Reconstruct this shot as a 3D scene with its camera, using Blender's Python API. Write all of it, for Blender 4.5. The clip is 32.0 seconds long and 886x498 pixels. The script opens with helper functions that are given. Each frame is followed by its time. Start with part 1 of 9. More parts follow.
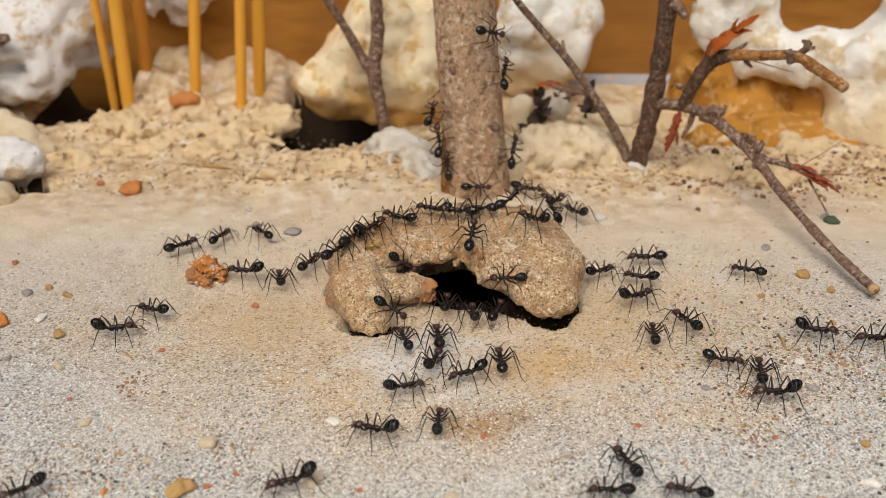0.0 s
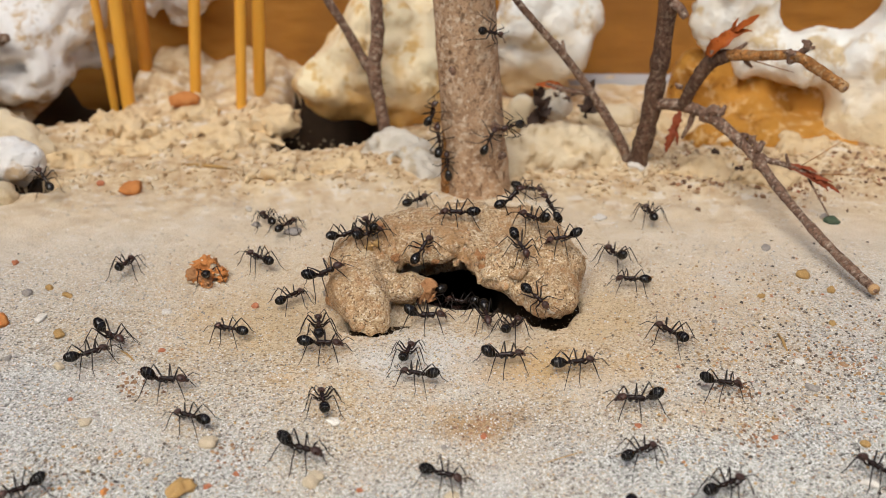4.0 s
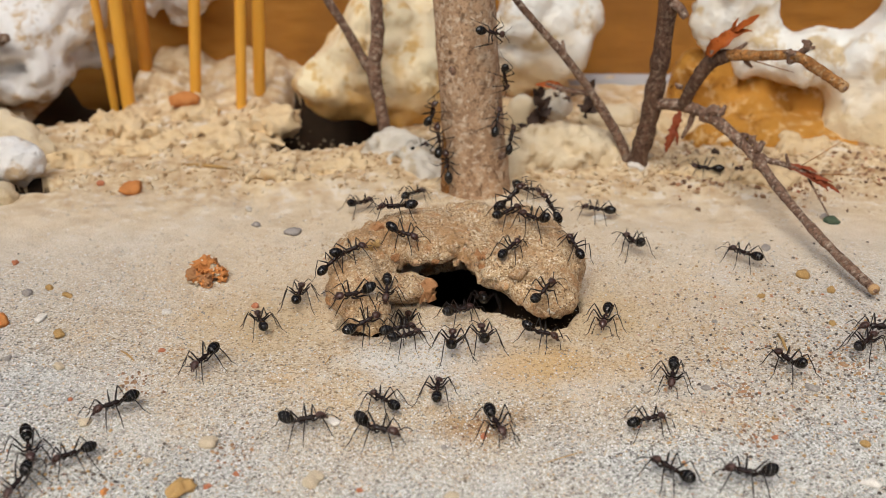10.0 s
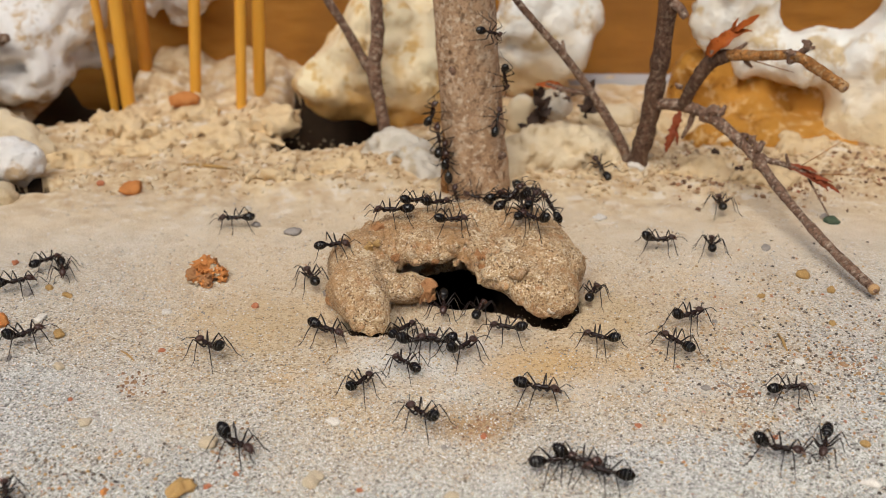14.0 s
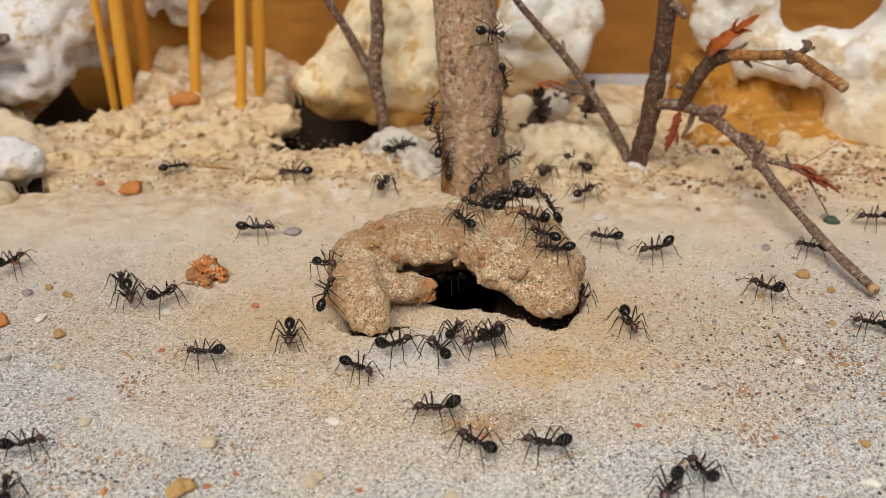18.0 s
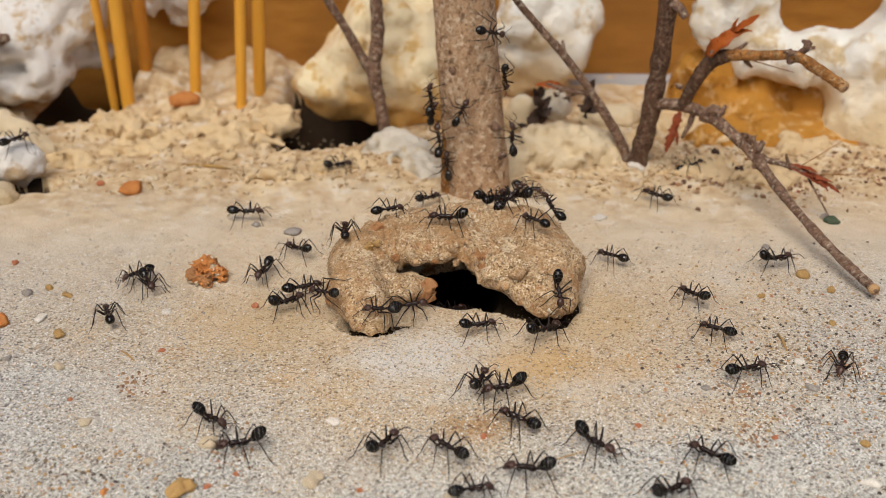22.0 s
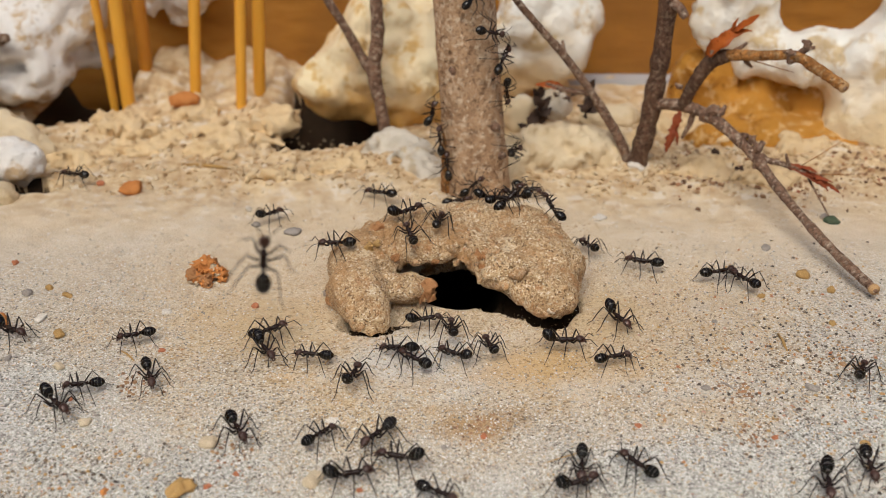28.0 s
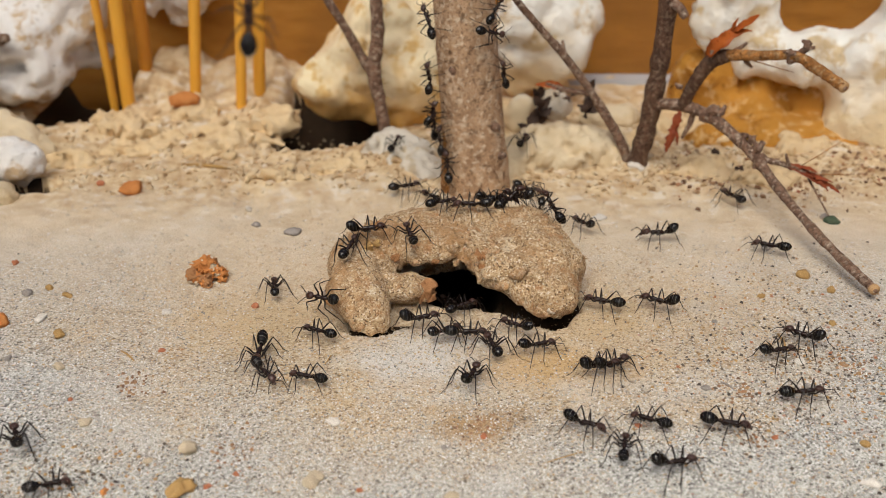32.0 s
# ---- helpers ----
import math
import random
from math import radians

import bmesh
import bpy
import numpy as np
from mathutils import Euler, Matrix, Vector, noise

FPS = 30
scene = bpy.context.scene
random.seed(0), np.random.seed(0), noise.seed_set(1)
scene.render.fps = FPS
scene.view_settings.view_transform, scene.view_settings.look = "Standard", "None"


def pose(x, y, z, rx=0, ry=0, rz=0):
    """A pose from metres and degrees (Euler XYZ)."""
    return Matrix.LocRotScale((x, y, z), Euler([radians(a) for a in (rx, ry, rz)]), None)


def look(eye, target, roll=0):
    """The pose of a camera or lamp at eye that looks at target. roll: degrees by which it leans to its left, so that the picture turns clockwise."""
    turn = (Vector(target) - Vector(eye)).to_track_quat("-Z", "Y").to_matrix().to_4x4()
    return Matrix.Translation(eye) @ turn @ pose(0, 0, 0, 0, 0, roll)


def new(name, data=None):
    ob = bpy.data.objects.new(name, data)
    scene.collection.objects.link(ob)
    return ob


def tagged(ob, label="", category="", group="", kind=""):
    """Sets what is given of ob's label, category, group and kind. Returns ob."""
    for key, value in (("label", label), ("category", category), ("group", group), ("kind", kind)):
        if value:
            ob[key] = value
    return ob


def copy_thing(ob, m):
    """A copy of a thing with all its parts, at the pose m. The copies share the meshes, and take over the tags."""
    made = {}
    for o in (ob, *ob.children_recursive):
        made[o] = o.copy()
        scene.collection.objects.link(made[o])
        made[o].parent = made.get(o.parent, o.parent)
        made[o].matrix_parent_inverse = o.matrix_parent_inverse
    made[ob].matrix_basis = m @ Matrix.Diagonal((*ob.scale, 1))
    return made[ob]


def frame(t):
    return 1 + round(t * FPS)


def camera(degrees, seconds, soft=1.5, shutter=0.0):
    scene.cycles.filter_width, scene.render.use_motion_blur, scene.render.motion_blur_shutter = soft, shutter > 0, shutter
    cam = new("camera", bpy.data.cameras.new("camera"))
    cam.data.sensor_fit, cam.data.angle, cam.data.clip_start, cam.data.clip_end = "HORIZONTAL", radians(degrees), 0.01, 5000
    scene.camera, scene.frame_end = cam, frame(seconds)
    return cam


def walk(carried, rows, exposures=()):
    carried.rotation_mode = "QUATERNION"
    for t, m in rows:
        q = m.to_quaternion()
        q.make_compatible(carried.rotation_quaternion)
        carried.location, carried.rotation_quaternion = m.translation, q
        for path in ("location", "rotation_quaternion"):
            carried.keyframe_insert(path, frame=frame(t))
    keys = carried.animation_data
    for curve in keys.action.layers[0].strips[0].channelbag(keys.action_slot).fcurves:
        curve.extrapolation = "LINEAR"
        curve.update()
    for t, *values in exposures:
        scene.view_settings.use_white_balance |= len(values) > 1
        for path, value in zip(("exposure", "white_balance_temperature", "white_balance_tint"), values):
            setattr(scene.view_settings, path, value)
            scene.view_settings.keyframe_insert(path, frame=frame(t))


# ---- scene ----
import functools

MM = 0.001
cam = camera(42.8, 32.0, soft=0.6)
cam.data.dof.use_dof = True
cam.data.dof.focus_distance = 0.163
cam.data.dof.aperture_fstop = 32.0
EYE = look((0, -0.1696, 0.08565), (0, 0, 0))
walk(cam, [(0.0, EYE), (32.0, EYE)], exposures=[(0.0, -0.13, 6450, 9), (3.0, -0.08, 6260, 8.5), (10.0, -0.12, 6290, 8.5), (14.0, -0.17, 6400, 8.5), (18.0, -0.18, 6450, 9), (23.0, -0.2, 6530, 9), (32.0, -0.21, 6500, 8.5)])

# ---- light: soft daylight from above ----
world = bpy.data.worlds.new("daylight")
scene.world = world
world.use_nodes = True
sky = world.node_tree.nodes.new("ShaderNodeTexSky")
sky.sky_type = "NISHITA"
sky.sun_disc = False
sky.sun_elevation, sky.sun_rotation = radians(56.7), radians(193.2)
sky.air_density, sky.dust_density, sky.ozone_density = 1.0, 3.0, 0.5
background = world.node_tree.nodes["Background"]
world.node_tree.links.new(sky.outputs["Color"], background.inputs["Color"])
background.inputs["Strength"].default_value = 0.12
sun_data = bpy.data.lights.new("sun", "SUN")
sun_data.energy, sun_data.angle, sun_data.color = 3.1, radians(42), (1.0, 0.945, 0.855)
sun = new("sun", sun_data)
sun.matrix_world = look((-0.15, -0.64, 1.0), (0, 0, 0))


# ---- numeric helpers ----
def lattice(ix, iy, iz, seed):
    n = (ix * 374761393 + iy * 668265263 + iz * 2147483647 + seed * 1274126177) & 0xFFFFFFFF
    n = ((n ^ (n >> 13)) * 1274126177) & 0xFFFFFFFF
    n = n ^ (n >> 16)
    return (n & 0xFFFF) / 32767.5 - 1.0


def vnoise(x, y, z=0.0, seed=0):
    """Smooth value noise from -1 to 1 on arrays."""
    x, y, z = np.broadcast_arrays(np.asarray(x, float), np.asarray(y, float), np.asarray(z, float))
    ix, iy, iz = (np.floor(a).astype(np.int64) for a in (x, y, z))
    u, v, w = (a - np.floor(a) for a in (x, y, z))
    u, v, w = (a * a * (3 - 2 * a) for a in (u, v, w))
    out = 0.0
    for dx in (0, 1):
        for dy in (0, 1):
            for dz in (0, 1):
                weight = (u if dx else 1 - u) * (v if dy else 1 - v) * (w if dz else 1 - w)
                out = out + weight * lattice(ix + dx, iy + dy, iz + dz, seed)
    return out


def fractal(x, y, z, size, octaves=3, seed=0):
    out, amp, s = 0.0, 1.0, 1.0 / size
    for k in range(octaves):
        out = out + amp * vnoise(x * s + 7.3 * k, y * s - 3.1 * k, z * s + 1.7 * k, seed + k)
        amp, s = amp * 0.5, s * 2.03
    return out


def smooth01(a):
    a = np.clip(a, 0, 1)
    return a * a * (3 - 2 * a)


def bell(x, y, cx, cy, rx, ry):
    return np.exp(-(((x - cx) / rx) ** 2 + ((y - cy) / ry) ** 2))


def gz(x, y):
    """Height of the sand, in millimetres."""
    x, y = np.asarray(x, float), np.asarray(y, float)
    h = 0.22 * vnoise(x / 13, y / 13, 0, 3) + 0.10 * vnoise(x / 4.1, y / 4.1, 0, 4) + 0.05 * vnoise(x / 1.6, y / 1.6, 0, 5)
    rough = smooth01((y - 22) / 20)
    h = h + rough * (0.8 * vnoise(x / 9, y / 9, 0, 8) + 0.5 * vnoise(x / 4, y / 4, 0, 9))
    uneven = smooth01((y - 2) / 16) * (1 - rough)
    h = h + uneven * (0.38 * vnoise(x / 7, y / 7, 0, 18) + 0.3 * vnoise(x / 3.2, y / 3.2, 0, 19))
    # the heap in which the skewers stand
    heap = smooth01((y - 42) / 38) * smooth01((x + 84) / 20) * smooth01((-27 - x) / 12)
    h = h + heap * (8.0 - smooth01((y - 55) / 15) * (2.4 + 1.2 * smooth01((x + 52) / 12)) + 2.2 * vnoise(x / 9, y / 9, 0, 11) + 1.8 * vnoise(x / 4.5, y / 4.5, 0, 12) + 0.9 * vnoise(x / 2.2, y / 2.2, 0, 13))
    # sand banked against the trunk and behind it
    h = h + 2.2 * bell(x, y, -9, 40, 10, 9) + 1.2 * bell(x, y, 30, 38, 22, 8) + 1.0 * bell(x, y, 52, 26, 13, 6) + 0.7 * bell(x, y, 74, 47, 20, 7)
    # also pits sunk under the rocks to make their shaded gaps darker
    h = h + 1.4 * bell(x, y, -22, 26, 16, 6) - 10.0 * smooth01((y - 43) / 5) * smooth01((82 - y) / 5) * smooth01((-13 - x) / 4) * smooth01((x + 36) / 4)
    h = h - 8.0 * smooth01((y - 58) / 3) * smooth01((97 - y) / 3) * smooth01((-68 - x) / 5) * smooth01((x + 92) / 5)
    h = h - 4.5 * smooth01(4.0 * (1.1 - np.sqrt(((x + 78.5 + 0.6 * vnoise(x / 2, y / 2, 0, 17)) / 6.0) ** 2 + ((y - 26.8 + vnoise(x / 2.5, y / 2.5, 0, 16)) / 3.2) ** 2)))
    # the pit under the nest's roof, and the gaps under its two lobes
    pit = smooth01(1.2 - np.sqrt(((x - 2.5) / 7.5) ** 2 + ((y + 10.5) / 8.5) ** 2))
    ragged = 1.1 * vnoise(x / 2.1, y / 2.1, 0, 14) + 0.5 * vnoise(x / 0.8, y / 0.8, 0, 15)
    gap = smooth01((ragged + y + 22.0 + 0.62 * (x - 9)) / 1.6) * smooth01((-9 - y) / 4) * smooth01((x - 3.0) / 2) * smooth01(3.0 * (1.2 - np.sqrt(((x - 11.5 + 0.6 * ragged) / 8.5) ** 2 + ((y + 17.5) / 9) ** 2)))
    near = np.where(x < -8, -28.0, -28.0 + 0.95 * (x + 8))
    rim = smooth01((ragged + y - near) / 1.4) * smooth01((-18 - y) / 4) * smooth01((-1 - x) / 2) * smooth01(3.0 * (1.2 - np.sqrt(((x + 9.6 + 0.7 * ragged) / 5.6) ** 2 + ((y + 23.2) / 5.2) ** 2)))
    h = h - np.maximum(9.0 * pit, np.maximum(8.0 * gap, 2.3 * rim))
    return h


def ground(x, y):
    return float(gz(x, y))


def surface(field, lo, hi, step, closed=True):
    """A mesh where field(x, y, z) is zero (negative inside), by surface nets."""
    axes = [np.arange(a, b + step, step) for a, b in zip(lo, hi)]
    gx, gy, g3 = np.meshgrid(*axes, indexing="ij")
    f = field(gx, gy, g3)
    if closed:
        for k in range(3):
            edge = [slice(None)] * 3
            for e in (0, -1):
                edge[k] = e
                f[tuple(edge)] = np.maximum(f[tuple(edge)], step * 0.3)
    shape = tuple(n - 1 for n in f.shape)
    total, count = np.zeros(shape + (3,)), np.zeros(shape)
    corners = [(a, b, c) for a in (0, 1) for b in (0, 1) for c in (0, 1)]

    def at(c):
        return f[c[0]:c[0] + shape[0], c[1]:c[1] + shape[1], c[2]:c[2] + shape[2]]

    for c in corners:
        for k in range(3):
            if c[k]:
                continue
            d = list(c)
            d[k] = 1
            a, b = at(c), at(d)
            cross = (a < 0) != (b < 0)
            t = np.where(cross, a / np.where(cross, a - b, 1), 0)
            for m in range(3):
                total[..., m] += np.where(cross, c[m] + (t if m == k else 0), 0)
            count += cross
    active = count > 0
    index = np.full(shape, -1)
    index[active] = np.arange(active.sum())
    cell = np.argwhere(active)
    verts = (cell + total[active] / count[active][:, None]) * step + np.array(lo)
    faces = []
    for k in range(3):
        u, v = [(1, 2), (2, 0), (0, 1)][k]
        here = [slice(0, n) for n in f.shape]
        there = [slice(0, n) for n in f.shape]
        here[k], there[k] = slice(0, -1), slice(1, None)
        a, b = f[tuple(here)], f[tuple(there)]
        cross = (a < 0) != (b < 0)
        at_edge = np.argwhere(cross)
        keep = (at_edge[:, u] > 0) & (at_edge[:, v] > 0) & (at_edge[:, u] < shape[u]) & (at_edge[:, v] < shape[v])
        at_edge = at_edge[keep]
        quad = []
        for du, dv in ((-1, -1), (0, -1), (0, 0), (-1, 0)):
            p = at_edge.copy()
            p[:, u] += du
            p[:, v] += dv
            quad.append(index[p[:, 0], p[:, 1], p[:, 2]])
        quad = np.stack(quad, 1)
        flip = (a < 0)[at_edge[:, 0], at_edge[:, 1], at_edge[:, 2]]
        quad[~flip] = quad[~flip][:, ::-1]
        faces.append(quad)
    return verts, np.concatenate(faces)


def mesh_of(name, verts, faces, material, smooth=True):
    """A mesh in metres from points in millimetres."""
    me = bpy.data.meshes.new(name)
    me.from_pydata((np.asarray(verts) * MM).tolist(), [], [list(map(int, q)) for q in faces])
    if smooth:
        me.polygons.foreach_set("use_smooth", [True] * len(me.polygons))
    me.materials.append(material)
    return me


def part(name, verts, faces, material, parent, label="", smooth=True):
    ob = new(name, mesh_of(name, verts, faces, material, smooth))
    ob.parent = parent
    return tagged(ob, label)


def base(name, x, y, z=0.0, **tags):
    """An empty at a thing's foot."""
    ob = new(name)
    ob.location = (x * MM, y * MM, z * MM)
    ob.empty_display_size = 0.002
    return tagged(ob, **tags)


def tube(points, radii, sides=8, caps=True, wobble=0.0, seed=0):
    """A bent, tapered tube through points."""
    pts = [Vector(p) for p in points]
    rng = random.Random(seed)
    verts, faces = [], []
    ref = Vector((0.31, 0.17, 0.93)).normalized()
    for i, p in enumerate(pts):
        d = (pts[min(i + 1, len(pts) - 1)] - pts[max(i - 1, 0)]).normalized()
        if abs(d.dot(ref)) > 0.95:
            ref = Vector((1, 0.1, 0))
        a = (ref - d * ref.dot(d)).normalized()
        b = d.cross(a)
        ref = a
        for k in range(sides):
            w = 2 * math.pi * k / sides
            r = radii[i] * (1 + wobble * rng.uniform(-1, 1))
            verts.append(p + (a * math.cos(w) + b * math.sin(w)) * r)
    for i in range(len(pts) - 1):
        for k in range(sides):
            j = (k + 1) % sides
            faces.append((i * sides + k, i * sides + j, (i + 1) * sides + j, (i + 1) * sides + k))
    if caps:
        faces.append(tuple(range(sides))[::-1])
        faces.append(tuple((len(pts) - 1) * sides + k for k in range(sides)))
    return [tuple(v) for v in verts], faces


def spline(points, radii, n):
    """Finer points along a smooth line through points."""
    pts, out, rad = [Vector(p) for p in points], [], []
    for i in range(len(pts) - 1):
        p0, p1, p2, p3 = pts[max(i - 1, 0)], pts[i], pts[i + 1], pts[min(i + 2, len(pts) - 1)]
        for k in range(n):
            t = k / n
            out.append(0.5 * (2 * p1 + (p2 - p0) * t + (2 * p0 - 5 * p1 + 4 * p2 - p3) * t * t + (3 * p1 - p0 - 3 * p2 + p3) * t ** 3))
            rad.append(radii[i] * (1 - t) + radii[i + 1] * t)
    return out + [pts[-1]], rad + [radii[-1]]


def joined(*pieces):
    verts, faces = [], []
    for v, f in pieces:
        k = len(verts)
        verts += [tuple(p) for p in v]
        faces += [tuple(i + k for i in q) for q in f]
    return verts, faces


def egg(center, radii, nu=14, nv=10, turn=None, profile=None):
    """An egg-like closed body along x."""
    m = turn or Matrix.Identity(3)
    verts, faces = [], []
    for i in range(nv + 1):
        a = math.pi * i / nv
        c, s = math.cos(a), math.sin(a)
        if profile:
            s *= profile(c)
        for k in range(nu):
            w = 2 * math.pi * k / nu
            verts.append(tuple(Vector(center) + m @ Vector((c * radii[0], s * math.cos(w) * radii[1], s * math.sin(w) * radii[2]))))
    for i in range(nv):
        for k in range(nu):
            j = (k + 1) % nu
            faces.append((i * nu + k, i * nu + j, (i + 1) * nu + j, (i + 1) * nu + k))
    return verts, faces


# ---- materials ----
class Nodes:
    """A short way to write node materials."""

    def __init__(self, name, rough=0.8, metal=0.0, spec=0.5):
        self.m = bpy.data.materials.new(name)
        self.m.use_nodes = True
        self.t = self.m.node_tree
        self.b = self.t.nodes["Principled BSDF"]
        self.b.inputs["Roughness"].default_value = rough
        self.b.inputs["Metallic"].default_value = metal
        self.b.inputs["Specular IOR Level"].default_value = spec
        self.at = self.t.nodes.new("ShaderNodeTexCoord").outputs["Object"]

    def put(self, kind, **inputs):
        n = self.t.nodes.new(kind)
        for key, value in inputs.items():
            self.set(n.inputs[key.replace("_", " ")], value)
        return n

    def set(self, socket, value):
        if isinstance(value, bpy.types.NodeSocket):
            self.t.links.new(value, socket)
        else:
            socket.default_value = value

    def noise(self, size, detail=4.0, rough=0.55, at=None):
        return self.put("ShaderNodeTexNoise", Vector=at or self.at, Scale=1.0 / (size * MM), Detail=detail, Roughness=rough).outputs["Fac"]

    def cells(self, size, what="Color"):
        return self.put("ShaderNodeTexVoronoi", Vector=self.at, Scale=1.0 / (size * MM)).outputs[what]

    def ramp(self, fac, stops):
        n = self.put("ShaderNodeValToRGB", Fac=fac)
        e = n.color_ramp.elements
        while len(e) < len(stops):
            e.new(0.5)
        for s, (p, c) in zip(e, stops):
            s.position, s.color = p, (*c, 1) if len(c) == 3 else c
        return n.outputs["Color"]

    def fade(self, fac, lo, hi):
        return self.put("ShaderNodeMapRange", Value=fac, From_Min=lo, From_Max=hi).outputs["Result"]

    def mix(self, fac, a, b, how="MIX"):
        n = self.t.nodes.new("ShaderNodeMix")
        n.data_type, n.blend_type = "RGBA", how
        for socket, value in zip((n.inputs[0], n.inputs[6], n.inputs[7]), (fac, a, b)):
            self.set(socket, (*value, 1) if isinstance(value, tuple) and len(value) == 3 else value)
        return n.outputs[2]

    def math(self, how, a, b=0.0):
        n = self.t.nodes.new("ShaderNodeMath")
        n.operation = how
        self.set(n.inputs[0], a)
        self.set(n.inputs[1], b)
        return n.outputs[0]

    def color(self, value):
        self.set(self.b.inputs["Base Color"], (*value, 1) if isinstance(value, tuple) else value)
        return self

    def bump(self, height, depth, strength=1.0):
        n = self.put("ShaderNodeBump", Height=height, Distance=depth * MM, Strength=strength)
        self.t.links.new(n.outputs["Normal"], self.b.inputs["Normal"])
        return self

    def rough(self, value):
        self.set(self.b.inputs["Roughness"], value)
        return self


def sand_material():
    n = Nodes("sand", 0.92, spec=0.2)
    xyz = n.put("ShaderNodeSeparateXYZ", Vector=n.at)
    x, y = xyz.outputs["X"], xyz.outputs["Y"]
    # ochre sand thrown out round the nest over pale grey sand
    dx = n.math("MULTIPLY", n.math("SUBTRACT", x, 1.5 * MM), 1 / (52 * MM))
    dy = n.math("MULTIPLY", n.math("SUBTRACT", y, -14 * MM), 1 / (37 * MM))
    far = n.math("SQRT", n.math("ADD", n.math("MULTIPLY", dx, dx), n.math("MULTIPLY", dy, dy)))
    ragged = n.math("ADD", far, n.math("MULTIPLY", n.math("SUBTRACT", n.noise(22, 5), 0.5), 1.6))
    ochre = n.math("MULTIPLY", n.fade(ragged, 1.45, 0.7), 0.8)
    back = n.fade(n.math("ADD", y, n.math("MULTIPLY", n.math("SUBTRACT", n.noise(15), 0.5), 0.03)), 2 * MM, 30 * MM)
    grain = n.cells(0.29)
    tone = n.put("ShaderNodeSeparateColor", Color=grain).outputs["Red"]
    grey = n.ramp(tone, [(0.0, (0.11, 0.10, 0.095)), (0.15, (0.31, 0.295, 0.265)), (0.5, (0.49, 0.475, 0.44)), (0.85, (0.70, 0.69, 0.66)), (1.0, (0.48, 0.33, 0.18))])
    warm = n.ramp(tone, [(0.0, (0.22, 0.14, 0.07)), (0.12, (0.48, 0.335, 0.19)), (0.5, (0.60, 0.445, 0.27)), (0.92, (0.71, 0.57, 0.39)), (1.0, (0.52, 0.30, 0.12))])
    color = n.mix(ochre, grey, warm)
    color = n.mix(n.math("MULTIPLY", n.fade(y, -32 * MM, 8 * MM), 0.8), color, n.mix(n.fade(n.noise(7, 7, 0.65), 0.36, 0.64), (0.67, 0.55, 0.40), (0.85, 0.735, 0.57)))
    stain = n.fade(n.noise(7, 5), 0.58, 0.75)
    color = n.mix(n.math("MULTIPLY", stain, n.math("MULTIPLY", ochre, 0.55)), color, (0.50, 0.30, 0.12))
    pale = n.fade(n.noise(16, 4), 0.56, 0.7)
    color = n.mix(n.math("MULTIPLY", n.math("MULTIPLY", pale, n.fade(y, 8 * MM, -14 * MM)), 0.5), color, (0.66, 0.635, 0.59))
    for cx, cy, rx, ry, tint, much in ((-1.0, -34.0, 13, 9, (0.70, 0.67, 0.615), 0.8), (13.5, -36.0, 11, 6, (0.60, 0.38, 0.16), 0.7), (5.0, -50.0, 8, 4, (0.44, 0.27, 0.12), 0.75), (-27.0, -24.0, 11, 9, (0.60, 0.43, 0.23), 0.5), (24.0, -22.0, 9, 8, (0.60, 0.43, 0.22), 0.45), (33.0, -48.0, 9, 4, (0.60, 0.42, 0.22), 0.3)):
        ex = n.math("MULTIPLY", n.math("SUBTRACT", x, cx * MM), 1 / (rx * MM))
        ey = n.math("MULTIPLY", n.math("SUBTRACT", y, cy * MM), 1 / (ry * MM))
        reach = n.math("SQRT", n.math("ADD", n.math("MULTIPLY", ex, ex), n.math("MULTIPLY", ey, ey)))
        reach = n.math("ADD", reach, n.math("MULTIPLY", n.math("SUBTRACT", n.noise(6, 5), 0.5), 2.2))
        color = n.mix(n.math("MULTIPLY", n.fade(reach, 1.25, 0.4), much), color, n.mix(n.fade(tone, 0.25, 0.0), tint, tuple(v * 0.5 for v in tint)))
    color = n.mix(n.math("MULTIPLY", back, 0.88), color, n.mix(n.fade(n.noise(4, 8, 0.72), 0.36, 0.62), (0.46, 0.27, 0.105), (0.83, 0.66, 0.415)))
    chalk = n.math("MULTIPLY", n.fade(n.noise(3.4, 6, 0.65), 0.53, 0.63), n.fade(y, -2 * MM, 20 * MM))
    color = n.mix(n.math("MULTIPLY", chalk, 0.65), color, (0.84, 0.775, 0.66))
    rust = n.math("MULTIPLY", n.fade(n.noise(2.7, 5, 0.6), 0.62, 0.70), n.fade(y, 0, 24 * MM))
    color = n.mix(n.math("MULTIPLY", rust, 0.55), color, (0.42, 0.22, 0.08))
    n.color(color)
    fine = n.math("ADD", n.math("MULTIPLY", n.cells(0.29, "Distance"), 0.6), n.math("MULTIPLY", n.noise(1.1, 9, 0.72), 1.4))
    return n.bump(fine, 0.26, 0.9).m


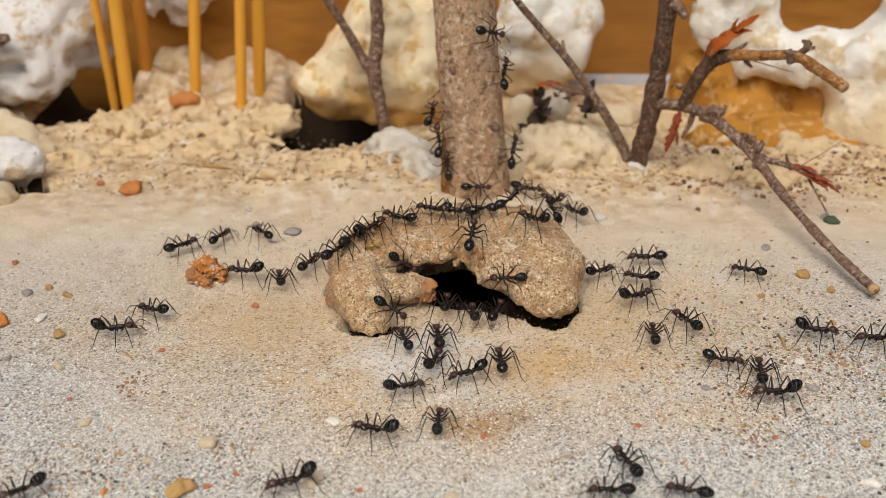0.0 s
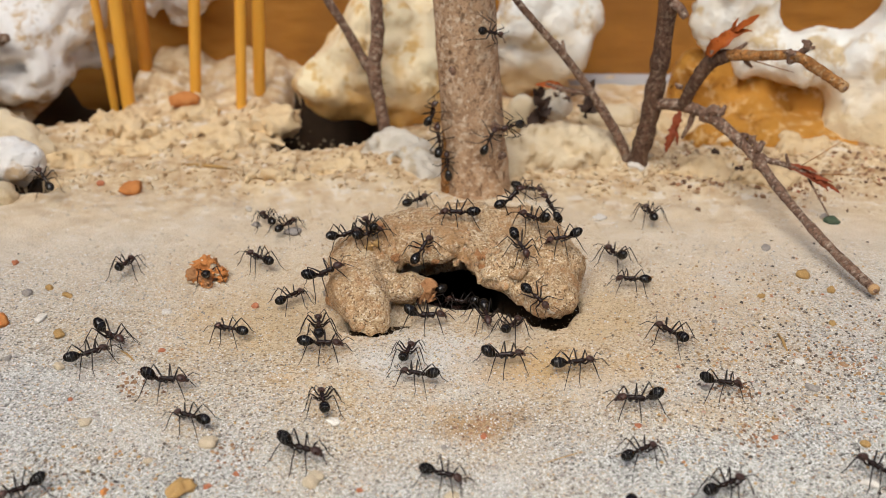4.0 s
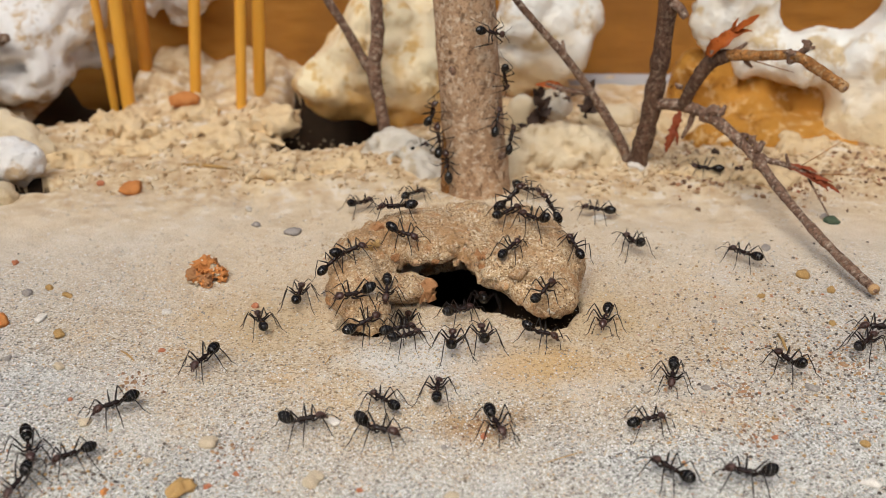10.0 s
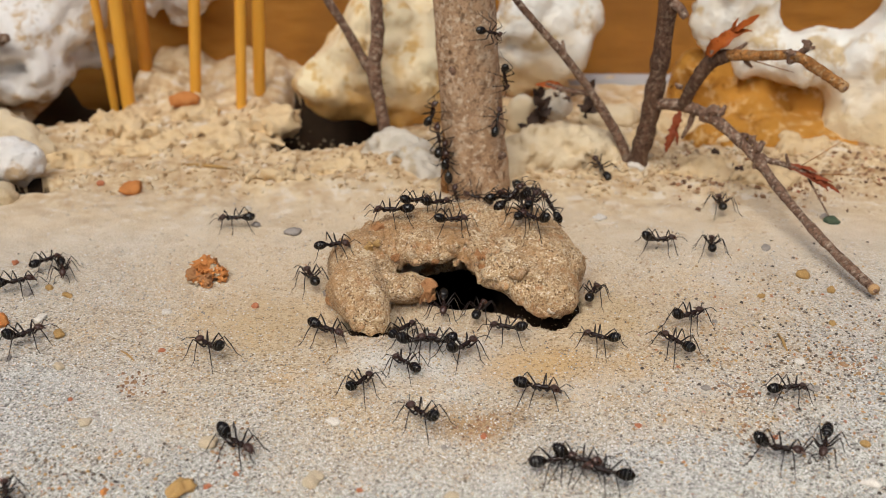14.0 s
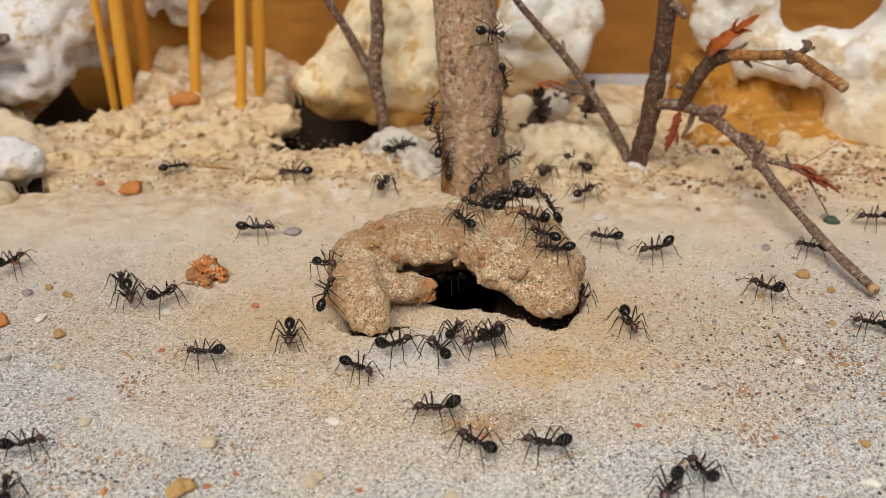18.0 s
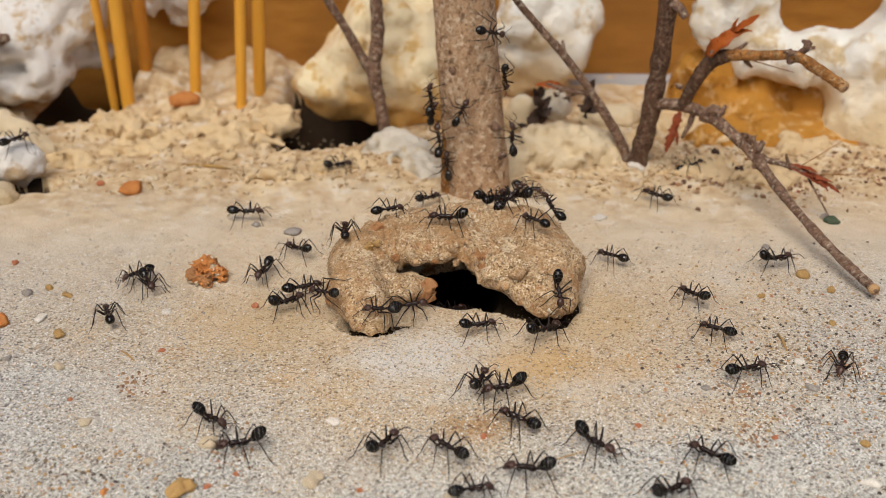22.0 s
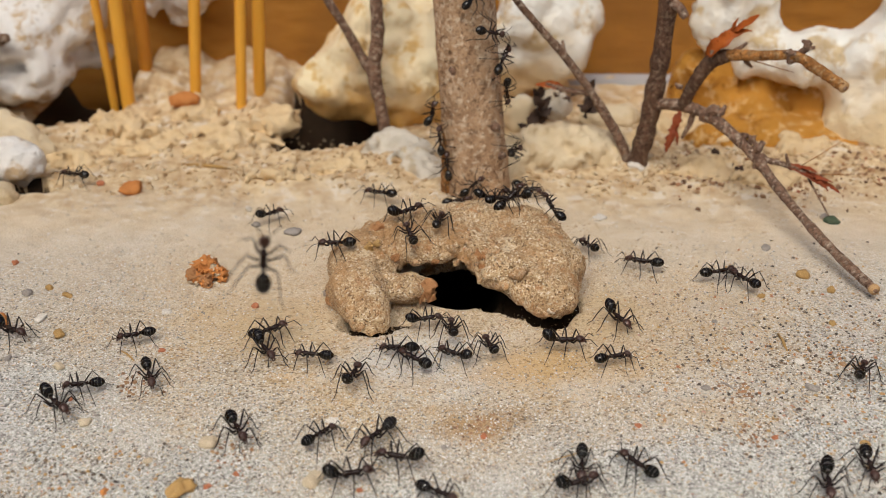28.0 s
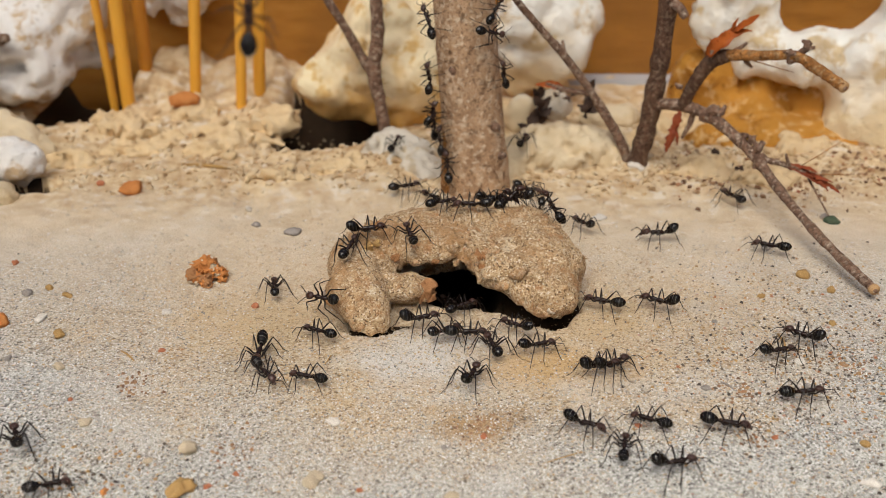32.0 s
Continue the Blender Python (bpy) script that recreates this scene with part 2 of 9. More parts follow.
def mud_material():
    n = Nodes("dried_mud", 0.93, spec=0.2)
    tone = n.put("ShaderNodeSeparateColor", Color=n.cells(0.24)).outputs["Red"]
    c = n.ramp(tone, [(0.0, (0.14, 0.085, 0.045)), (0.1, (0.33, 0.20, 0.10)), (0.4, (0.49, 0.34, 0.19)), (0.85, (0.63, 0.465, 0.285)), (1.0, (0.80, 0.69, 0.53))])
    c = n.mix(n.math("MULTIPLY", n.fade(n.noise(6, 7, 0.7), 0.46, 0.6), 0.8), c, (0.40, 0.22, 0.095))
    c = n.mix(n.math("MULTIPLY", n.fade(n.noise(2.4, 6, 0.65), 0.56, 0.68), 0.75), c, (0.46, 0.22, 0.09))
    c = n.mix(n.math("MULTIPLY", n.fade(n.noise(0.5, 4, 0.6), 0.60, 0.68), 0.85), c, (0.13, 0.08, 0.045))
    c = n.mix(n.math("MULTIPLY", n.fade(n.noise(3.3, 6, 0.7), 0.57, 0.66), 0.6), c, (0.68, 0.56, 0.39))
    n.color(c)
    fine = n.math("ADD", n.math("MULTIPLY", n.cells(0.24, "Distance"), 0.5), n.math("MULTIPLY", n.noise(1.6, 10, 0.72), 1.3))
    return n.bump(fine, 0.3, 0.9).m


def rock_material(name, light, dark, veins, size=14, foot=None, pits=0.6, stain=13):
    """Weathered stone; foot: the colour of the soil stain on its lower part."""
    n = Nodes(name, 0.88, spec=0.2)
    c = n.ramp(n.noise(size, 7, 0.62), [(0.28, dark), (0.46, light), (0.8, tuple(min(1, v * 1.12) for v in light))])
    c = n.mix(n.math("MULTIPLY", n.fade(n.noise(size * 0.6, 6, 0.7), 0.52, 0.60), 0.8), c, veins)
    if foot:
        z = n.put("ShaderNodeSeparateXYZ", Vector=n.at).outputs["Z"]
        high = n.math("ADD", z, n.math("MULTIPLY", n.math("SUBTRACT", n.noise(9, 5), 0.5), 0.022))
        c = n.mix(n.math("MULTIPLY", n.fade(high, stain * MM, (stain - 7) * MM), 0.85), c, foot)
    c = n.mix(n.fade(n.noise(1.6, 5), 0.62, 0.74), c, tuple(v * pits for v in dark))
    n.color(c)
    return n.bump(n.math("ADD", n.noise(3, 9, 0.7), n.math("MULTIPLY", n.noise(10, 4), 2.0)), 1.3, 0.9).m


def bark_material(name, dark, light, lichen, along=5.0, crazed=1.0, size=1.0):
    n = Nodes(name, 0.82, spec=0.25)
    squeeze = n.put("ShaderNodeMapping", Vector=n.at, Scale=(along, along, 1.0)).outputs["Vector"]
    c = n.ramp(n.noise(6 * size, 7, 0.7, squeeze), [(0.3, dark), (0.52, light), (0.72, tuple(v * 1.35 for v in light))])
    scale = n.put("ShaderNodeTexVoronoi", Vector=n.at, Scale=1.0 / (1.9 * size * MM))
    pick = n.put("ShaderNodeSeparateColor", Color=scale.outputs["Color"]).outputs["Red"]
    c = n.mix(n.math("MULTIPLY", n.fade(n.noise(1.9 * size, 5, 0.6), 0.52, 0.62), 0.85), c, lichen)
    c = n.mix(n.math("MULTIPLY", n.fade(n.noise(2.6 * size, 6, 0.65, squeeze), 0.55, 0.64), 0.75), c, tuple(v * 0.5 for v in dark))
    c = n.mix(n.math("MULTIPLY", n.fade(pick, 0.82, 0.95), 0.3), c, tuple(v * 0.9 for v in lichen))
    crack = n.fade(scale.outputs["Distance"], 0.42, 0.62)
    c = n.mix(n.math("MULTIPLY", crack, n.math("MULTIPLY", n.fade(n.noise(3 * size, 4), 0.4, 0.6), crazed)), c, tuple(v * 0.45 for v in dark))
    c = n.mix(n.math("MULTIPLY", n.fade(n.noise(0.9 * size, 5), 0.56, 0.68), 0.7), c, tuple(v * 0.55 for v in dark))
    n.color(c)
    return n.bump(n.math("SUBTRACT", n.noise(3 * size, 8, 0.75, squeeze), n.math("MULTIPLY", crack, 0.5 * crazed)), 0.9 * size, 1.0).m


def plain_material(name, a, b, rough, size=2.0, spec=0.4, depth=0.1, metal=0.0):
    n = Nodes(name, rough, metal, spec)
    n.color(n.mix(n.noise(size, 5), a, b))
    return n.bump(n.noise(size * 0.5, 5), depth, 0.6).m


def grain_material(name, stops):
    n = Nodes(name, 0.75, spec=0.4)
    pick = n.put("ShaderNodeNewGeometry").outputs["Random Per Island"]
    c = n.ramp(pick, stops)
    n.color(n.mix(n.math("MULTIPLY", n.noise(0.3, 3), 0.2), c, (0.25, 0.2, 0.15)))
    return n.m


def cork_material():
    n = Nodes("cork", 0.9, spec=0.2)
    wide = n.put("ShaderNodeMapping", Vector=n.at, Scale=(0.35, 1.0, 1.0)).outputs["Vector"]
    c = n.ramp(n.noise(6, 6, 0.65, wide), [(0.25, (0.19, 0.075, 0.010)), (0.5, (0.42, 0.185, 0.032)), (0.75, (0.53, 0.255, 0.055))])
    c = n.mix(n.fade(n.noise(30, 3), 0.5, 0.7), c, (0.30, 0.13, 0.028))
    n.color(c)
    return n.bump(n.noise(2.5, 6, 0.7, wide), 0.6, 0.8).m


def glass_material():
    n = Nodes("clear_glass", 0.0)
    n.b.inputs["Transmission Weight"].default_value = 1.0
    n.b.inputs["IOR"].default_value = 1.05
    return n.m


SAND = sand_material()
MUD = mud_material()
OCHRE_ROCK = rock_material("ochre_limestone", (0.95, 0.79, 0.52), (0.78, 0.50, 0.19), (0.74, 0.44, 0.13), 7, (0.66, 0.35, 0.075), stain=13)
ORANGE_ROCK = rock_material("orange_limestone", (0.53, 0.245, 0.04), (0.27, 0.095, 0.012), (0.72, 0.46, 0.20), 5, None, 0.35)
WHITE_ROCK = rock_material("white_limestone", (0.97, 0.93, 0.84), (0.84, 0.71, 0.51), (0.70, 0.50, 0.24), 13, (0.80, 0.62, 0.36))
GREY_ROCK = rock_material("grey_limestone", (0.88, 0.85, 0.81), (0.62, 0.55, 0.47), (0.56, 0.36, 0.15), 13)
SAND_ROCK = rock_material("sandstone", (0.80, 0.66, 0.45), (0.64, 0.48, 0.28), (0.72, 0.55, 0.33), 8, None, 0.9)
CRUST = rock_material("pale_crust", (0.70, 0.64, 0.54), (0.52, 0.42, 0.29), (0.58, 0.46, 0.30), 6)
TRUNK_BARK = bark_material("trunk_bark", (0.27, 0.145, 0.075), (0.53, 0.34, 0.20), (0.80, 0.63, 0.45), 1.2, 0.12, 0.6)
TWIG_BARK = bark_material("twig_bark", (0.085, 0.042, 0.027), (0.25, 0.145, 0.095), (0.52, 0.41, 0.31), 1.6, 0.3, 0.4)
STEM_BARK = bark_material("stem_bark", (0.048, 0.024, 0.015), (0.13, 0.067, 0.040), (0.27, 0.18, 0.12), 1.6, 0.25, 0.4)
BROWN_BARK = bark_material("light_twig_bark", (0.17, 0.068, 0.02), (0.46, 0.20, 0.055), (0.56, 0.37, 0.19), 1.0, 0.5, 0.4)
CUT_WOOD = plain_material("cut_wood", (0.42, 0.24, 0.10), (0.56, 0.36, 0.18), 0.8, 0.6)
BAMBOO = plain_material("bamboo", (0.74, 0.34, 0.03), (0.82, 0.43, 0.06), 0.5, 4.0)
DARK_BAMBOO = plain_material("dark_bamboo", (0.50, 0.19, 0.02), (0.58, 0.25, 0.03), 0.5, 4.0)
RED_LEAF = plain_material("dry_red_leaf", (0.10, 0.020, 0.010), (0.40, 0.085, 0.025), 0.55, 1.2, 0.25, 0.3)
ORANGE_LEAF = plain_material("dry_orange_leaf", (0.26, 0.04, 0.008), (0.56, 0.15, 0.02), 0.5, 1.8, 0.3, 0.3)
CORK = cork_material()
ALUMINIUM = plain_material("grey_rail", (0.42, 0.43, 0.45), (0.50, 0.50, 0.51), 0.5, 5.0)
GLASS = glass_material()
GRIT = grain_material("mud_grit", [(0.0, (0.10, 0.06, 0.035)), (0.3, (0.34, 0.20, 0.10)), (0.7, (0.48, 0.32, 0.17)), (0.92, (0.62, 0.50, 0.36)), (1.0, (0.50, 0.22, 0.09))])
CRUMB = plain_material("red_clay_crumb", (0.30, 0.13, 0.05), (0.46, 0.24, 0.11), 0.92, 0.7, 0.2, 0.5)
# near-black brown that imitates the shade in the pits and the shaft
PIT_SHADE = plain_material("pit_shade", (0.030, 0.018, 0.010), (0.055, 0.034, 0.019), 0.95, 1.5, 0.2, 0.5)
CLAY = plain_material("orange_clay", (0.46, 0.15, 0.035), (0.60, 0.27, 0.09), 0.9, 0.8, 0.2, 0.3)
TAN_STONE = plain_material("tan_stone", (0.44, 0.34, 0.22), (0.62, 0.52, 0.38), 0.85, 0.7, 0.3, 0.3)
OCHRE_STONE = plain_material("ochre_stone", (0.34, 0.19, 0.06), (0.52, 0.33, 0.13), 0.8, 0.7, 0.3, 0.3)
GREY_STONE = plain_material("grey_stone", (0.22, 0.19, 0.17), (0.38, 0.34, 0.30), 0.7, 0.8)
PALE_STONE = plain_material("pale_stone", (0.62, 0.57, 0.50), (0.70, 0.65, 0.58), 0.6, 0.8)
RED_STONE = plain_material("red_stone", (0.40, 0.12, 0.05), (0.52, 0.22, 0.12), 0.8, 0.6, 0.3, 0.2)
ANT_BLACK = plain_material("ant_gaster", (0.005, 0.004, 0.003), (0.010, 0.007, 0.006), 0.14, 1.0, 0.4, 0.01)
ANT_DARK = plain_material("ant_thorax", (0.009, 0.006, 0.005), (0.036, 0.018, 0.014), 0.24, 0.7, 0.4, 0.04)
ANT_RED = plain_material("ant_head", (0.026, 0.011, 0.008), (0.085, 0.034, 0.022), 0.3, 0.7, 0.5, 0.04)
ANT_LEG = plain_material("ant_leg", (0.006, 0.004, 0.003), (0.018, 0.010, 0.008), 0.35, 0.8, 0.25, 0.01)


# ---- setting ----
def make_ground():
    xs = np.concatenate([np.arange(-124, -88, 1.2), np.arange(-88, -24, 0.6), np.arange(-24, 24, 0.3), np.arange(24, 70, 0.6), np.arange(70, 124.6, 1.2)])
    ys = np.concatenate([np.arange(-108, -70, 1.5), np.arange(-70, -32, 0.6), np.arange(-32, -4, 0.3), np.arange(-4, 50, 0.6), np.arange(50, 99, 1.0)])
    gx, gy = np.meshgrid(xs, ys, indexing="ij")
    verts = np.stack([gx, gy, gz(gx, gy)], -1).reshape(-1, 3)
    a, b = len(xs), len(ys)
    i, j = np.meshgrid(np.arange(a - 1), np.arange(b - 1), indexing="ij")
    k = (i * b + j).ravel()
    faces = np.stack([k, k + b, k + b + 1, k + 1], 1)
    mid = verts[faces].mean(1)
    faces = faces[((mid[:, 0] - 2.5) / 7.5) ** 2 + ((mid[:, 1] + 10.5) / 8.5) ** 2 > 1]
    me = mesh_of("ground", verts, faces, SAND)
    # deep faces under nest and rocks take a near-black colour that imitates shade
    me.materials.append(PIT_SHADE)
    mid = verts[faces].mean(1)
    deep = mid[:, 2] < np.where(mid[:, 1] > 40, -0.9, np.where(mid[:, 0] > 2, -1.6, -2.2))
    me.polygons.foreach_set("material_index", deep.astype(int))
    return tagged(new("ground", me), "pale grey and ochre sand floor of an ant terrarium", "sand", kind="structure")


def slab(name, lo, hi, material, label, category, kind="structure", bevel=0.4):
    bm = bmesh.new()
    bmesh.ops.create_cube(bm, size=1.0)
    for v in bm.verts:
        v.co = Vector([(a + b) / 2 + c * (b - a) for a, b, c in zip(lo, hi, v.co)]) * MM
    bmesh.ops.bevel(bm, geom=bm.edges[:], offset=bevel * MM, segments=2, affect="EDGES")
    me = bpy.data.meshes.new(name)
    bm.to_mesh(me)
    bm.free()
    me.materials.append(material)
    return tagged(new(name, me), label, category, kind=kind)


def make_burrow():
    """The shaft that leads from the entrance down and back under the sand, in a near-black shade colour."""
    rings = [((2.5, -10.5, None), 8.0, 9.0, 0), ((2.5, -7.0, -4.0), 7.4, 7.4, 24), ((3, 1, -9.0), 6.5, 6.5, 55), ((4, 18, -18), 5.5, 5.5, 62), ((5, 34, -27), 4.5, 4.5, 62), ((5.2, 38, -29), 0.5, 0.5, 62)]
    verts, faces, n = [], [], 28
    for (cx, cy, cz), rx, ru, tip in rings:
        for k in range(n):
            w = 2 * math.pi * k / n
            x, u = cx + rx * math.cos(w), ru * math.sin(w)
            y = cy + u * math.cos(radians(tip))
            verts.append((x, y, ground(x, y) - 0.3 if cz is None else cz + u * math.sin(radians(tip)) + 0.4 * math.sin(5 * w + cy)))
    for i in range(len(rings) - 1):
        for k in range(n):
            j = (k + 1) % n
            faces.append((i * n + k, (i + 1) * n + k, (i + 1) * n + j, i * n + j))
    return tagged(new("burrow", mesh_of("burrow", verts, faces, PIT_SHADE)), "near-black shaft under the nest, its shade put into the colour", "burrow", kind="structure")


make_burrow()
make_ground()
slab("wall_north", (-126, 92, -12), (126, 98, 70), CORK, "orange brown cork back wall of the terrarium", "wall")
slab("wall_west", (-130, -110, -12), (-126, 98, 70), CORK, "orange brown cork side wall of the terrarium", "wall")
slab("wall_east", (126, -110, -12), (130, 98, 70), CORK, "orange brown cork side wall of the terrarium", "wall")
pane = slab("front_glass", (-126, -79, -12), (126, -76, 75), GLASS, "clear front pane of the terrarium", "glass pane")
pane.visible_shadow = False
slab("rail", (8, 86, -4), (120, 91.9, 0.9), ALUMINIUM, "grey metal rail at the foot of the back wall", "rail")


# ---- the nest: a roof of dried mud over a dark entrance ----
def capsule(x, y, z, a, b, ra, rb):
    ax, ay, az = a
    dx, dy, dz = (q - p for p, q in zip(a, b))
    t = np.clip(((x - ax) * dx + (y - ay) * dy + (z - az) * dz) / (dx * dx + dy * dy + dz * dz), 0, 1)
    return np.sqrt((x - ax - t * dx) ** 2 + (y - ay - t * dy) ** 2 + (z - az - t * dz) ** 2) - (ra + t * (rb - ra))


def ellipsoid(x, y, z, c, r):
    k = np.sqrt(((x - c[0]) / r[0]) ** 2 + ((y - c[1]) / r[1]) ** 2 + ((z - c[2]) / r[2]) ** 2)
    return (k - 1) * min(r)


def blend(a, b, k):
    h = np.clip(0.5 + 0.5 * (b - a) / k, 0, 1)
    return b * (1 - h) + a * h - k * h * (1 - h)


NEST = [((-10.9, -25.0, 1.9), 3.2), ((-13.2, -19.5, 2.7), 4.1), ((-12.4, -11.5, 3.2), 5.0), ((-4.0, -4.6, 3.4), 5.0), ((5.0, -3.8, 3.6), 5.4), ((13.0, -7.0, 3.6), 6.0), ((16.2, -14.0, 3.7), 5.0), ((16.3, -21.3, 2.7), 3.8)]


def nest_field(x, y, z):
    f = None
    for (a, ra), (b, rb) in zip(NEST, NEST[1:]):
        c = capsule(x, y, z, a, b, ra, rb)
        f = c if f is None else blend(f, c, 2.0)
    f = blend(f, ellipsoid(x, y, z, (1.0, -8.2, 6.9), (11.0, 6.9, 2.5)), 1.2)
    f = blend(f, ellipsoid(x, y, z, (10.5, -14.5, 5.2), (6.0, 6.0, 2.4)), 1.5)
    hollow = ellipsoid(x, y, z, (0.2, -13.2, 0.8), (9.4, 9.6, 5.0))
    hollow = np.minimum(hollow, ellipsoid(x, y, z, (10.8, -19.5, -1.4), (8.2, 8.2, 3.9)))
    f = -blend(-f, hollow, 0.5)
    f = blend(f, capsule(x, y, z, (7.2, -17.4, 4.6), (11.8, -20.6, 3.2), 1.4, 1.7), 1.0)
    f = blend(f, ellipsoid(x, y, z, (-6.6, -18.8, 3.0), (5.2, 2.7, 1.9)), 0.9)
    f = -blend(-f, ellipsoid(x, y, z, (-2.9, -24.0, -0.8), (5.0, 5.4, 2.9)), 0.5)
    f = -blend(-f, ellipsoid(x, y, z, (-10.6, -27.4, -1.8), (4.4, 3.6, 2.8)), 0.4)
    pits = np.maximum(0, vnoise(x / 1.9, y / 1.9, z / 1.9, 38) - 0.45)
    return f + 0.6 * fractal(x, y, z, 4.6, 3, 21) + 0.32 * fractal(x, y, z, 1.3, 4, 31) - 0.25 * np.abs(vnoise(x / 2.2, y / 2.2, z / 2.2, 37)) + 1.2 * pits


def nest_crumb(parent, x, y, z, r, seed, material, label="", name="crumb"):
    """A rough crumb that sticks to its thing."""
    def field(a, b, c):
        return np.sqrt(a * a + b * b + c * c * 1.3) - r + 0.75 * r * fractal(a, b, c, r * 0.9, 3, seed)

    v, q = surface(field, (-1.6 * r,) * 3, (1.6 * r,) * 3, r * 0.2)
    ob = part(name, v, q, material, parent, label)
    ob.location = (x * MM, y * MM, z * MM)


def make_nest():
    ob = base("ant_nest", 0, 0, 0, label="arched ant nest entrance of crumbly brown dried mud", category="ant nest")
    v, q = surface(nest_field, (-23, -33, -3), (27, 6, 13), 0.25)
    part("roof", v, q, MUD, ob)
    for k, (p, r, material) in enumerate([((-2.2, -19.4, 3.4), 1.5, CRUMB), ((-2.5, -20.0, 2.4), 1.3, CRUMB), ((-1.0, -15.2, 5.8), 0.9, CRUMB), ((2.2, -15.0, 5.6), 0.8, MUD), ((-4.4, -15.2, 5.8), 0.8, MUD), ((6.2, -17.4, 5.6), 0.8, CRUMB), ((15.0, -24.2, 1.6), 0.9, MUD), ((4.0, -14.0, 7.1), 1.0, CRUST), ((4.9, -13.7, 6.4), 0.8, CRUST), ((3.3, -13.2, 7.0), 0.7, GREY_STONE), ((5.9, -16.1, 7.0), 1.1, CRUMB), ((8.1, -15.7, 7.7), 0.9, MUD), ((11.1, -20.1, 6.6), 1.5, MUD), ((8.7, -19.7, 4.3), 1.3, MUD), ((7.7, -18.8, 5.0), 1.0, MUD), ((-11.2, -15.1, 8.0), 0.9, OCHRE_STONE), ((-10.1, -14.2, 8.2), 0.6, OCHRE_STONE), ((16.0, -24.3, 2.5), 0.8, CRUST), ((-6.4, -5.1, -0.5), 0.8, CRUMB), ((-7.3, -15.1, 6.3), 0.7, CRUMB), ((1.4, -15.1, 8.0), 1.1, MUD), ((-10.3, -9.9, 8.8), 1.0, CRUMB), ((-12.2, -28.0, 1.8), 1.0, MUD)]):
        nest_crumb(ob, *p, r * 0.8, 200 + k, material)
    # grit that sticks to the mud
    rng = np.random.default_rng(8)
    p = v[rng.integers(0, len(v), 7000)]
    p = p[p[:, 2] > 0.8]
    size = 0.06 + 0.24 * rng.random(len(p)) ** 5
    unit = np.array([(1, 0, 0), (-0.5, 0.8, 0.2), (-0.5, -0.8, 0.2), (0.1, 0.1, 0.9), (0, 0, -0.9)])
    tri = np.array([(0, 1, 3), (1, 2, 3), (2, 0, 3), (1, 0, 4), (2, 1, 4), (0, 2, 4)])
    bits = unit[None] * (1 + 0.35 * rng.uniform(-1, 1, (len(p), 5, 3))) * size[:, None, None] + p[:, None, :]
    grit = part("grit", bits.reshape(-1, 3), (tri[None] + 5 * np.arange(len(p))[:, None, None]).reshape(-1, 3), GRIT, ob, "", False)
    tagged(grit, kind="stuff")
    return ob


make_nest()


# ---- rocks ----
def make_rock(name, lumps, hollows, material, label, seed, step=1.0, rough=1.6, grain=5.0, group=""):
    """A weathered rock out of lumps and hollows: (centre, radii) in millimetres."""
    lo = [min(c[k] - r[k] for c, r in lumps) - 3 * rough for k in range(3)]
    hi = [max(c[k] + r[k] for c, r in lumps) + 3 * rough for k in range(3)]
    foot = (lumps[0][0][0], lumps[0][0][1])

    def field(x, y, z):
        f = None
        for c, r in lumps:
            e = ellipsoid(x, y, z, c, r)
            f = e if f is None else blend(f, e, 3.0)
        for c, r in hollows:
            f = -blend(-f, ellipsoid(x, y, z, c, r), 1.5)
        crag = np.abs(vnoise(x / (grain * 1.7), y / (grain * 1.7), z / (grain * 1.7), seed + 20))
        return f + rough * fractal(x, y, z, grain * 2.2, 3, seed) + 0.45 * rough * fractal(x, y, z, grain * 0.6, 2, seed + 9) + rough * (0.5 - crag)

    v, q = surface(field, lo, hi, step)
    z0 = 0.0
    v = v - np.array([foot[0], foot[1], z0])
    ob = new(name, mesh_of(name, v, q, material))
    ob.location = (foot[0] * MM, foot[1] * MM, z0 * MM)
    return tagged(ob, label, "rock", group or "rocks at the back")


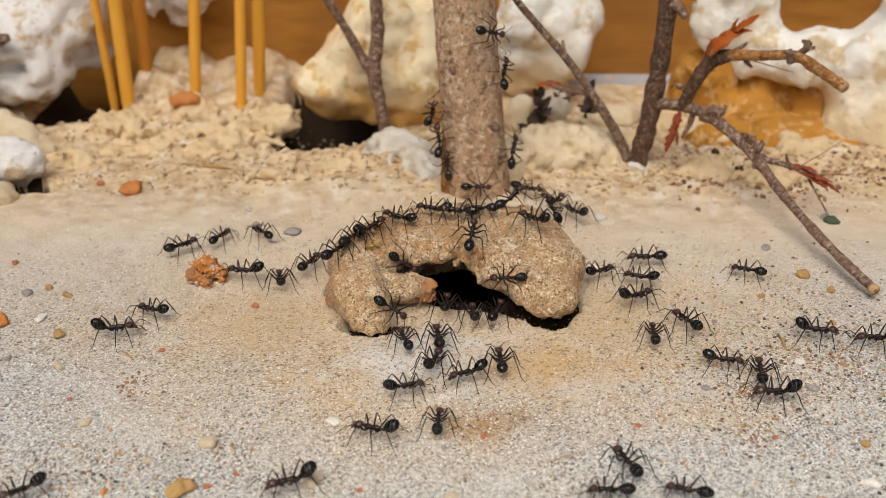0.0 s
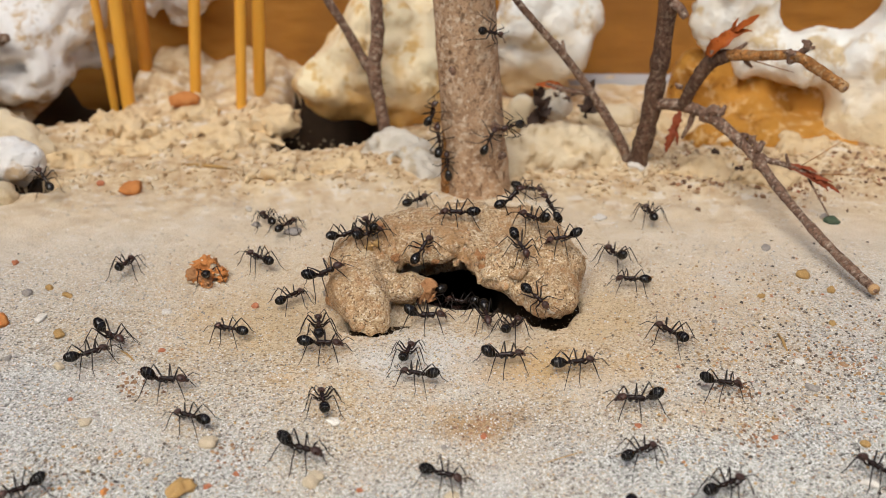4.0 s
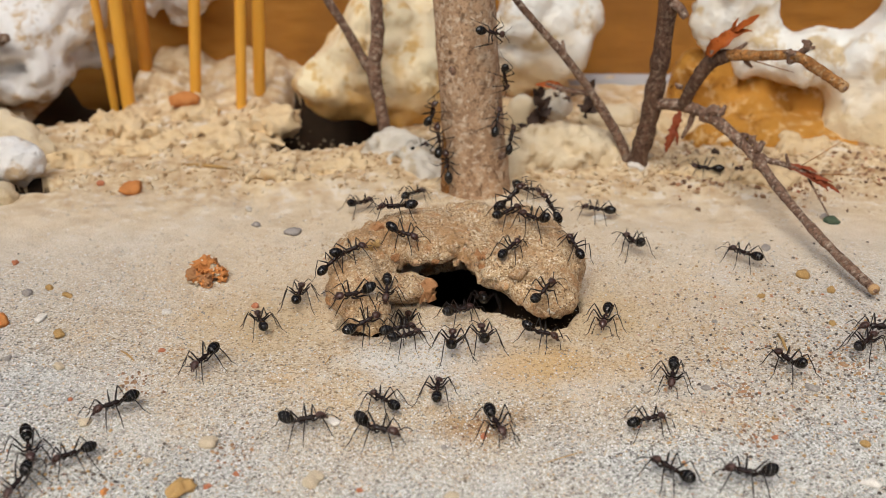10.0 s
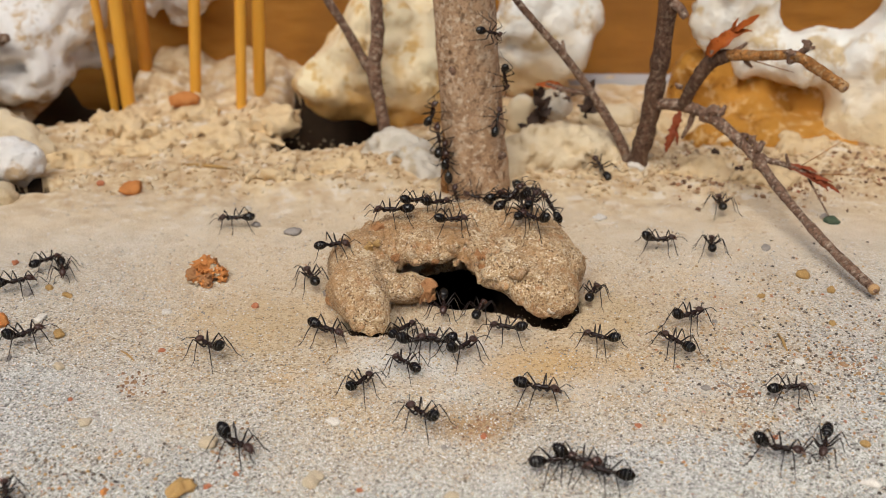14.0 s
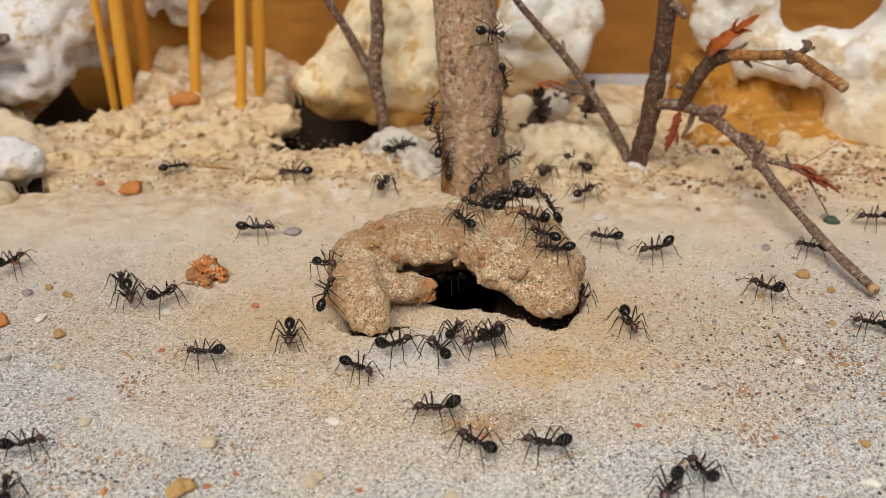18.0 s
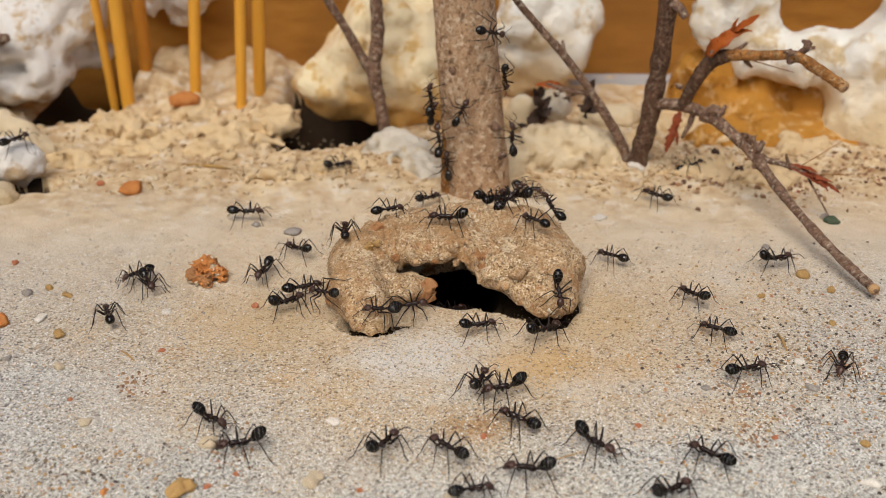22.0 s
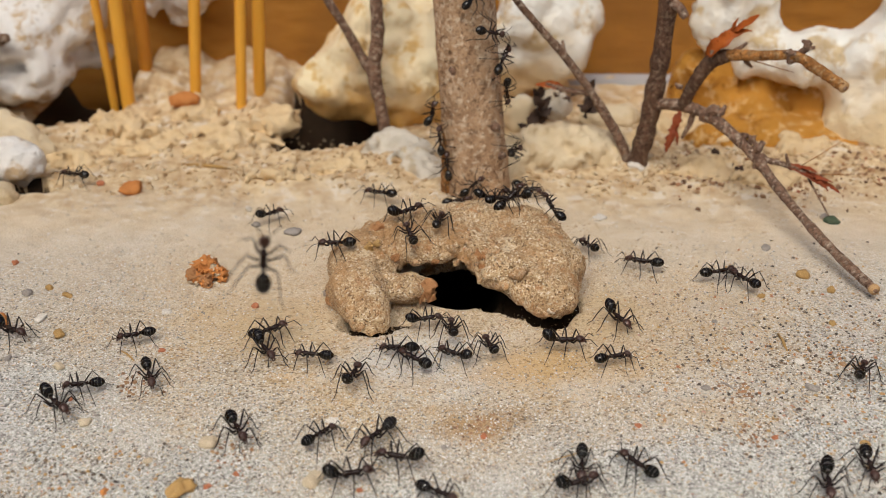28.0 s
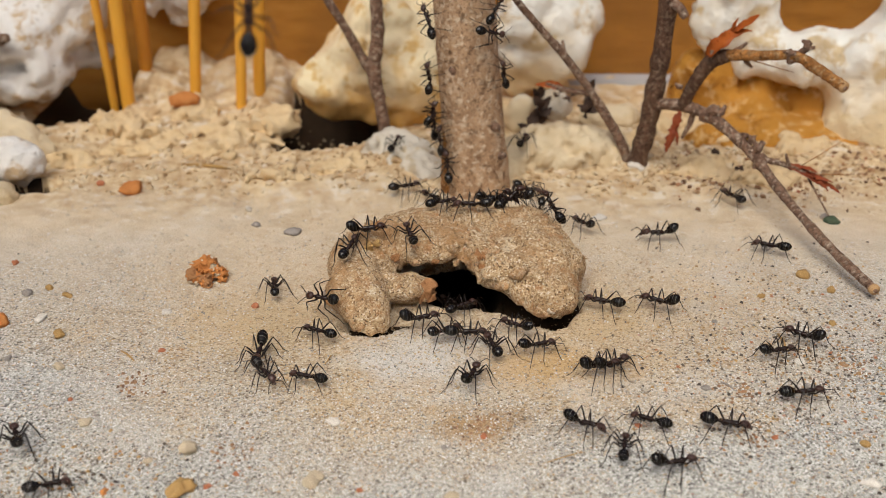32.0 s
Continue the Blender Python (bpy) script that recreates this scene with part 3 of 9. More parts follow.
def rocks():
    make_rock("limestone_rock", [((-15, 67, 17), (17, 12, 14)), ((-25, 63, 9.6), (8, 8, 6.0)), ((-6, 66, 7), (11, 9, 12)), ((-20.4, 64, 7.8), (10, 7, 6.2)), ((-8, 62, 9), (9, 8, 10))], [((-21, 53, -2.6), (11, 8, 4)), ((-60, 60, 52), (49.5, 70, 49.5))], OCHRE_ROCK, "large cream and ochre limestone rock with a dark hollow underneath", 41, 0.8)
    make_rock("white_rock", [((25, 76, 15), (10, 8, 12)), ((17, 75, 16), (8, 7, 12))], [((15, 66, 14), (3, 4, 3))], WHITE_ROCK, "rounded white limestone rock behind the trunk", 47, 0.9)
    make_rock("white_rock", [((-92, 66, 13), (12, 9, 11)), ((-81, 72, 22), (10, 8, 9)), ((-104, 70, 16), (14, 9, 16)), ((-80.2, 76.0, 11.1), (8, 6, 4.5))], [((-90, 56, 12), (9, 3, 1.2))], GREY_ROCK, "pale grey weathered limestone rock with an ochre band", 53, 0.9)
    make_rock("white_rock", [((92, 58, 13), (12, 10, 15)), ((62, 63, 21), (9, 7, 10)), ((75, 61, 14.5), (13, 8, 6.5)), ((106, 58, 14), (12, 9, 16)), ((92, 52, 3), (13, 8, 8))], [((84, 60, 27), (7, 12, 6))], WHITE_ROCK, "broad white limestone rock with an overhanging edge", 59, 0.9)
    make_rock("orange_rock", [((70, 68, 5), (17, 7, 11)), ((57, 67, 3), (8, 6, 10)), ((72, 54, 0), (20, 9, 4.5)), ((66, 61, 2), (7, 6, 6)), ((82, 64, 2), (10, 6, 9))], [((64, 61, 9.5), (4, 4, 1.0))], ORANGE_ROCK, "orange stained limestone under the white rock", 60, 0.8)
    # hangs above the heap, raised to fit the camera's view
    make_rock("grey_rock", [((-58, 85, 24.5), (9, 5, 8)), ((-67, 86, 26), (9, 4, 8))], [], GREY_ROCK, "grey rock above the heap, placed to fit the camera's view", 61)
    make_rock("sandstone_lump", [((25, 39, 1), (13, 7, 6)), ((15, 37, 0), (8, 6, 4))], [], SAND_ROCK, "sand coloured low rock beside the trunk", 67, 0.5, 1.5, 2.6)
    make_rock("small_rock", [((-82, 30, 3.2), (7, 5, 5))], [((-79, 25, -0.6), (8, 4, 2.4))], GREY_ROCK, "small white rock on the sand", 71, 0.6, 0.8, 4)
    make_rock("small_rock", [((-85, 21, 0.5), (6, 4, 3.6))], [], SAND_ROCK, "small ochre rock on the sand", 73, 0.6, 0.8, 4)
    make_rock("small_rock", [((-88, 42, 2), (9, 6, 6))], [], SAND_ROCK, "ochre rock at the edge of the heap", 74, 0.7, 1.0, 4)
    make_rock("pale_crust_lump", [((-9, 41, 1.0), (7, 5, 4.5)), ((-3, 34, 0), (6, 5, 3))], [], CRUST, "white crusted sand lump at the foot of the trunk", 79, 0.5, 1.3, 2.5)
    make_rock("pale_stone", [((16.5, 56, 3.5), (3.4, 3, 5))], [], WHITE_ROCK, "pale stone behind the trunk", 83, 0.5, 0.6, 3)
    make_rock("pale_stone", [((23.5, 58, 5), (4, 3, 3.6))], [], CRUST, "pale stone behind the trunk", 84, 0.5, 0.6, 3)
    make_rock("pale_stone", [((36, 60, 1.5), (6, 4, 3))], [], SAND_ROCK, "flat sandy stone near the rail", 85, 0.6, 0.7, 3)


rocks()


# ---- wood ----
def trunk():
    z0 = ground(6.5, 26)
    ob = base("tree_trunk", 6.5, 26, z0, label="upright grey brown trunk of a small dead tree", category="tree trunk")
    pts, rad = spline([(0, 0, -6), (-0.4, 0, 5), (-1.5, 0.2, 18), (-3.1, 0.5, 40), (-5.3, 0.9, 75)], [6.6, 6.1, 5.7, 5.4, 5.2], 16)
    v, q = tube(pts, rad, 40)
    out = []
    for p in v:
        k = 0.22 * float(fractal(p[0], p[1], p[2] * 0.45, 2.4, 3, 5)) + 0.12 * float(fractal(p[0], p[1], p[2], 0.8, 1, 6))
        d = Vector((p[0] + 1.0, p[1] - 0.3, 0)).normalized()
        out.append((p[0] + d.x * k, p[1] + d.y * k, p[2]))
    part("bark", out, q, TRUNK_BARK, ob)
    v, q = joined(*[tube(spline([a, b], [0.9, 0.6], 2)[0], [0.9, 0.8, 0.5], 8) for a, b in [((3.6, -3.6, 8), (4.7, -4.6, 8.6)), ((-4.2, -4.0, 24), (-5.2, -4.7, 24.8)), ((2.8, -4.4, 14), (3.4, -5.6, 14.3))]])
    part("knot", v, q, TWIG_BARK, ob, "dark bud scar")
    pts, rad = spline([(-5.4, -2.0, -3), (-5.7, -2.2, 2), (-5.9, -2.2, 7), (-6.0, -2.0, 12)], [1.3, 1.2, 0.9, 0.5], 5)
    v, q = tube(pts, rad, 10, True, 0.12, 3)
    part("bark_strip", v, q, BROWN_BARK, ob, "peeled orange brown bark strip")
    return ob


def twig_piece(name, points, radii, material, parent, seed, n=6, sides=10, label=""):
    pts, rad = spline(points, radii, n)
    rng = random.Random(seed)
    rad = [r * (1 + 0.10 * rng.uniform(-1, 1)) for r in rad]
    o = parent.location / MM
    pts = [p - o for p in pts]
    v, q = tube(pts, rad, sides, True, 0.06, seed)
    return part(name, v, q, material, parent, label)


def leaf(parent, start, end, width, curl, name="leaf", label="dry red brown leaf", material=None, ragged=0.25, fold=0.45):
    """A folded, pointed leaf with ragged edges and some thickness."""
    rng = random.Random(round(width * 1000 + start[0] * 37 + end[2] * 11))
    o = parent.location / MM
    a, b = Vector(start) - o, Vector(end) - o
    d = b - a
    side = d.cross(Vector((0, -0.6, 0.8))).normalized()
    up = side.cross(d).normalized()
    n, verts, faces = 14, [], []
    for i in range(n + 1):
        t = i / n
        w = width * (math.sin(math.pi * min(1, t * 0.96 + 0.04)) ** 0.7) * (1 - 0.35 * t)
        c = a + d * t + up * curl * math.sin(math.pi * t)
        wl, wr = (w * (1 + ragged * rng.uniform(-1, 0.8)) for _ in "lr")
        c = c + side * width * 0.12 * ragged * rng.uniform(-1, 1)
        for s, lift in ((-wl, fold), (0, 0.0), (wr, fold)):
            verts.append(c + side * s + up * lift * w)
        for s, lift in ((wr, fold), (0, 0.0), (-wl, fold)):
            verts.append(c + side * s * 0.94 + up * (lift * w - 0.12))
    for i in range(n):
        for k in range(6):
            j = (k + 1) % 6
            faces.append((i * 6 + k, i * 6 + j, i * 6 + 6 + j, i * 6 + 6 + k))
    faces.append(tuple(range(6))[::-1])
    faces.append(tuple(n * 6 + k for k in range(6)))
    return part(name, [tuple(v) for v in verts], faces, material or RED_LEAF, parent, label)


def bent_twig():
    """The twig right of the trunk, with the side branches that reach forwards."""
    x, y = (37.7, 35.1)
    ob = base("twig", x, y, ground(x, y), label="dark forked twig with dry red buds stuck in the sand", category="twig")
    twig_piece("stem", [(x, y, -5), (37.7, 35.1, 0.0), (39.2, 35.5, 7.9), (40.3, 35.6, 16.9), (41.0, 36.0, 24.5), (41.4, 36.0, 34.1), (41.6, 37.0, 42.0)], [1.9, 1.9, 1.85, 1.8, 1.75, 1.75, 1.5], STEM_BARK, ob, 1)
    twig_piece("stub", [(41.1, 36.0, 32.5), (42.8, 34.0, 32.3), (44.2, 33.0, 30.5)], [1.0, 0.9, 0.8], TWIG_BARK, ob, 2)
    twig_piece("branch", [(38.3, 36.0, 12.7), (40.9, 34.5, 13.5), (45.3, 30.0, 14.6), (49.6, 25.0, 13.8), (53.9, 19.0, 11.1), (56.2, 16.0, 9.1)], [0.8, 1.1, 1.12, 1.08, 1.05, 1.0], TWIG_BARK, ob, 3)
    twig_piece("branch", [(55.7, 16.4, 9.6), (57.8, 10.0, 7.1), (60.1, 3.0, 5.0), (62.2, -5.0, 3.7), (64.6, -12.3, 2.5), (66.1, -17.0, 1.9)], [1.0, 0.86, 0.8, 0.78, 0.76, 0.76], TWIG_BARK, ob, 4)
    twig_piece("cut_end", [(66.1, -16.9, 1.9), (66.3, -17.6, 1.8)], [0.86, 0.8], CUT_WOOD, ob, 5, 2, label="pale cut wood end")
    twig_piece("branch", [(44.8, 30.2, 14.8), (45.5, 29.0, 18.3), (47.0, 28.0, 22.0), (48.5, 27.0, 24.5), (50.7, 25.0, 26.0)], [1.2, 1.2, 1.3, 1.4, 1.2], STEM_BARK, ob, 6)
    twig_piece("branch", [(50.5, 25.4, 25.9), (54.9, 22.0, 26.8), (60.1, 18.0, 28.0), (63.1, 16.0, 26.7), (65.7, 14.5, 25.2), (67.5, 13.0, 24.2)], [1.15, 0.95, 0.95, 0.98, 0.98, 0.98], BROWN_BARK, ob, 7, label="lighter brown bare branch")
    twig_piece("cut_end", [(67.4, 13.2, 24.2), (67.7, 12.6, 24.0)], [1.0, 0.95], CUT_WOOD, ob, 8, 2, label="pale cut wood end")
    twig_piece("pith", [(66.2, -17.5, 1.8), (66.2, -17.9, 1.9)], [0.4, 0.36], TWIG_BARK, ob, 9, 2, label="dark pith")
    twig_piece("pith", [(67.6, 12.7, 24.1), (67.7, 12.4, 24.0)], [0.42, 0.38], TWIG_BARK, ob, 10, 2, label="dark pith")
    for k, (a, b, r) in enumerate([((60.5, 18.0, 28.1), (63.1, 17.0, 29.8), 0.5), ((50.9, 25.0, 26.2), (53.4, 24.0, 28.5), 0.45), ((49.2, 25.0, 14.2), (51.2, 25.0, 16.6), 0.6), ((53.4, 24.0, 25.2), (54.8, 24.0, 24.0), 0.4), ((44.2, 30.0, 18.3), (42.8, 30.0, 19.0), 0.45), ((46.5, 29.0, 14.2), (44.7, 29.0, 8.7), 0.5), ((52.7, 20.0, 12.7), (55.8, 20.0, 12.1), 0.5), ((61.2, 14.0, 8.6), (59.8, 14.0, 11.6), 0.35)]):
        m = [(p + q) / 2 + 0.25 * ((i + k) % 3 - 1) for i, (p, q) in enumerate(zip(a, b))]
        twig_piece("bud", [a, tuple(m), b], [r, r * 1.15, r * 0.5], TWIG_BARK, ob, 20 + k, 3, 7)
    twig_piece("spur", [(56.0, 16.0, 9.9), (60.2, 14.5, 9.3), (64.9, 13.0, 8.0)], [0.6, 0.5, 0.35], TWIG_BARK, ob, 31)
    for k, (a, b, r) in enumerate([((51.6, 24.5, 26.1), (61.3, 21.0, 24.1), 0.12), ((62.3, 14.0, 9.0), (68.0, 12.0, 14.4), 0.1), ((63.6, 13.5, 8.0), (70.2, 10.0, 9.3), 0.1), ((64.2, 13.5, 7.2), (68.2, 11.0, 0.7), 0.22)]):
        twig_piece("thin_stalk", [a, b], [r, r * 0.6], TWIG_BARK if k == 3 else BROWN_BARK, ob, 40 + k, 3, 6)
    for a, b, w, curl in (((47.3, 27.0, 24.9), (53.3, 24.5, 30.8), 1.7, 0.9), ((47.6, 27.5, 25.2), (52.0, 26.0, 31.0), 1.1, 0.4), ((51.1, 25.0, 30.2), (54.7, 23.0, 33.8), 0.9, -0.3), ((50.7, 25.0, 30.4), (51.3, 24.0, 33.0), 0.35, 0.1), ((52.0, 24.6, 30.2), (53.9, 23.5, 30.8), 0.4, 0.1)):
        leaf(ob, a, b, w, curl, "bract", "dry orange red bud scale", ORANGE_LEAF, 0.35, 0.7)
    for a, b, w, curl in (((44.2, 30.5, 13.9), (43.3, 29.8, 9.1), 0.9, 0.4), ((43.2, 30.0, 11.1), (41.9, 29.0, 5.8), 0.9, 0.3), ((43.7, 30.0, 10.2), (44.0, 29.0, 7.2), 0.4, 0.2), ((60.1, 14.6, 9.2), (64.0, 13.0, 7.8), 0.95, 0.3), ((61.1, 14.0, 9.0), (67.0, 11.6, 6.0), 0.75, 0.3), ((63.8, 13.0, 8.0), (69.4, 11.0, 5.4), 0.6, 0.2), ((63.4, 13.0, 8.4), (67.8, 11.0, 7.5), 0.55, -0.3), ((62.1, 14.0, 9.0), (65.3, 12.0, 8.8), 0.5, 0.4), ((64.5, 12.6, 7.3), (67.2, 11.0, 5.8), 0.5, 0.5)):
        leaf(ob, a, b, w, curl, "bract", "dry red brown bud scale", RED_LEAF, 0.45, 0.8)
    # crusty nodes on the branch
    for k, (p, r) in enumerate([((55.5, 17.4, 11.5), 1.1), ((54.8, 18.4, 12.6), 0.8), ((56.2, 16.0, 9.3), 1.2), ((49.1, 25.0, 15.6), 0.9), ((48.3, 26.5, 14.0), 1.0), ((59.6, 18.0, 27.9), 1.0), ((49.1, 26.4, 25.1), 1.3), ((61.8, 17.4, 30.0), 0.8)]):
        nest_crumb(ob, *(Vector(p) - ob.location / MM), r, 620 + k, TWIG_BARK, "", "node")
    return ob


def thin_twigs():
    x, y = (36.5, 36.3)
    ob = base("twig", x, y, ground(x, y), label="thin bare brown twig leaning in the sand", category="twig")
    twig_piece("stem", [(x, y, -4), (36.4, 36.0, 0.1), (34.5, 36.0, 5.3), (28.9, 36.0, 14.3), (22.8, 35.0, 22.6), (18.3, 34.0, 27.8), (13.4, 33.0, 33.6), (8.6, 32.0, 40.1)], [1.0, 1.0, 0.95, 0.85, 0.75, 0.65, 0.6, 0.5], TWIG_BARK, ob, 51)
    twig_piece("spur", [(22.8, 35.0, 22.6), (22.2, 35.0, 25.7)], [0.45, 0.3], TWIG_BARK, ob, 52, 3, 7)
    twig_piece("side_shoot", [(27.6, 36.0, 15.1), (23.4, 38.0, 15.2), (19.8, 40.0, 15.7)], [0.5, 0.5, 0.4], TWIG_BARK, ob, 53)
    leaf(ob, (23.6, 39.0, 14.9), (17.7, 40.0, 15.5), 1.1, 0.4, "leaf", "dry orange leaf", ORANGE_LEAF)
    x, y = (-11.5, 49.6)
    ob = base("twig", x, y, ground(x, y), label="dark forked twig standing in the sand", category="twig")
    twig_piece("stem", [(x, y, -4), (-11.7, 49.6, 0.6), (-12.9, 50.0, 8.5), (-13.9, 50.0, 14.7), (-13.0, 50.0, 22.6), (-13.1, 50.0, 29.4), (-13.0, 50.0, 38.2)], [1.25, 1.25, 1.3, 1.45, 1.35, 1.35, 1.3], TWIG_BARK, ob, 54)
    twig_piece("branch", [(-13.7, 50.0, 13.9), (-16.3, 50.0, 18.0), (-19.2, 49.0, 24.1), (-22.4, 48.0, 29.9), (-26.4, 48.0, 36.5)], [1.2, 0.95, 0.85, 0.8, 0.7], TWIG_BARK, ob, 55)


def edge_twig():
    """The reddish tip of a twig that lies against the pale rock."""
    x, y, z = (-94.2, 56.0, 19.0)
    ob = base("twig", x, y, ground(x, y), label="reddish dark twig tip leaning on the pale rock", category="twig")
    twig_piece("stem", [(x - 6, y - 4, ground(x, y) - 1), (x, y, z), (-90.6, 56.0, 19.7), (-88.7, 56.0, 20.2)], [1.3, 1.2, 1.3, 0.8], TWIG_BARK, ob, 61)


def skewers():
    spots = [((-73.5, 70.0, 5.1), (-74.0, 68.0, 27.2), 0.95, BAMBOO), ((-68.3, 64.0, 2.5), (-68.0, 63.0, 28.5), 1.5, BAMBOO), ((-66.7, 76.0, 3.8), (-66.5, 75.0, 25.5), 1.5, DARK_BAMBOO), ((-54.0, 66.0, 4.2), (-52.1, 66.0, 27.7), 1.25, BAMBOO), ((-43.5, 62.0, 2.2), (-41.8, 62.0, 28.7), 1.15, BAMBOO), ((-40.6, 70.0, 4.4), (-39.4, 70.0, 26.7), 1.35, BAMBOO)]
    for k, (a, b, r, material) in enumerate(spots):
        a, b = Vector(a), Vector(b)
        z = ground(a.x, a.y)
        ob = base("skewer", a.x, a.y, z, label="%s bamboo skewer stuck upright in the sand heap" % ("brown" if k == 2 else "yellow"), category="skewer", group="skewers in the heap")
        d = (b - a).normalized()
        foot = a + d * ((z - a.z) / d.z)
        pts = [foot + d * s - Vector((a.x, a.y, z)) for s in (-6, 0, 15, 30, 45, 46)]
        v, q = tube(pts, [r * f for f in (0.7, 1, 1, 1, 1, 0.8)], 14)
        part("rod", v, q, material, ob)


trunk()
bent_twig()
thin_twigs()
edge_twig()
skewers()


# ---- loose stones and crumbs on the sand ----
def make_stone(name, x, y, r, flat, seed, material, label, category="pebble", group="pebbles on the sand", lumpy=0.22, turn=0.0):
    def field(a, b, c):
        return np.sqrt((a / 1.25) ** 2 + b * b + (c / flat) ** 2) - r + lumpy * r * fractal(a, b, c, r * 1.3, 3, seed) + 0.16 * r * fractal(a, b, c, r * 0.45, 2, seed + 7)

    v, q = surface(field, (-1.8 * r,) * 3, (1.8 * r,) * 3, r * 0.2)
    ob = new(name, mesh_of(name, v, q, material))
    ob.matrix_world = pose(x * MM, y * MM, (ground(x, y) + r * flat * 0.55) * MM, 0, 0, turn)
    return tagged(ob, label, category, group)


def clay_lump():
    """A cluster of orange clay crumbs that lies left of the nest."""
    x, y = (-37.8, -10.2)
    ob = base("clay_lump", x, y, ground(x, y), label="knobbly orange clay lump lying on the sand", category="clay lump")
    rng = random.Random(5)
    for k in range(40):
        a, d = rng.uniform(0, 6.28), rng.uniform(0.2, 2.6)
        px, py, pz, r = d * math.cos(a) * 1.15, d * math.sin(a) * 0.8, max(0.5, 3.1 - d * 0.95 + rng.uniform(-0.4, 0.4)), rng.uniform(0.45, 1.0)

        def field(u, v, w):
            return np.sqrt(u * u + v * v + w * w) - r + 0.75 * r * fractal(u, v, w, r * 0.6, 4, 300 + k)

        v, q = surface(field, (-1.8 * r,) * 3, (1.8 * r,) * 3, r * 0.22)
        c = part("crumb", v, q, (CRUMB, CLAY, CLAY, CLAY, TAN_STONE)[k % 5], ob)
        c.location = (px * MM, py * MM, pz * MM)
    return ob


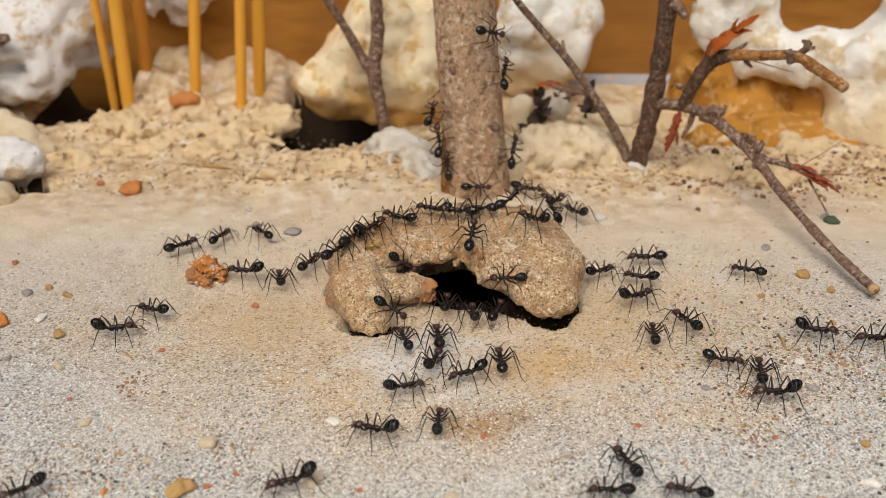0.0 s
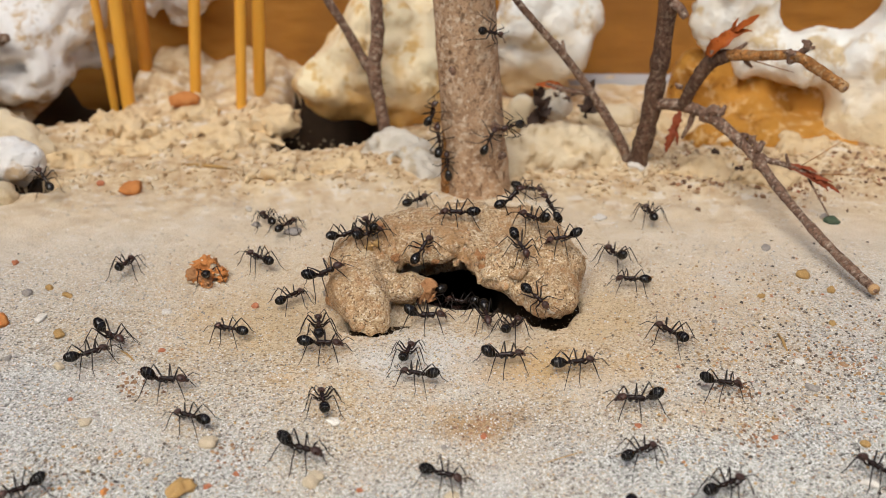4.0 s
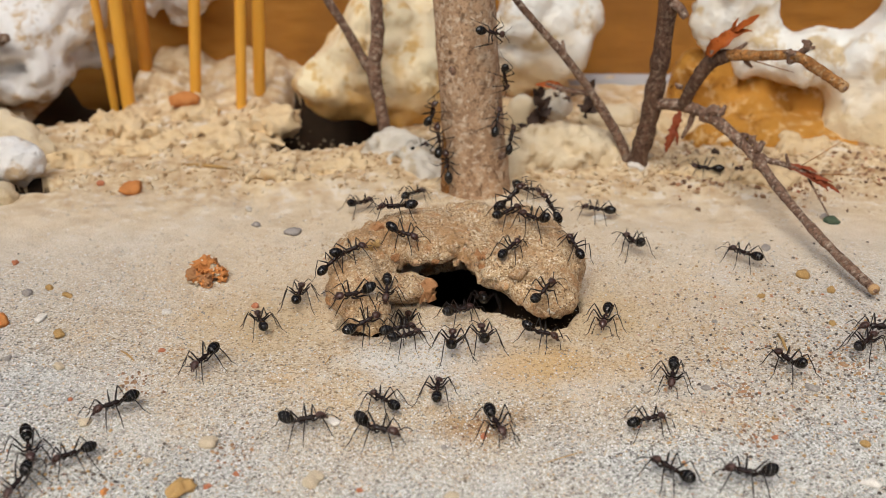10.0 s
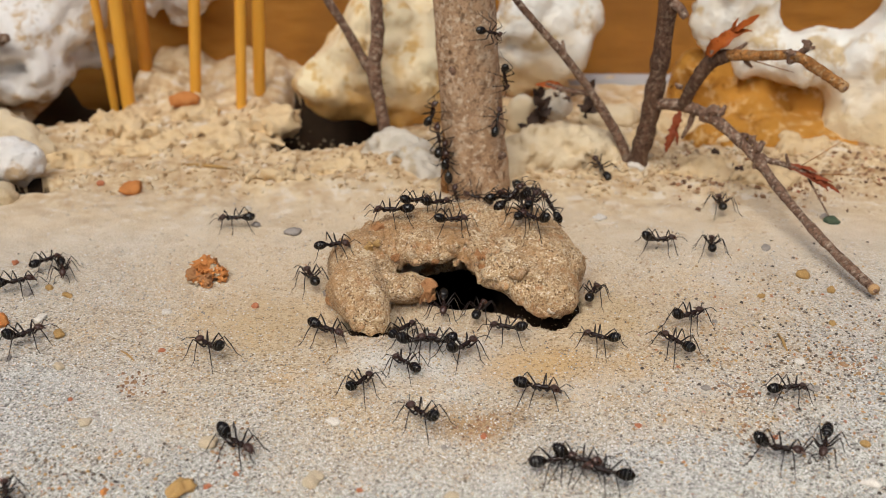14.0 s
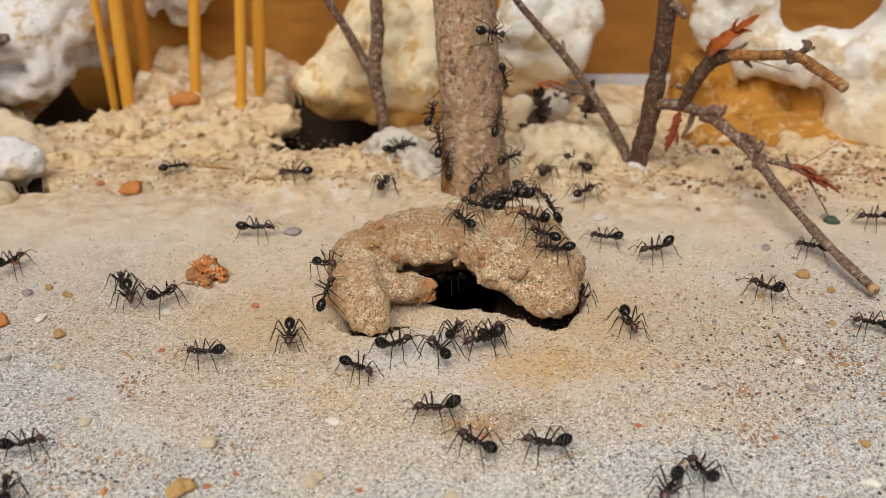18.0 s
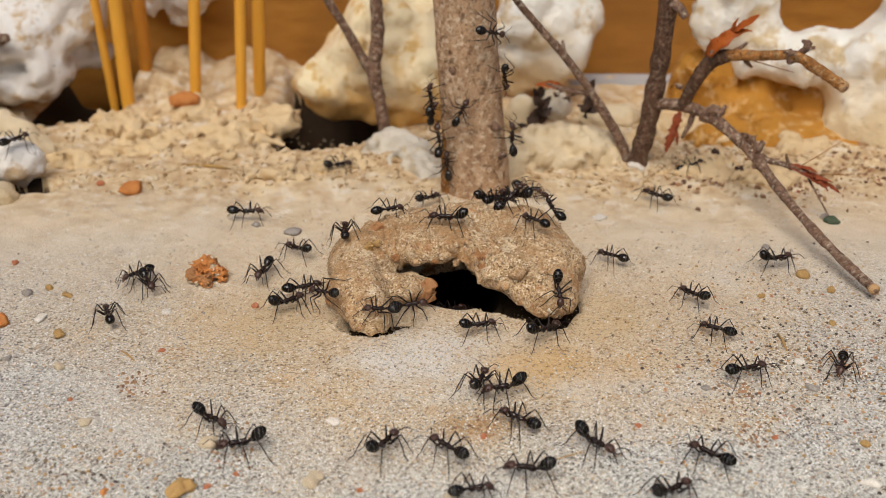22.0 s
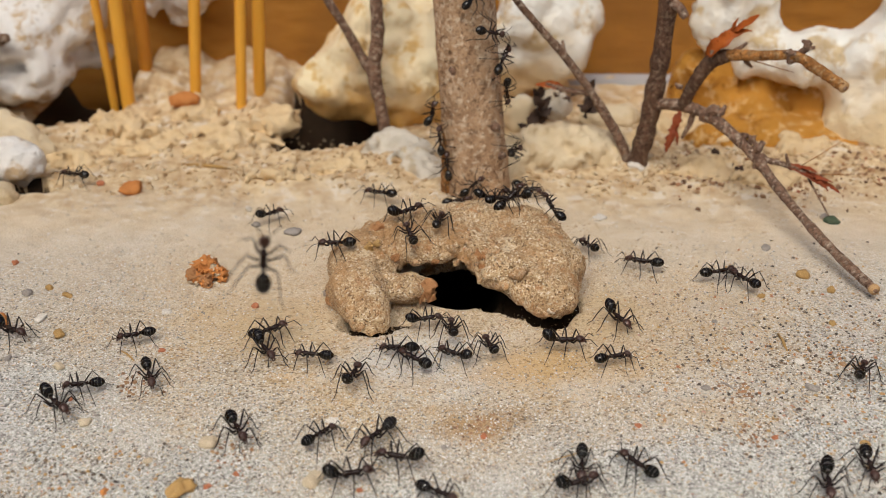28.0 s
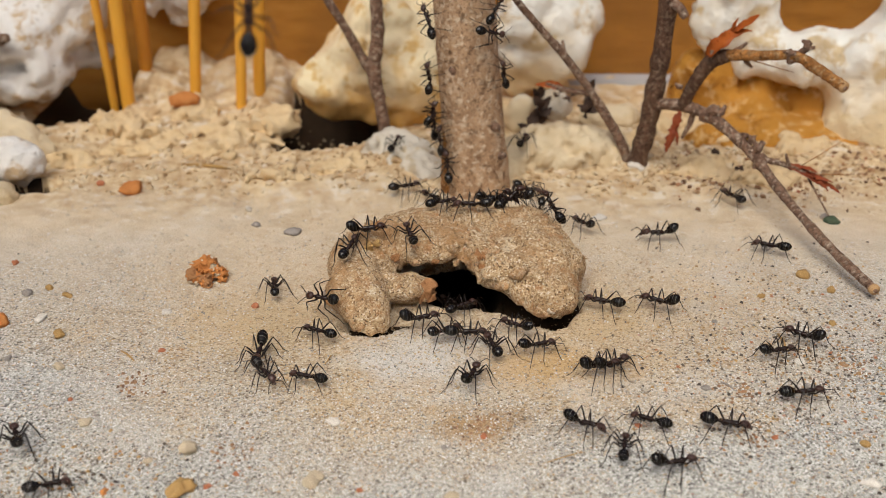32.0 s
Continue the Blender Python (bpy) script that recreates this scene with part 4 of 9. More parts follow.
def pebbles():
    spots = [((-58.1, 24.2), 2.6, 0.55, CLAY, "flat orange clay pebble on the sand"), ((-30.8, -63.7), 1.5, 0.8, OCHRE_STONE, "rounded ochre pebble on the sand"), ((-15.7, -62.2), 0.95, 0.7, TAN_STONE, "small tan pebble on the sand"), ((57.8, -9.8), 1.4, 0.6, OCHRE_STONE, "ochre pebble on the sand"), ((50.0, -41.4), 0.85, 0.6, GREY_STONE, "flat grey pebble on the sand"), ((49.9, -35.2), 0.85, 0.6, PALE_STONE, "pale cream pebble on the sand"), ((54.3, 0.2), 0.85, 0.7, GREY_STONE, "dark grey pebble on the sand"), ((52.8, -54.3), 0.8, 0.7, OCHRE_STONE, "yellow pebble on the sand"), ((-55.9, -28.0), 0.9, 0.8, OCHRE_STONE, "brown pebble on the sand"), ((-58.3, -16.0), 0.7, 0.8, OCHRE_STONE, "brown pebble on the sand"), ((-64.6, -15.3), 0.9, 0.7, GREY_STONE, "grey pebble on the sand"), ((-65.5, -24.9), 1.5, 0.9, CLAY, "orange clay pebble on the sand"), ((-60.2, -23.4), 1.0, 0.6, PALE_STONE, "white pebble on the sand"), ((-53.4, -36.5), 1.0, 0.6, TAN_STONE, "tan pebble on the sand"), ((-46.0, -49.7), 0.9, 0.5, TAN_STONE, "flat tan pebble on the sand"), ((-40.1, -32.2), 0.45, 0.8, RED_STONE, "tiny red pebble on the sand"), ((-28.7, -19.4), 0.6, 0.8, RED_STONE, "small reddish pebble on the sand"), ((-25.8, 5.8), 1.5, 0.45, GREY_STONE, "dark flat pebble on the sand"), ((-62.0, -13.2), 0.7, 0.7, OCHRE_STONE, "brown pebble on the sand"), ((-65.1, 27.9), 0.8, 0.9, RED_STONE, "small bright red pebble on the sand"), ((41.9, -52.8), 0.45, 0.8, RED_STONE, "tiny red pebble on the sand"), ((-27.9, -62.7), 0.45, 0.8, RED_STONE, "tiny red pebble on the sand"), ((-39.9, -63.6), 0.5, 0.8, CLAY, "tiny orange pebble on the sand"), ((-24.8, -60.3), 0.4, 0.8, RED_STONE, "tiny red pebble on the sand"), ((-9.8, -63.4), 0.45, 0.8, RED_STONE, "tiny red pebble on the sand"), ((49.2, -16.7), 0.6, 0.7, OCHRE_STONE, "small ochre pebble on the sand"), ((60.7, -14.5), 0.9, 0.7, OCHRE_STONE, "ochre pebble on the sand"), ((57.9, -24.4), 0.6, 0.6, OCHRE_STONE, "small ochre pebble on the sand"), ((25.1, -50.1), 0.5, 0.7, RED_STONE, "tiny brown red pebble on the sand"), ((35.5, -41.6), 0.6, 0.6, GREY_STONE, "small grey pebble on the sand"), ((0.1, -54.9), 0.45, 0.7, GREY_STONE, "tiny dark pebble on the sand"), ((5.1, -52.9), 0.5, 0.8, RED_STONE, "small red brown pebble on the sand"), ((-61.3, -34.3), 0.6, 0.6, GREY_STONE, "small grey pebble on the sand"), ((-14.1, -49.6), 0.9, 0.5, PALE_STONE, "pale pebble on the sand"), ((-15.5, -60.8), 1.0, 0.6, TAN_STONE, "tan pebble on the sand"), ((50.9, -61.9), 1.0, 0.6, PALE_STONE, "pale pebble on the sand"), ((-41.8, -21.2), 0.8, 0.5, PALE_STONE, "pale pebble on the sand"), ((-35.1, 15.6), 1.0, 0.6, CRUST, "pale crumb on the sand"), ((-32.6, 9.0), 0.8, 0.6, GREY_STONE, "grey crumb on the sand"), ((27.8, 12.5), 1.0, 0.7, PALE_STONE, "white pebble on the sand"), ((40.5, -24.1), 0.5, 0.6, GREY_STONE, "tiny grey pebble on the sand"), ((-49.6, -44.1), 0.4, 0.8, RED_STONE, "tiny red pebble on the sand"), ((-70.2, -4.9), 0.6, 0.8, RED_STONE, "small red pebble on the sand"), ((-17.7, -15.8), 1.0, 0.8, GREY_STONE, "dark crumb beside the nest"), ((1.1, -64.5), 0.8, 0.6, TAN_STONE, "tan pebble on the sand"), ((-36.0, -57.5), 0.6, 0.6, TAN_STONE, "tan pebble on the sand"), ((55.9, 34.5), 1.5, 0.6, SAND_ROCK, "sandy crumb on the sand"), ((7.1, 29.5), 0.7, 0.7, PALE_STONE, "pale crumb by the trunk"), ((37.1, 33.7), 1.1, 0.7, PALE_STONE, "white crumb at the foot of the twig"), ((38.2, 32.8), 0.8, 0.7, PALE_STONE, "white crumb at the foot of the twig"), ((67.7, 12.5), 0.9, 0.7, GREY_STONE, "dark crumb under the dry bud")]
    for k, ((x, y), r, flat, material, label) in enumerate(spots):
        make_stone("pebble", x, y, r * 0.82, flat, 400 + k, material, label, turn=37.0 * k, lumpy=0.42)
    # the clod with orange grains among the skewers
    x, y = -55.2, 60.5
    stone = make_stone("clay_pebble", x, y - 2.0, 2.3, 0.7, 480, CLAY, "orange clay pebble on the sand heap")
    stone.location.z += 2.0 * MM


def heap_clods():
    """Clods of packed sand that make up the heap and the banks at the back."""
    rng = random.Random(12)
    spots = [(-60, 46, 8, 4, 1.8), (-44, 47, 9, 5, 2.6), (-36, 55, 6, 5, 3.0), (-66, 55, 8, 5, 2.2), (-52, 58, 6, 4, 2.6), (36, 48, 7, 4, 2.4), (50, 33, 7, 4, 2.0), (60, 29, 7, 4, 1.8), (-20, 33, 6, 4, 2.2), (-29, 29, 6, 3.5, 1.6), (70, 45, 7, 4, 2.0), (47, 60, 8, 5, 2.4), (58, 52, 6, 4, 2.2), (-75, 38, 6, 4, 1.8)]
    for k, (x, y, rx, ry, rz) in enumerate(spots):
        def field(a, b, c):
            return ellipsoid(a, b, c, (0, 0, 0), (rx, ry, rz)) + 1.2 * fractal(a, b, c, 4.0, 3, 500 + k) + 0.9 * fractal(a, b, c, 1.7, 3, 540 + k)

        v, q = surface(field, (-rx - 3, -ry - 3, -rz - 2), (rx + 3, ry + 3, rz + 3), 0.6)
        ob = new("sand_clod", mesh_of("sand_clod", v, q, CLOD))
        ob.matrix_world = pose(x * MM, y * MM, (ground(x, y) - 0.1 * rz) * MM, 0, 0, rng.uniform(-25, 25))
        tagged(ob, "lumpy clod of packed ochre sand", "sand clod", "clods at the back")


def straws():
    # the last, thicker stalk is added in place of a thin shadow crease
    for k, (a, b, r) in enumerate([((48.9, -27.7), (49.0, -32.3), 0.22), ((-16.5, -35.8), (-15.7, -33.3), 0.1), ((-45.8, -32.3), (-43.3, -35.0), 0.16), ((37.8, -40.2), (39.3, -42.4), 0.14), ((12.2, -58.1), (17.6, -55.8), 0.08), ((-50.1, 35.4), (-42.0, 33.7), 0.4)]):
        x, y = a
        z = ground(x, y) + r
        ob = base("straw", x, y, z, label="tiny dry straw lying on the sand", category="straw", group="straws on the sand")
        d = Vector((b[0] - x, b[1] - y, 0))
        v, q = tube([(0, 0, 0), d * 0.4 + Vector((0.1, 0, 0.15)), d * 0.75 + Vector((0, 0.1, 0.1)), d], [r * 0.7, r, r, r * 0.5], 6)
        part("stalk", v, q, OCHRE_STONE if k != 3 else GREY_STONE, ob)


def scatter(name, count, spots, sizes, material, label, category, seed):
    """Loose grains that nobody could count, as one mesh."""
    rng = np.random.default_rng(seed)
    x, y = spots(rng, count)
    keep = (((x - 2.5) / 9.0) ** 2 + ((y + 10.5) / 10.0) ** 2 > 1)
    x, y = x[keep], y[keep]
    n = len(x)
    r = sizes[0] + (sizes[1] - sizes[0]) * rng.random(n) ** 2.2
    z = gz(x, y) + r * 0.25
    unit = np.array([(1, 0, 0), (-0.5, 0.87, 0.1), (-0.5, -0.87, -0.1), (0.45, 0.5, 0.75), (-0.6, 0.1, 0.7), (0.3, -0.55, 0.7), (0, 0, -0.8)])
    tri = np.array([(0, 3, 5), (3, 4, 5), (0, 1, 3), (1, 4, 3), (1, 2, 4), (2, 5, 4), (2, 0, 5), (0, 6, 1), (1, 6, 2), (2, 6, 0)])
    w = rng.random(n) * 6.28
    c, s_ = np.cos(w)[:, None], np.sin(w)[:, None]
    p = unit[None] * (1 + 0.3 * rng.uniform(-1, 1, (n, 7, 3))) * r[:, None, None]
    px, py = p[..., 0] * c - p[..., 1] * s_, p[..., 0] * s_ + p[..., 1] * c
    verts = np.stack([px + x[:, None], py + y[:, None], p[..., 2] * 0.8 + z[:, None]], -1).reshape(-1, 3)
    faces = (tri[None] + 7 * np.arange(n)[:, None, None]).reshape(-1, 3)
    return tagged(new(name, mesh_of(name, verts, faces, material, False)), label, category, kind="stuff")


def grains():
    def everywhere(rng, n):
        x, y = rng.uniform(-72, 72, n), -70 + 100 * rng.random(n) ** 2.2
        d = np.sqrt(((x - 2) / 44) ** 2 + ((y + 14) / 30) ** 2)
        keep = rng.random(n) < (0.12 + 0.88 * smooth01(d - 0.45)) * (1 - 0.75 * smooth01((y + 12) / 22))
        return x[keep], y[keep]

    def near_nest(rng, n):
        return rng.normal(2, 26, n), rng.normal(-16, 17, n)

    def clumps(rng, n):
        cx, cy = np.array([4.8, 56.0, 39.1, -41.8, 39.3, -25.9]), np.array([-51.1, -35.8, -52.3, -40.7, -42.1, -55.8])
        k = rng.integers(0, len(cx), n)
        return cx[k] + rng.normal(0, 1.7, n), cy[k] + rng.normal(0, 2.0, n)

    def coarse_side(rng, n):
        x, y = rng.normal(52, 14, n), rng.normal(-38, 15, n)
        keep = (x > 20) & (y > -69) & (y < 30)
        return x[keep], y[keep]

    def corner(rng, n):
        x, y = rng.normal(-46, 9, n), rng.normal(-62, 5, n)
        return x[y > -69], y[y > -69]

    scatter("sand_grit", 2600, coarse_side, (0.08, 0.34), MIXED_GRIT, "dark and orange grit among the pale sand", "grit", 5)
    scatter("sand_grit", 700, corner, (0.08, 0.34), MIXED_GRIT, "brown and orange grit in the front corner", "grit", 6)
    scatter("sand_grains", 112000, everywhere, (0.06, 0.2), GRAINS, "coarse grey and white sand grains", "sand", 1)
    scatter("sand_grains", 12000, near_nest, (0.07, 0.22), WARM_GRAINS, "fine ochre sand grains round the nest", "sand", 2)
    def at_back(rng, n):
        x, y = rng.normal(0, 60, n), rng.normal(42, 14, n)
        keep = (np.abs(x - 6) > 8) & (y < 80) & (y > 22)
        return x[keep], y[keep]

    scatter("sand_grains", 5000, at_back, (0.2, 0.8), BACK_GRAINS, "coarse ochre crumbs on the sand at the back", "sand", 4)
    def rusty(rng, n):
        x, y = rng.uniform(42, 96, n), rng.normal(33, 8, n)
        keep = (y > 14) & (y < 52) & (rng.random(n) < 0.25 + 0.75 * smooth01((vnoise(x / 7, y / 5, 0, 71) + 0.3) / 0.6))
        return x[keep], y[keep]

    scatter("soil_crumbs", 900, rusty, (0.15, 0.75), BROWN_GRAINS, "reddish brown soil crumbs under the twig", "soil", 7)
    scatter("soil_crumbs", 420, clumps, (0.1, 0.36), BROWN_GRAINS, "reddish brown soil crumbs on the sand", "soil", 3)


GRAINS = grain_material("grey_grains", [(0.0, (0.09, 0.085, 0.08)), (0.09, (0.26, 0.245, 0.23)), (0.3, (0.45, 0.425, 0.38)), (0.6, (0.60, 0.58, 0.535)), (0.95, (0.88, 0.865, 0.83)), (1.0, (0.55, 0.28, 0.11))])
WARM_GRAINS = grain_material("ochre_grains", [(0.0, (0.32, 0.20, 0.11)), (0.2, (0.48, 0.33, 0.18)), (0.6, (0.60, 0.44, 0.25)), (0.9, (0.68, 0.55, 0.36)), (1.0, (0.45, 0.20, 0.08))])
BACK_GRAINS = grain_material("back_grains", [(0.0, (0.34, 0.21, 0.10)), (0.2, (0.52, 0.36, 0.19)), (0.6, (0.64, 0.48, 0.29)), (1.0, (0.72, 0.60, 0.42))])
MIXED_GRIT = grain_material("mixed_grit", [(0.0, (0.05, 0.04, 0.035)), (0.35, (0.16, 0.12, 0.09)), (0.55, (0.40, 0.24, 0.10)), (0.75, (0.56, 0.34, 0.12)), (0.9, (0.44, 0.16, 0.07)), (1.0, (0.70, 0.66, 0.60))])
BROWN_GRAINS = grain_material("brown_crumbs", [(0.0, (0.14, 0.07, 0.04)), (0.5, (0.34, 0.18, 0.09)), (0.85, (0.44, 0.26, 0.13)), (1.0, (0.40, 0.12, 0.06))])
CLOD = rock_material("packed_sand", (0.80, 0.60, 0.35), (0.50, 0.30, 0.12), (0.74, 0.57, 0.36), 4, None, 0.7)
def litter():
    """Dark dead leaves and bark bits behind the trunk."""
    rng = random.Random(31)
    for a, b, w, n in (((17.1, 49.0, 0.2), (20.3, 51.0, 5.1), 1.3, 6), ((19.4, 51.0, 5.1), (20.5, 52.0, 8.8), 1.1, 5), ((28.7, 51.0, 5.1), (29.8, 53.0, 9.3), 1.2, 6), ((30.3, 45.0, 2.1), (31.8, 44.0, 0.7), 1.0, 4), ((53.3, 38.0, 1.9), (53.3, 38.0, 1.9), 0.8, 3), ((56.2, 33.0, 0.1), (56.7, 33.0, -0.3), 0.8, 3), ((24.0, 53.0, 9.3), (27.6, 53.0, 8.4), 0.8, 4)):
        z = ground(a[0], a[1])
        ob = base("dead_leaf", a[0], a[1], z, label="dark brown crumpled dead leaf behind the trunk", category="leaf", group="dead leaves")
        a, b = Vector((a[0], a[1], max(z + 0.3, a[2]))), Vector(b)
        for k in range(n):
            p = a.lerp(b, k / n) + Vector((rng.uniform(-1, 1), rng.uniform(-1, 1), rng.uniform(-0.3, 0.6))) * w
            d = (b - a) * 0.35 + Vector((rng.uniform(-1, 1), rng.uniform(-1, 0.4), rng.uniform(-0.4, 1.0))) * 2.2 * w
            q = p + d
            q.z = max(q.z, z + 0.2)
            leaf(ob, tuple(p), tuple(q), w * rng.uniform(0.9, 1.5), rng.uniform(-1, 1) * w, "lobe", "", DEAD_LEAF, 0.18, 0.8)


DEAD_LEAF = plain_material("dead_leaf", (0.03, 0.016, 0.01), (0.085, 0.045, 0.028), 0.7, 1.5)
litter()
clay_lump()
pebbles()
MOSS_STONE = plain_material("mossy_stone", (0.035, 0.055, 0.035), (0.10, 0.13, 0.075), 0.8, 0.6, 0.3, 0.3)
make_stone("pebble", 68.3, 10.4, 1.0, 0.7, 471, MOSS_STONE, "dark greenish pebble under the twig's stalk", lumpy=0.35)
pushed_pebble = make_stone("pebble", *(-29.3, -54.2), 1.1, 0.75, 470, TAN_STONE, "loose tan pebble that ants push over the sand", lumpy=0.35)
heap_clods()
straws()
grains()


# ---- ants ----
def gaster_material():
    """Black shiny gaster with fine pale hair bands between its plates."""
    n = Nodes("ant_gaster_banded", 0.12, spec=0.4)
    x = n.put("ShaderNodeSeparateXYZ", Vector=n.at).outputs["X"]
    wave = n.math("SINE", n.math("MULTIPLY", x, 2 * math.pi / (0.62 * MM)))
    band = n.math("MULTIPLY", n.fade(wave, 0.86, 1.0), n.fade(n.noise(0.4), 0.35, 0.6))
    n.color(n.mix(n.math("MULTIPLY", band, 0.2), n.mix(n.noise(0.9), (0.005, 0.004, 0.003), (0.012, 0.008, 0.006)), (0.30, 0.27, 0.23)))
    n.rough(n.math("ADD", 0.13, n.math("MULTIPLY", band, 0.4)))
    return n.bump(wave, 0.012, 0.4).m


GASTER = gaster_material()
HIPS = [(1.05, 0.38, 2.35), (0.35, 0.42, 2.3), (-0.35, 0.38, 2.35)]
# for each pair of legs: heading, then (reach, height) of knee, ankle and toe
LEGS = [(56, (1.7, 3.7), (2.9, 0.9), (3.7, 0.06)), (96, (1.9, 3.9), (3.1, 0.9), (3.9, 0.06)), (142, (2.4, 4.3), (4.1, 1.0), (5.3, 0.06))]


def ant_leg(parent, k, side, rng):
    """One leg, bent at the knee; its origin is the hip."""
    turn, knee, ankle, toe = LEGS[k]
    hx, hy, hz = HIPS[k]
    a = radians(turn + rng.uniform(-6, 6))
    out = Vector((math.cos(a), math.sin(a) * side, 0))
    pts = [Vector((0, 0, 0))]
    pts.append(out * 0.55 + Vector((0, 0, 0.1)))
    for (r, z), back in ((knee, 0.0), (ankle, -0.25), (toe, -0.1)):
        pts.append(out * r + Vector((back if k else -back, 0, z - hz)))
    mid1, mid2 = pts[1].lerp(pts[2], 0.55) + Vector((0, 0, 0.12)), pts[2].lerp(pts[3], 0.5) + out * 0.12
    line = [pts[0], pts[1], mid1, pts[2], mid2, pts[3], pts[4]]
    v, q = tube(line, [0.19, 0.17, 0.155, 0.105, 0.10, 0.07, 0.045], 7)
    ob = part("leg", v, q, ANT_LEG, parent)
    ob.location = (hx * MM, hy * side * MM, hz * MM)
    return ob


def make_ant(seed, lift, nod, yaw):
    """A slender ant, 8 mm long, that faces along x; lift: degrees by which the gaster points up."""
    rng = random.Random(seed)
    ob = base("ant", 0, 0, 0, label="slender black ant with a dark red head on the sand", category="ant", group="ants round the nest")
    thorax = joined(egg((0.75, 0, 2.65), (0.95, 0.52, 0.56), 14, 10, profile=lambda c: 0.85 + 0.2 * c), egg((-0.35, 0, 2.62), (0.9, 0.44, 0.5), 14, 10), tube([(1.5, 0, 2.75), (2.0, 0, 2.95)], [0.26, 0.2], 8))
    part("thorax", *thorax, ANT_DARK, ob)
    part("petiole", *joined(tube([(-1.1, 0, 2.45), (-1.5, 0, 2.45), (-1.9, 0, 2.55)], [0.2, 0.17, 0.2], 8), egg((-1.5, 0, 2.72), (0.22, 0.26, 0.36), 10, 8)), ANT_DARK, ob)
    turn = Matrix.Rotation(radians(lift), 3, "Y")
    c = Vector((-1.85, 0, 2.6)) + turn @ Vector((-1.35, 0, 0.05))
    part("gaster", *egg(c, (1.55, 1.02, 0.98), 20, 16, turn, lambda t: 1.0 - 0.16 * t * t - 0.10 * t), GASTER, ob, "shiny black gaster")
    tilt = Matrix.Rotation(radians(yaw), 3, "Z") @ Matrix.Rotation(radians(nod), 3, "Y")
    neck = Vector((2.0, 0, 3.0))
    head_c = neck + tilt @ Vector((0.72, 0, 0))
    head = part("head", *egg(head_c, (0.95, 0.76, 0.6), 16, 12, tilt, lambda t: 1.0 - 0.14 * t), ANT_RED, ob, "dark red brown head")
    for s in (-1, 1):
        part("eye", *egg(head_c + tilt @ Vector((0.1, 0.62 * s, 0.25)), (0.16, 0.13, 0.16), 8, 6), GASTER, head)
        a = head_c + tilt @ Vector((0.8, 0.16 * s, -0.12))
        b = head_c + tilt @ Vector((1.3, 0.08 * s, -0.3))
        part("mandible", *tube([a, a.lerp(b, 0.5) + Vector((0, 0.12 * s, 0)), b], [0.16, 0.14, 0.05], 7), ANT_RED, head)
        a = head_c + tilt @ Vector((0.62, 0.3 * s, 0.25))
        b = a + tilt @ Vector((0.75 + rng.uniform(-0.2, 0.2), 1.0 * s, 0.75 + rng.uniform(-0.2, 0.2)))
        e = b + tilt @ Vector((1.5 + rng.uniform(-0.2, 0.3), 0.5 * s, -0.7 + rng.uniform(-0.3, 0.3)))
        part("antenna", *tube([a, a.lerp(b, 0.5), b, b.lerp(e, 0.5) + Vector((0, 0.05 * s, 0.05)), e], [0.07, 0.075, 0.07, 0.075, 0.07], 6), ANT_LEG, head)
    for k in range(3):
        for s in (1, -1):
            ant_leg(ob, k, s, rng)
    return ob


NEST_TOP = np.arange(13.0, -0.1, -0.25)


@functools.lru_cache(maxsize=None)
def top(x, y):
    """Height of the sand or of the nest's roof, in millimetres."""
    z = ground(x, y)
    if -22 < x < 26 and -31 < y < 5:
        inside = np.nonzero(nest_field(np.full(NEST_TOP.shape, x), np.full(NEST_TOP.shape, y), NEST_TOP) < 0)[0]
        if len(inside):
            z = max(z, float(NEST_TOP[inside[0]]))
    return z


def g(x, y, turn):
    """A pose on the sand, in millimetres and degrees."""
    return pose(x * MM, y * MM, ground(x, y) * MM, 0, 0, turn)


def s(x, y, z, fx, fy, fz, nx, ny, nz, settle=True):
    """A pose on any surface: place, way ahead and normal; settle: put down on the sand or the roof."""
    n = Vector((nx, ny, nz)).normalized()
    if settle and z > 3 and math.hypot(x - 6.2, y - 26) < 9:
        x -= 0.036 * (z - 3)
    if settle and n.z > 0.45:
        roof = top(x, y)
        if abs(z - roof) < 2.6:
            z = roof
    f = Vector((fx, fy, fz))
    f = (f - n * f.dot(n)).normalized()
    side = n.cross(f)
    m = Matrix((f, side, n)).transposed().to_4x4()
    m.translation = Vector((x, y, z)) * MM
    return m


def turned(a, b):
    """Degrees between two poses."""
    q = a.to_quaternion().rotation_difference(b.to_quaternion())
    w = math.degrees(q.angle)
    return min(w, 360 - w)


def between(a, b, k):
    m = a.to_quaternion().slerp(b.to_quaternion(), k).to_matrix().to_4x4()
    p = a.translation.lerp(b.translation, k)
    x, y, z = p / MM
    roofs = [abs(q.translation.z / MM - top(q.translation.x / MM, q.translation.y / MM)) < 1.2 for q in (a, b)]
    if all(roofs):
        z = top(x, y)
        d = Vector((x - 6.2, y - 26.0, 0))
        if d.length < 9.0:
            d = d.normalized() * 9.0
            x, y = 6.2 + d.x, 26.0 + d.y
            z = top(x, y)
    m.translation = Vector((x, y, z)) * MM
    return m


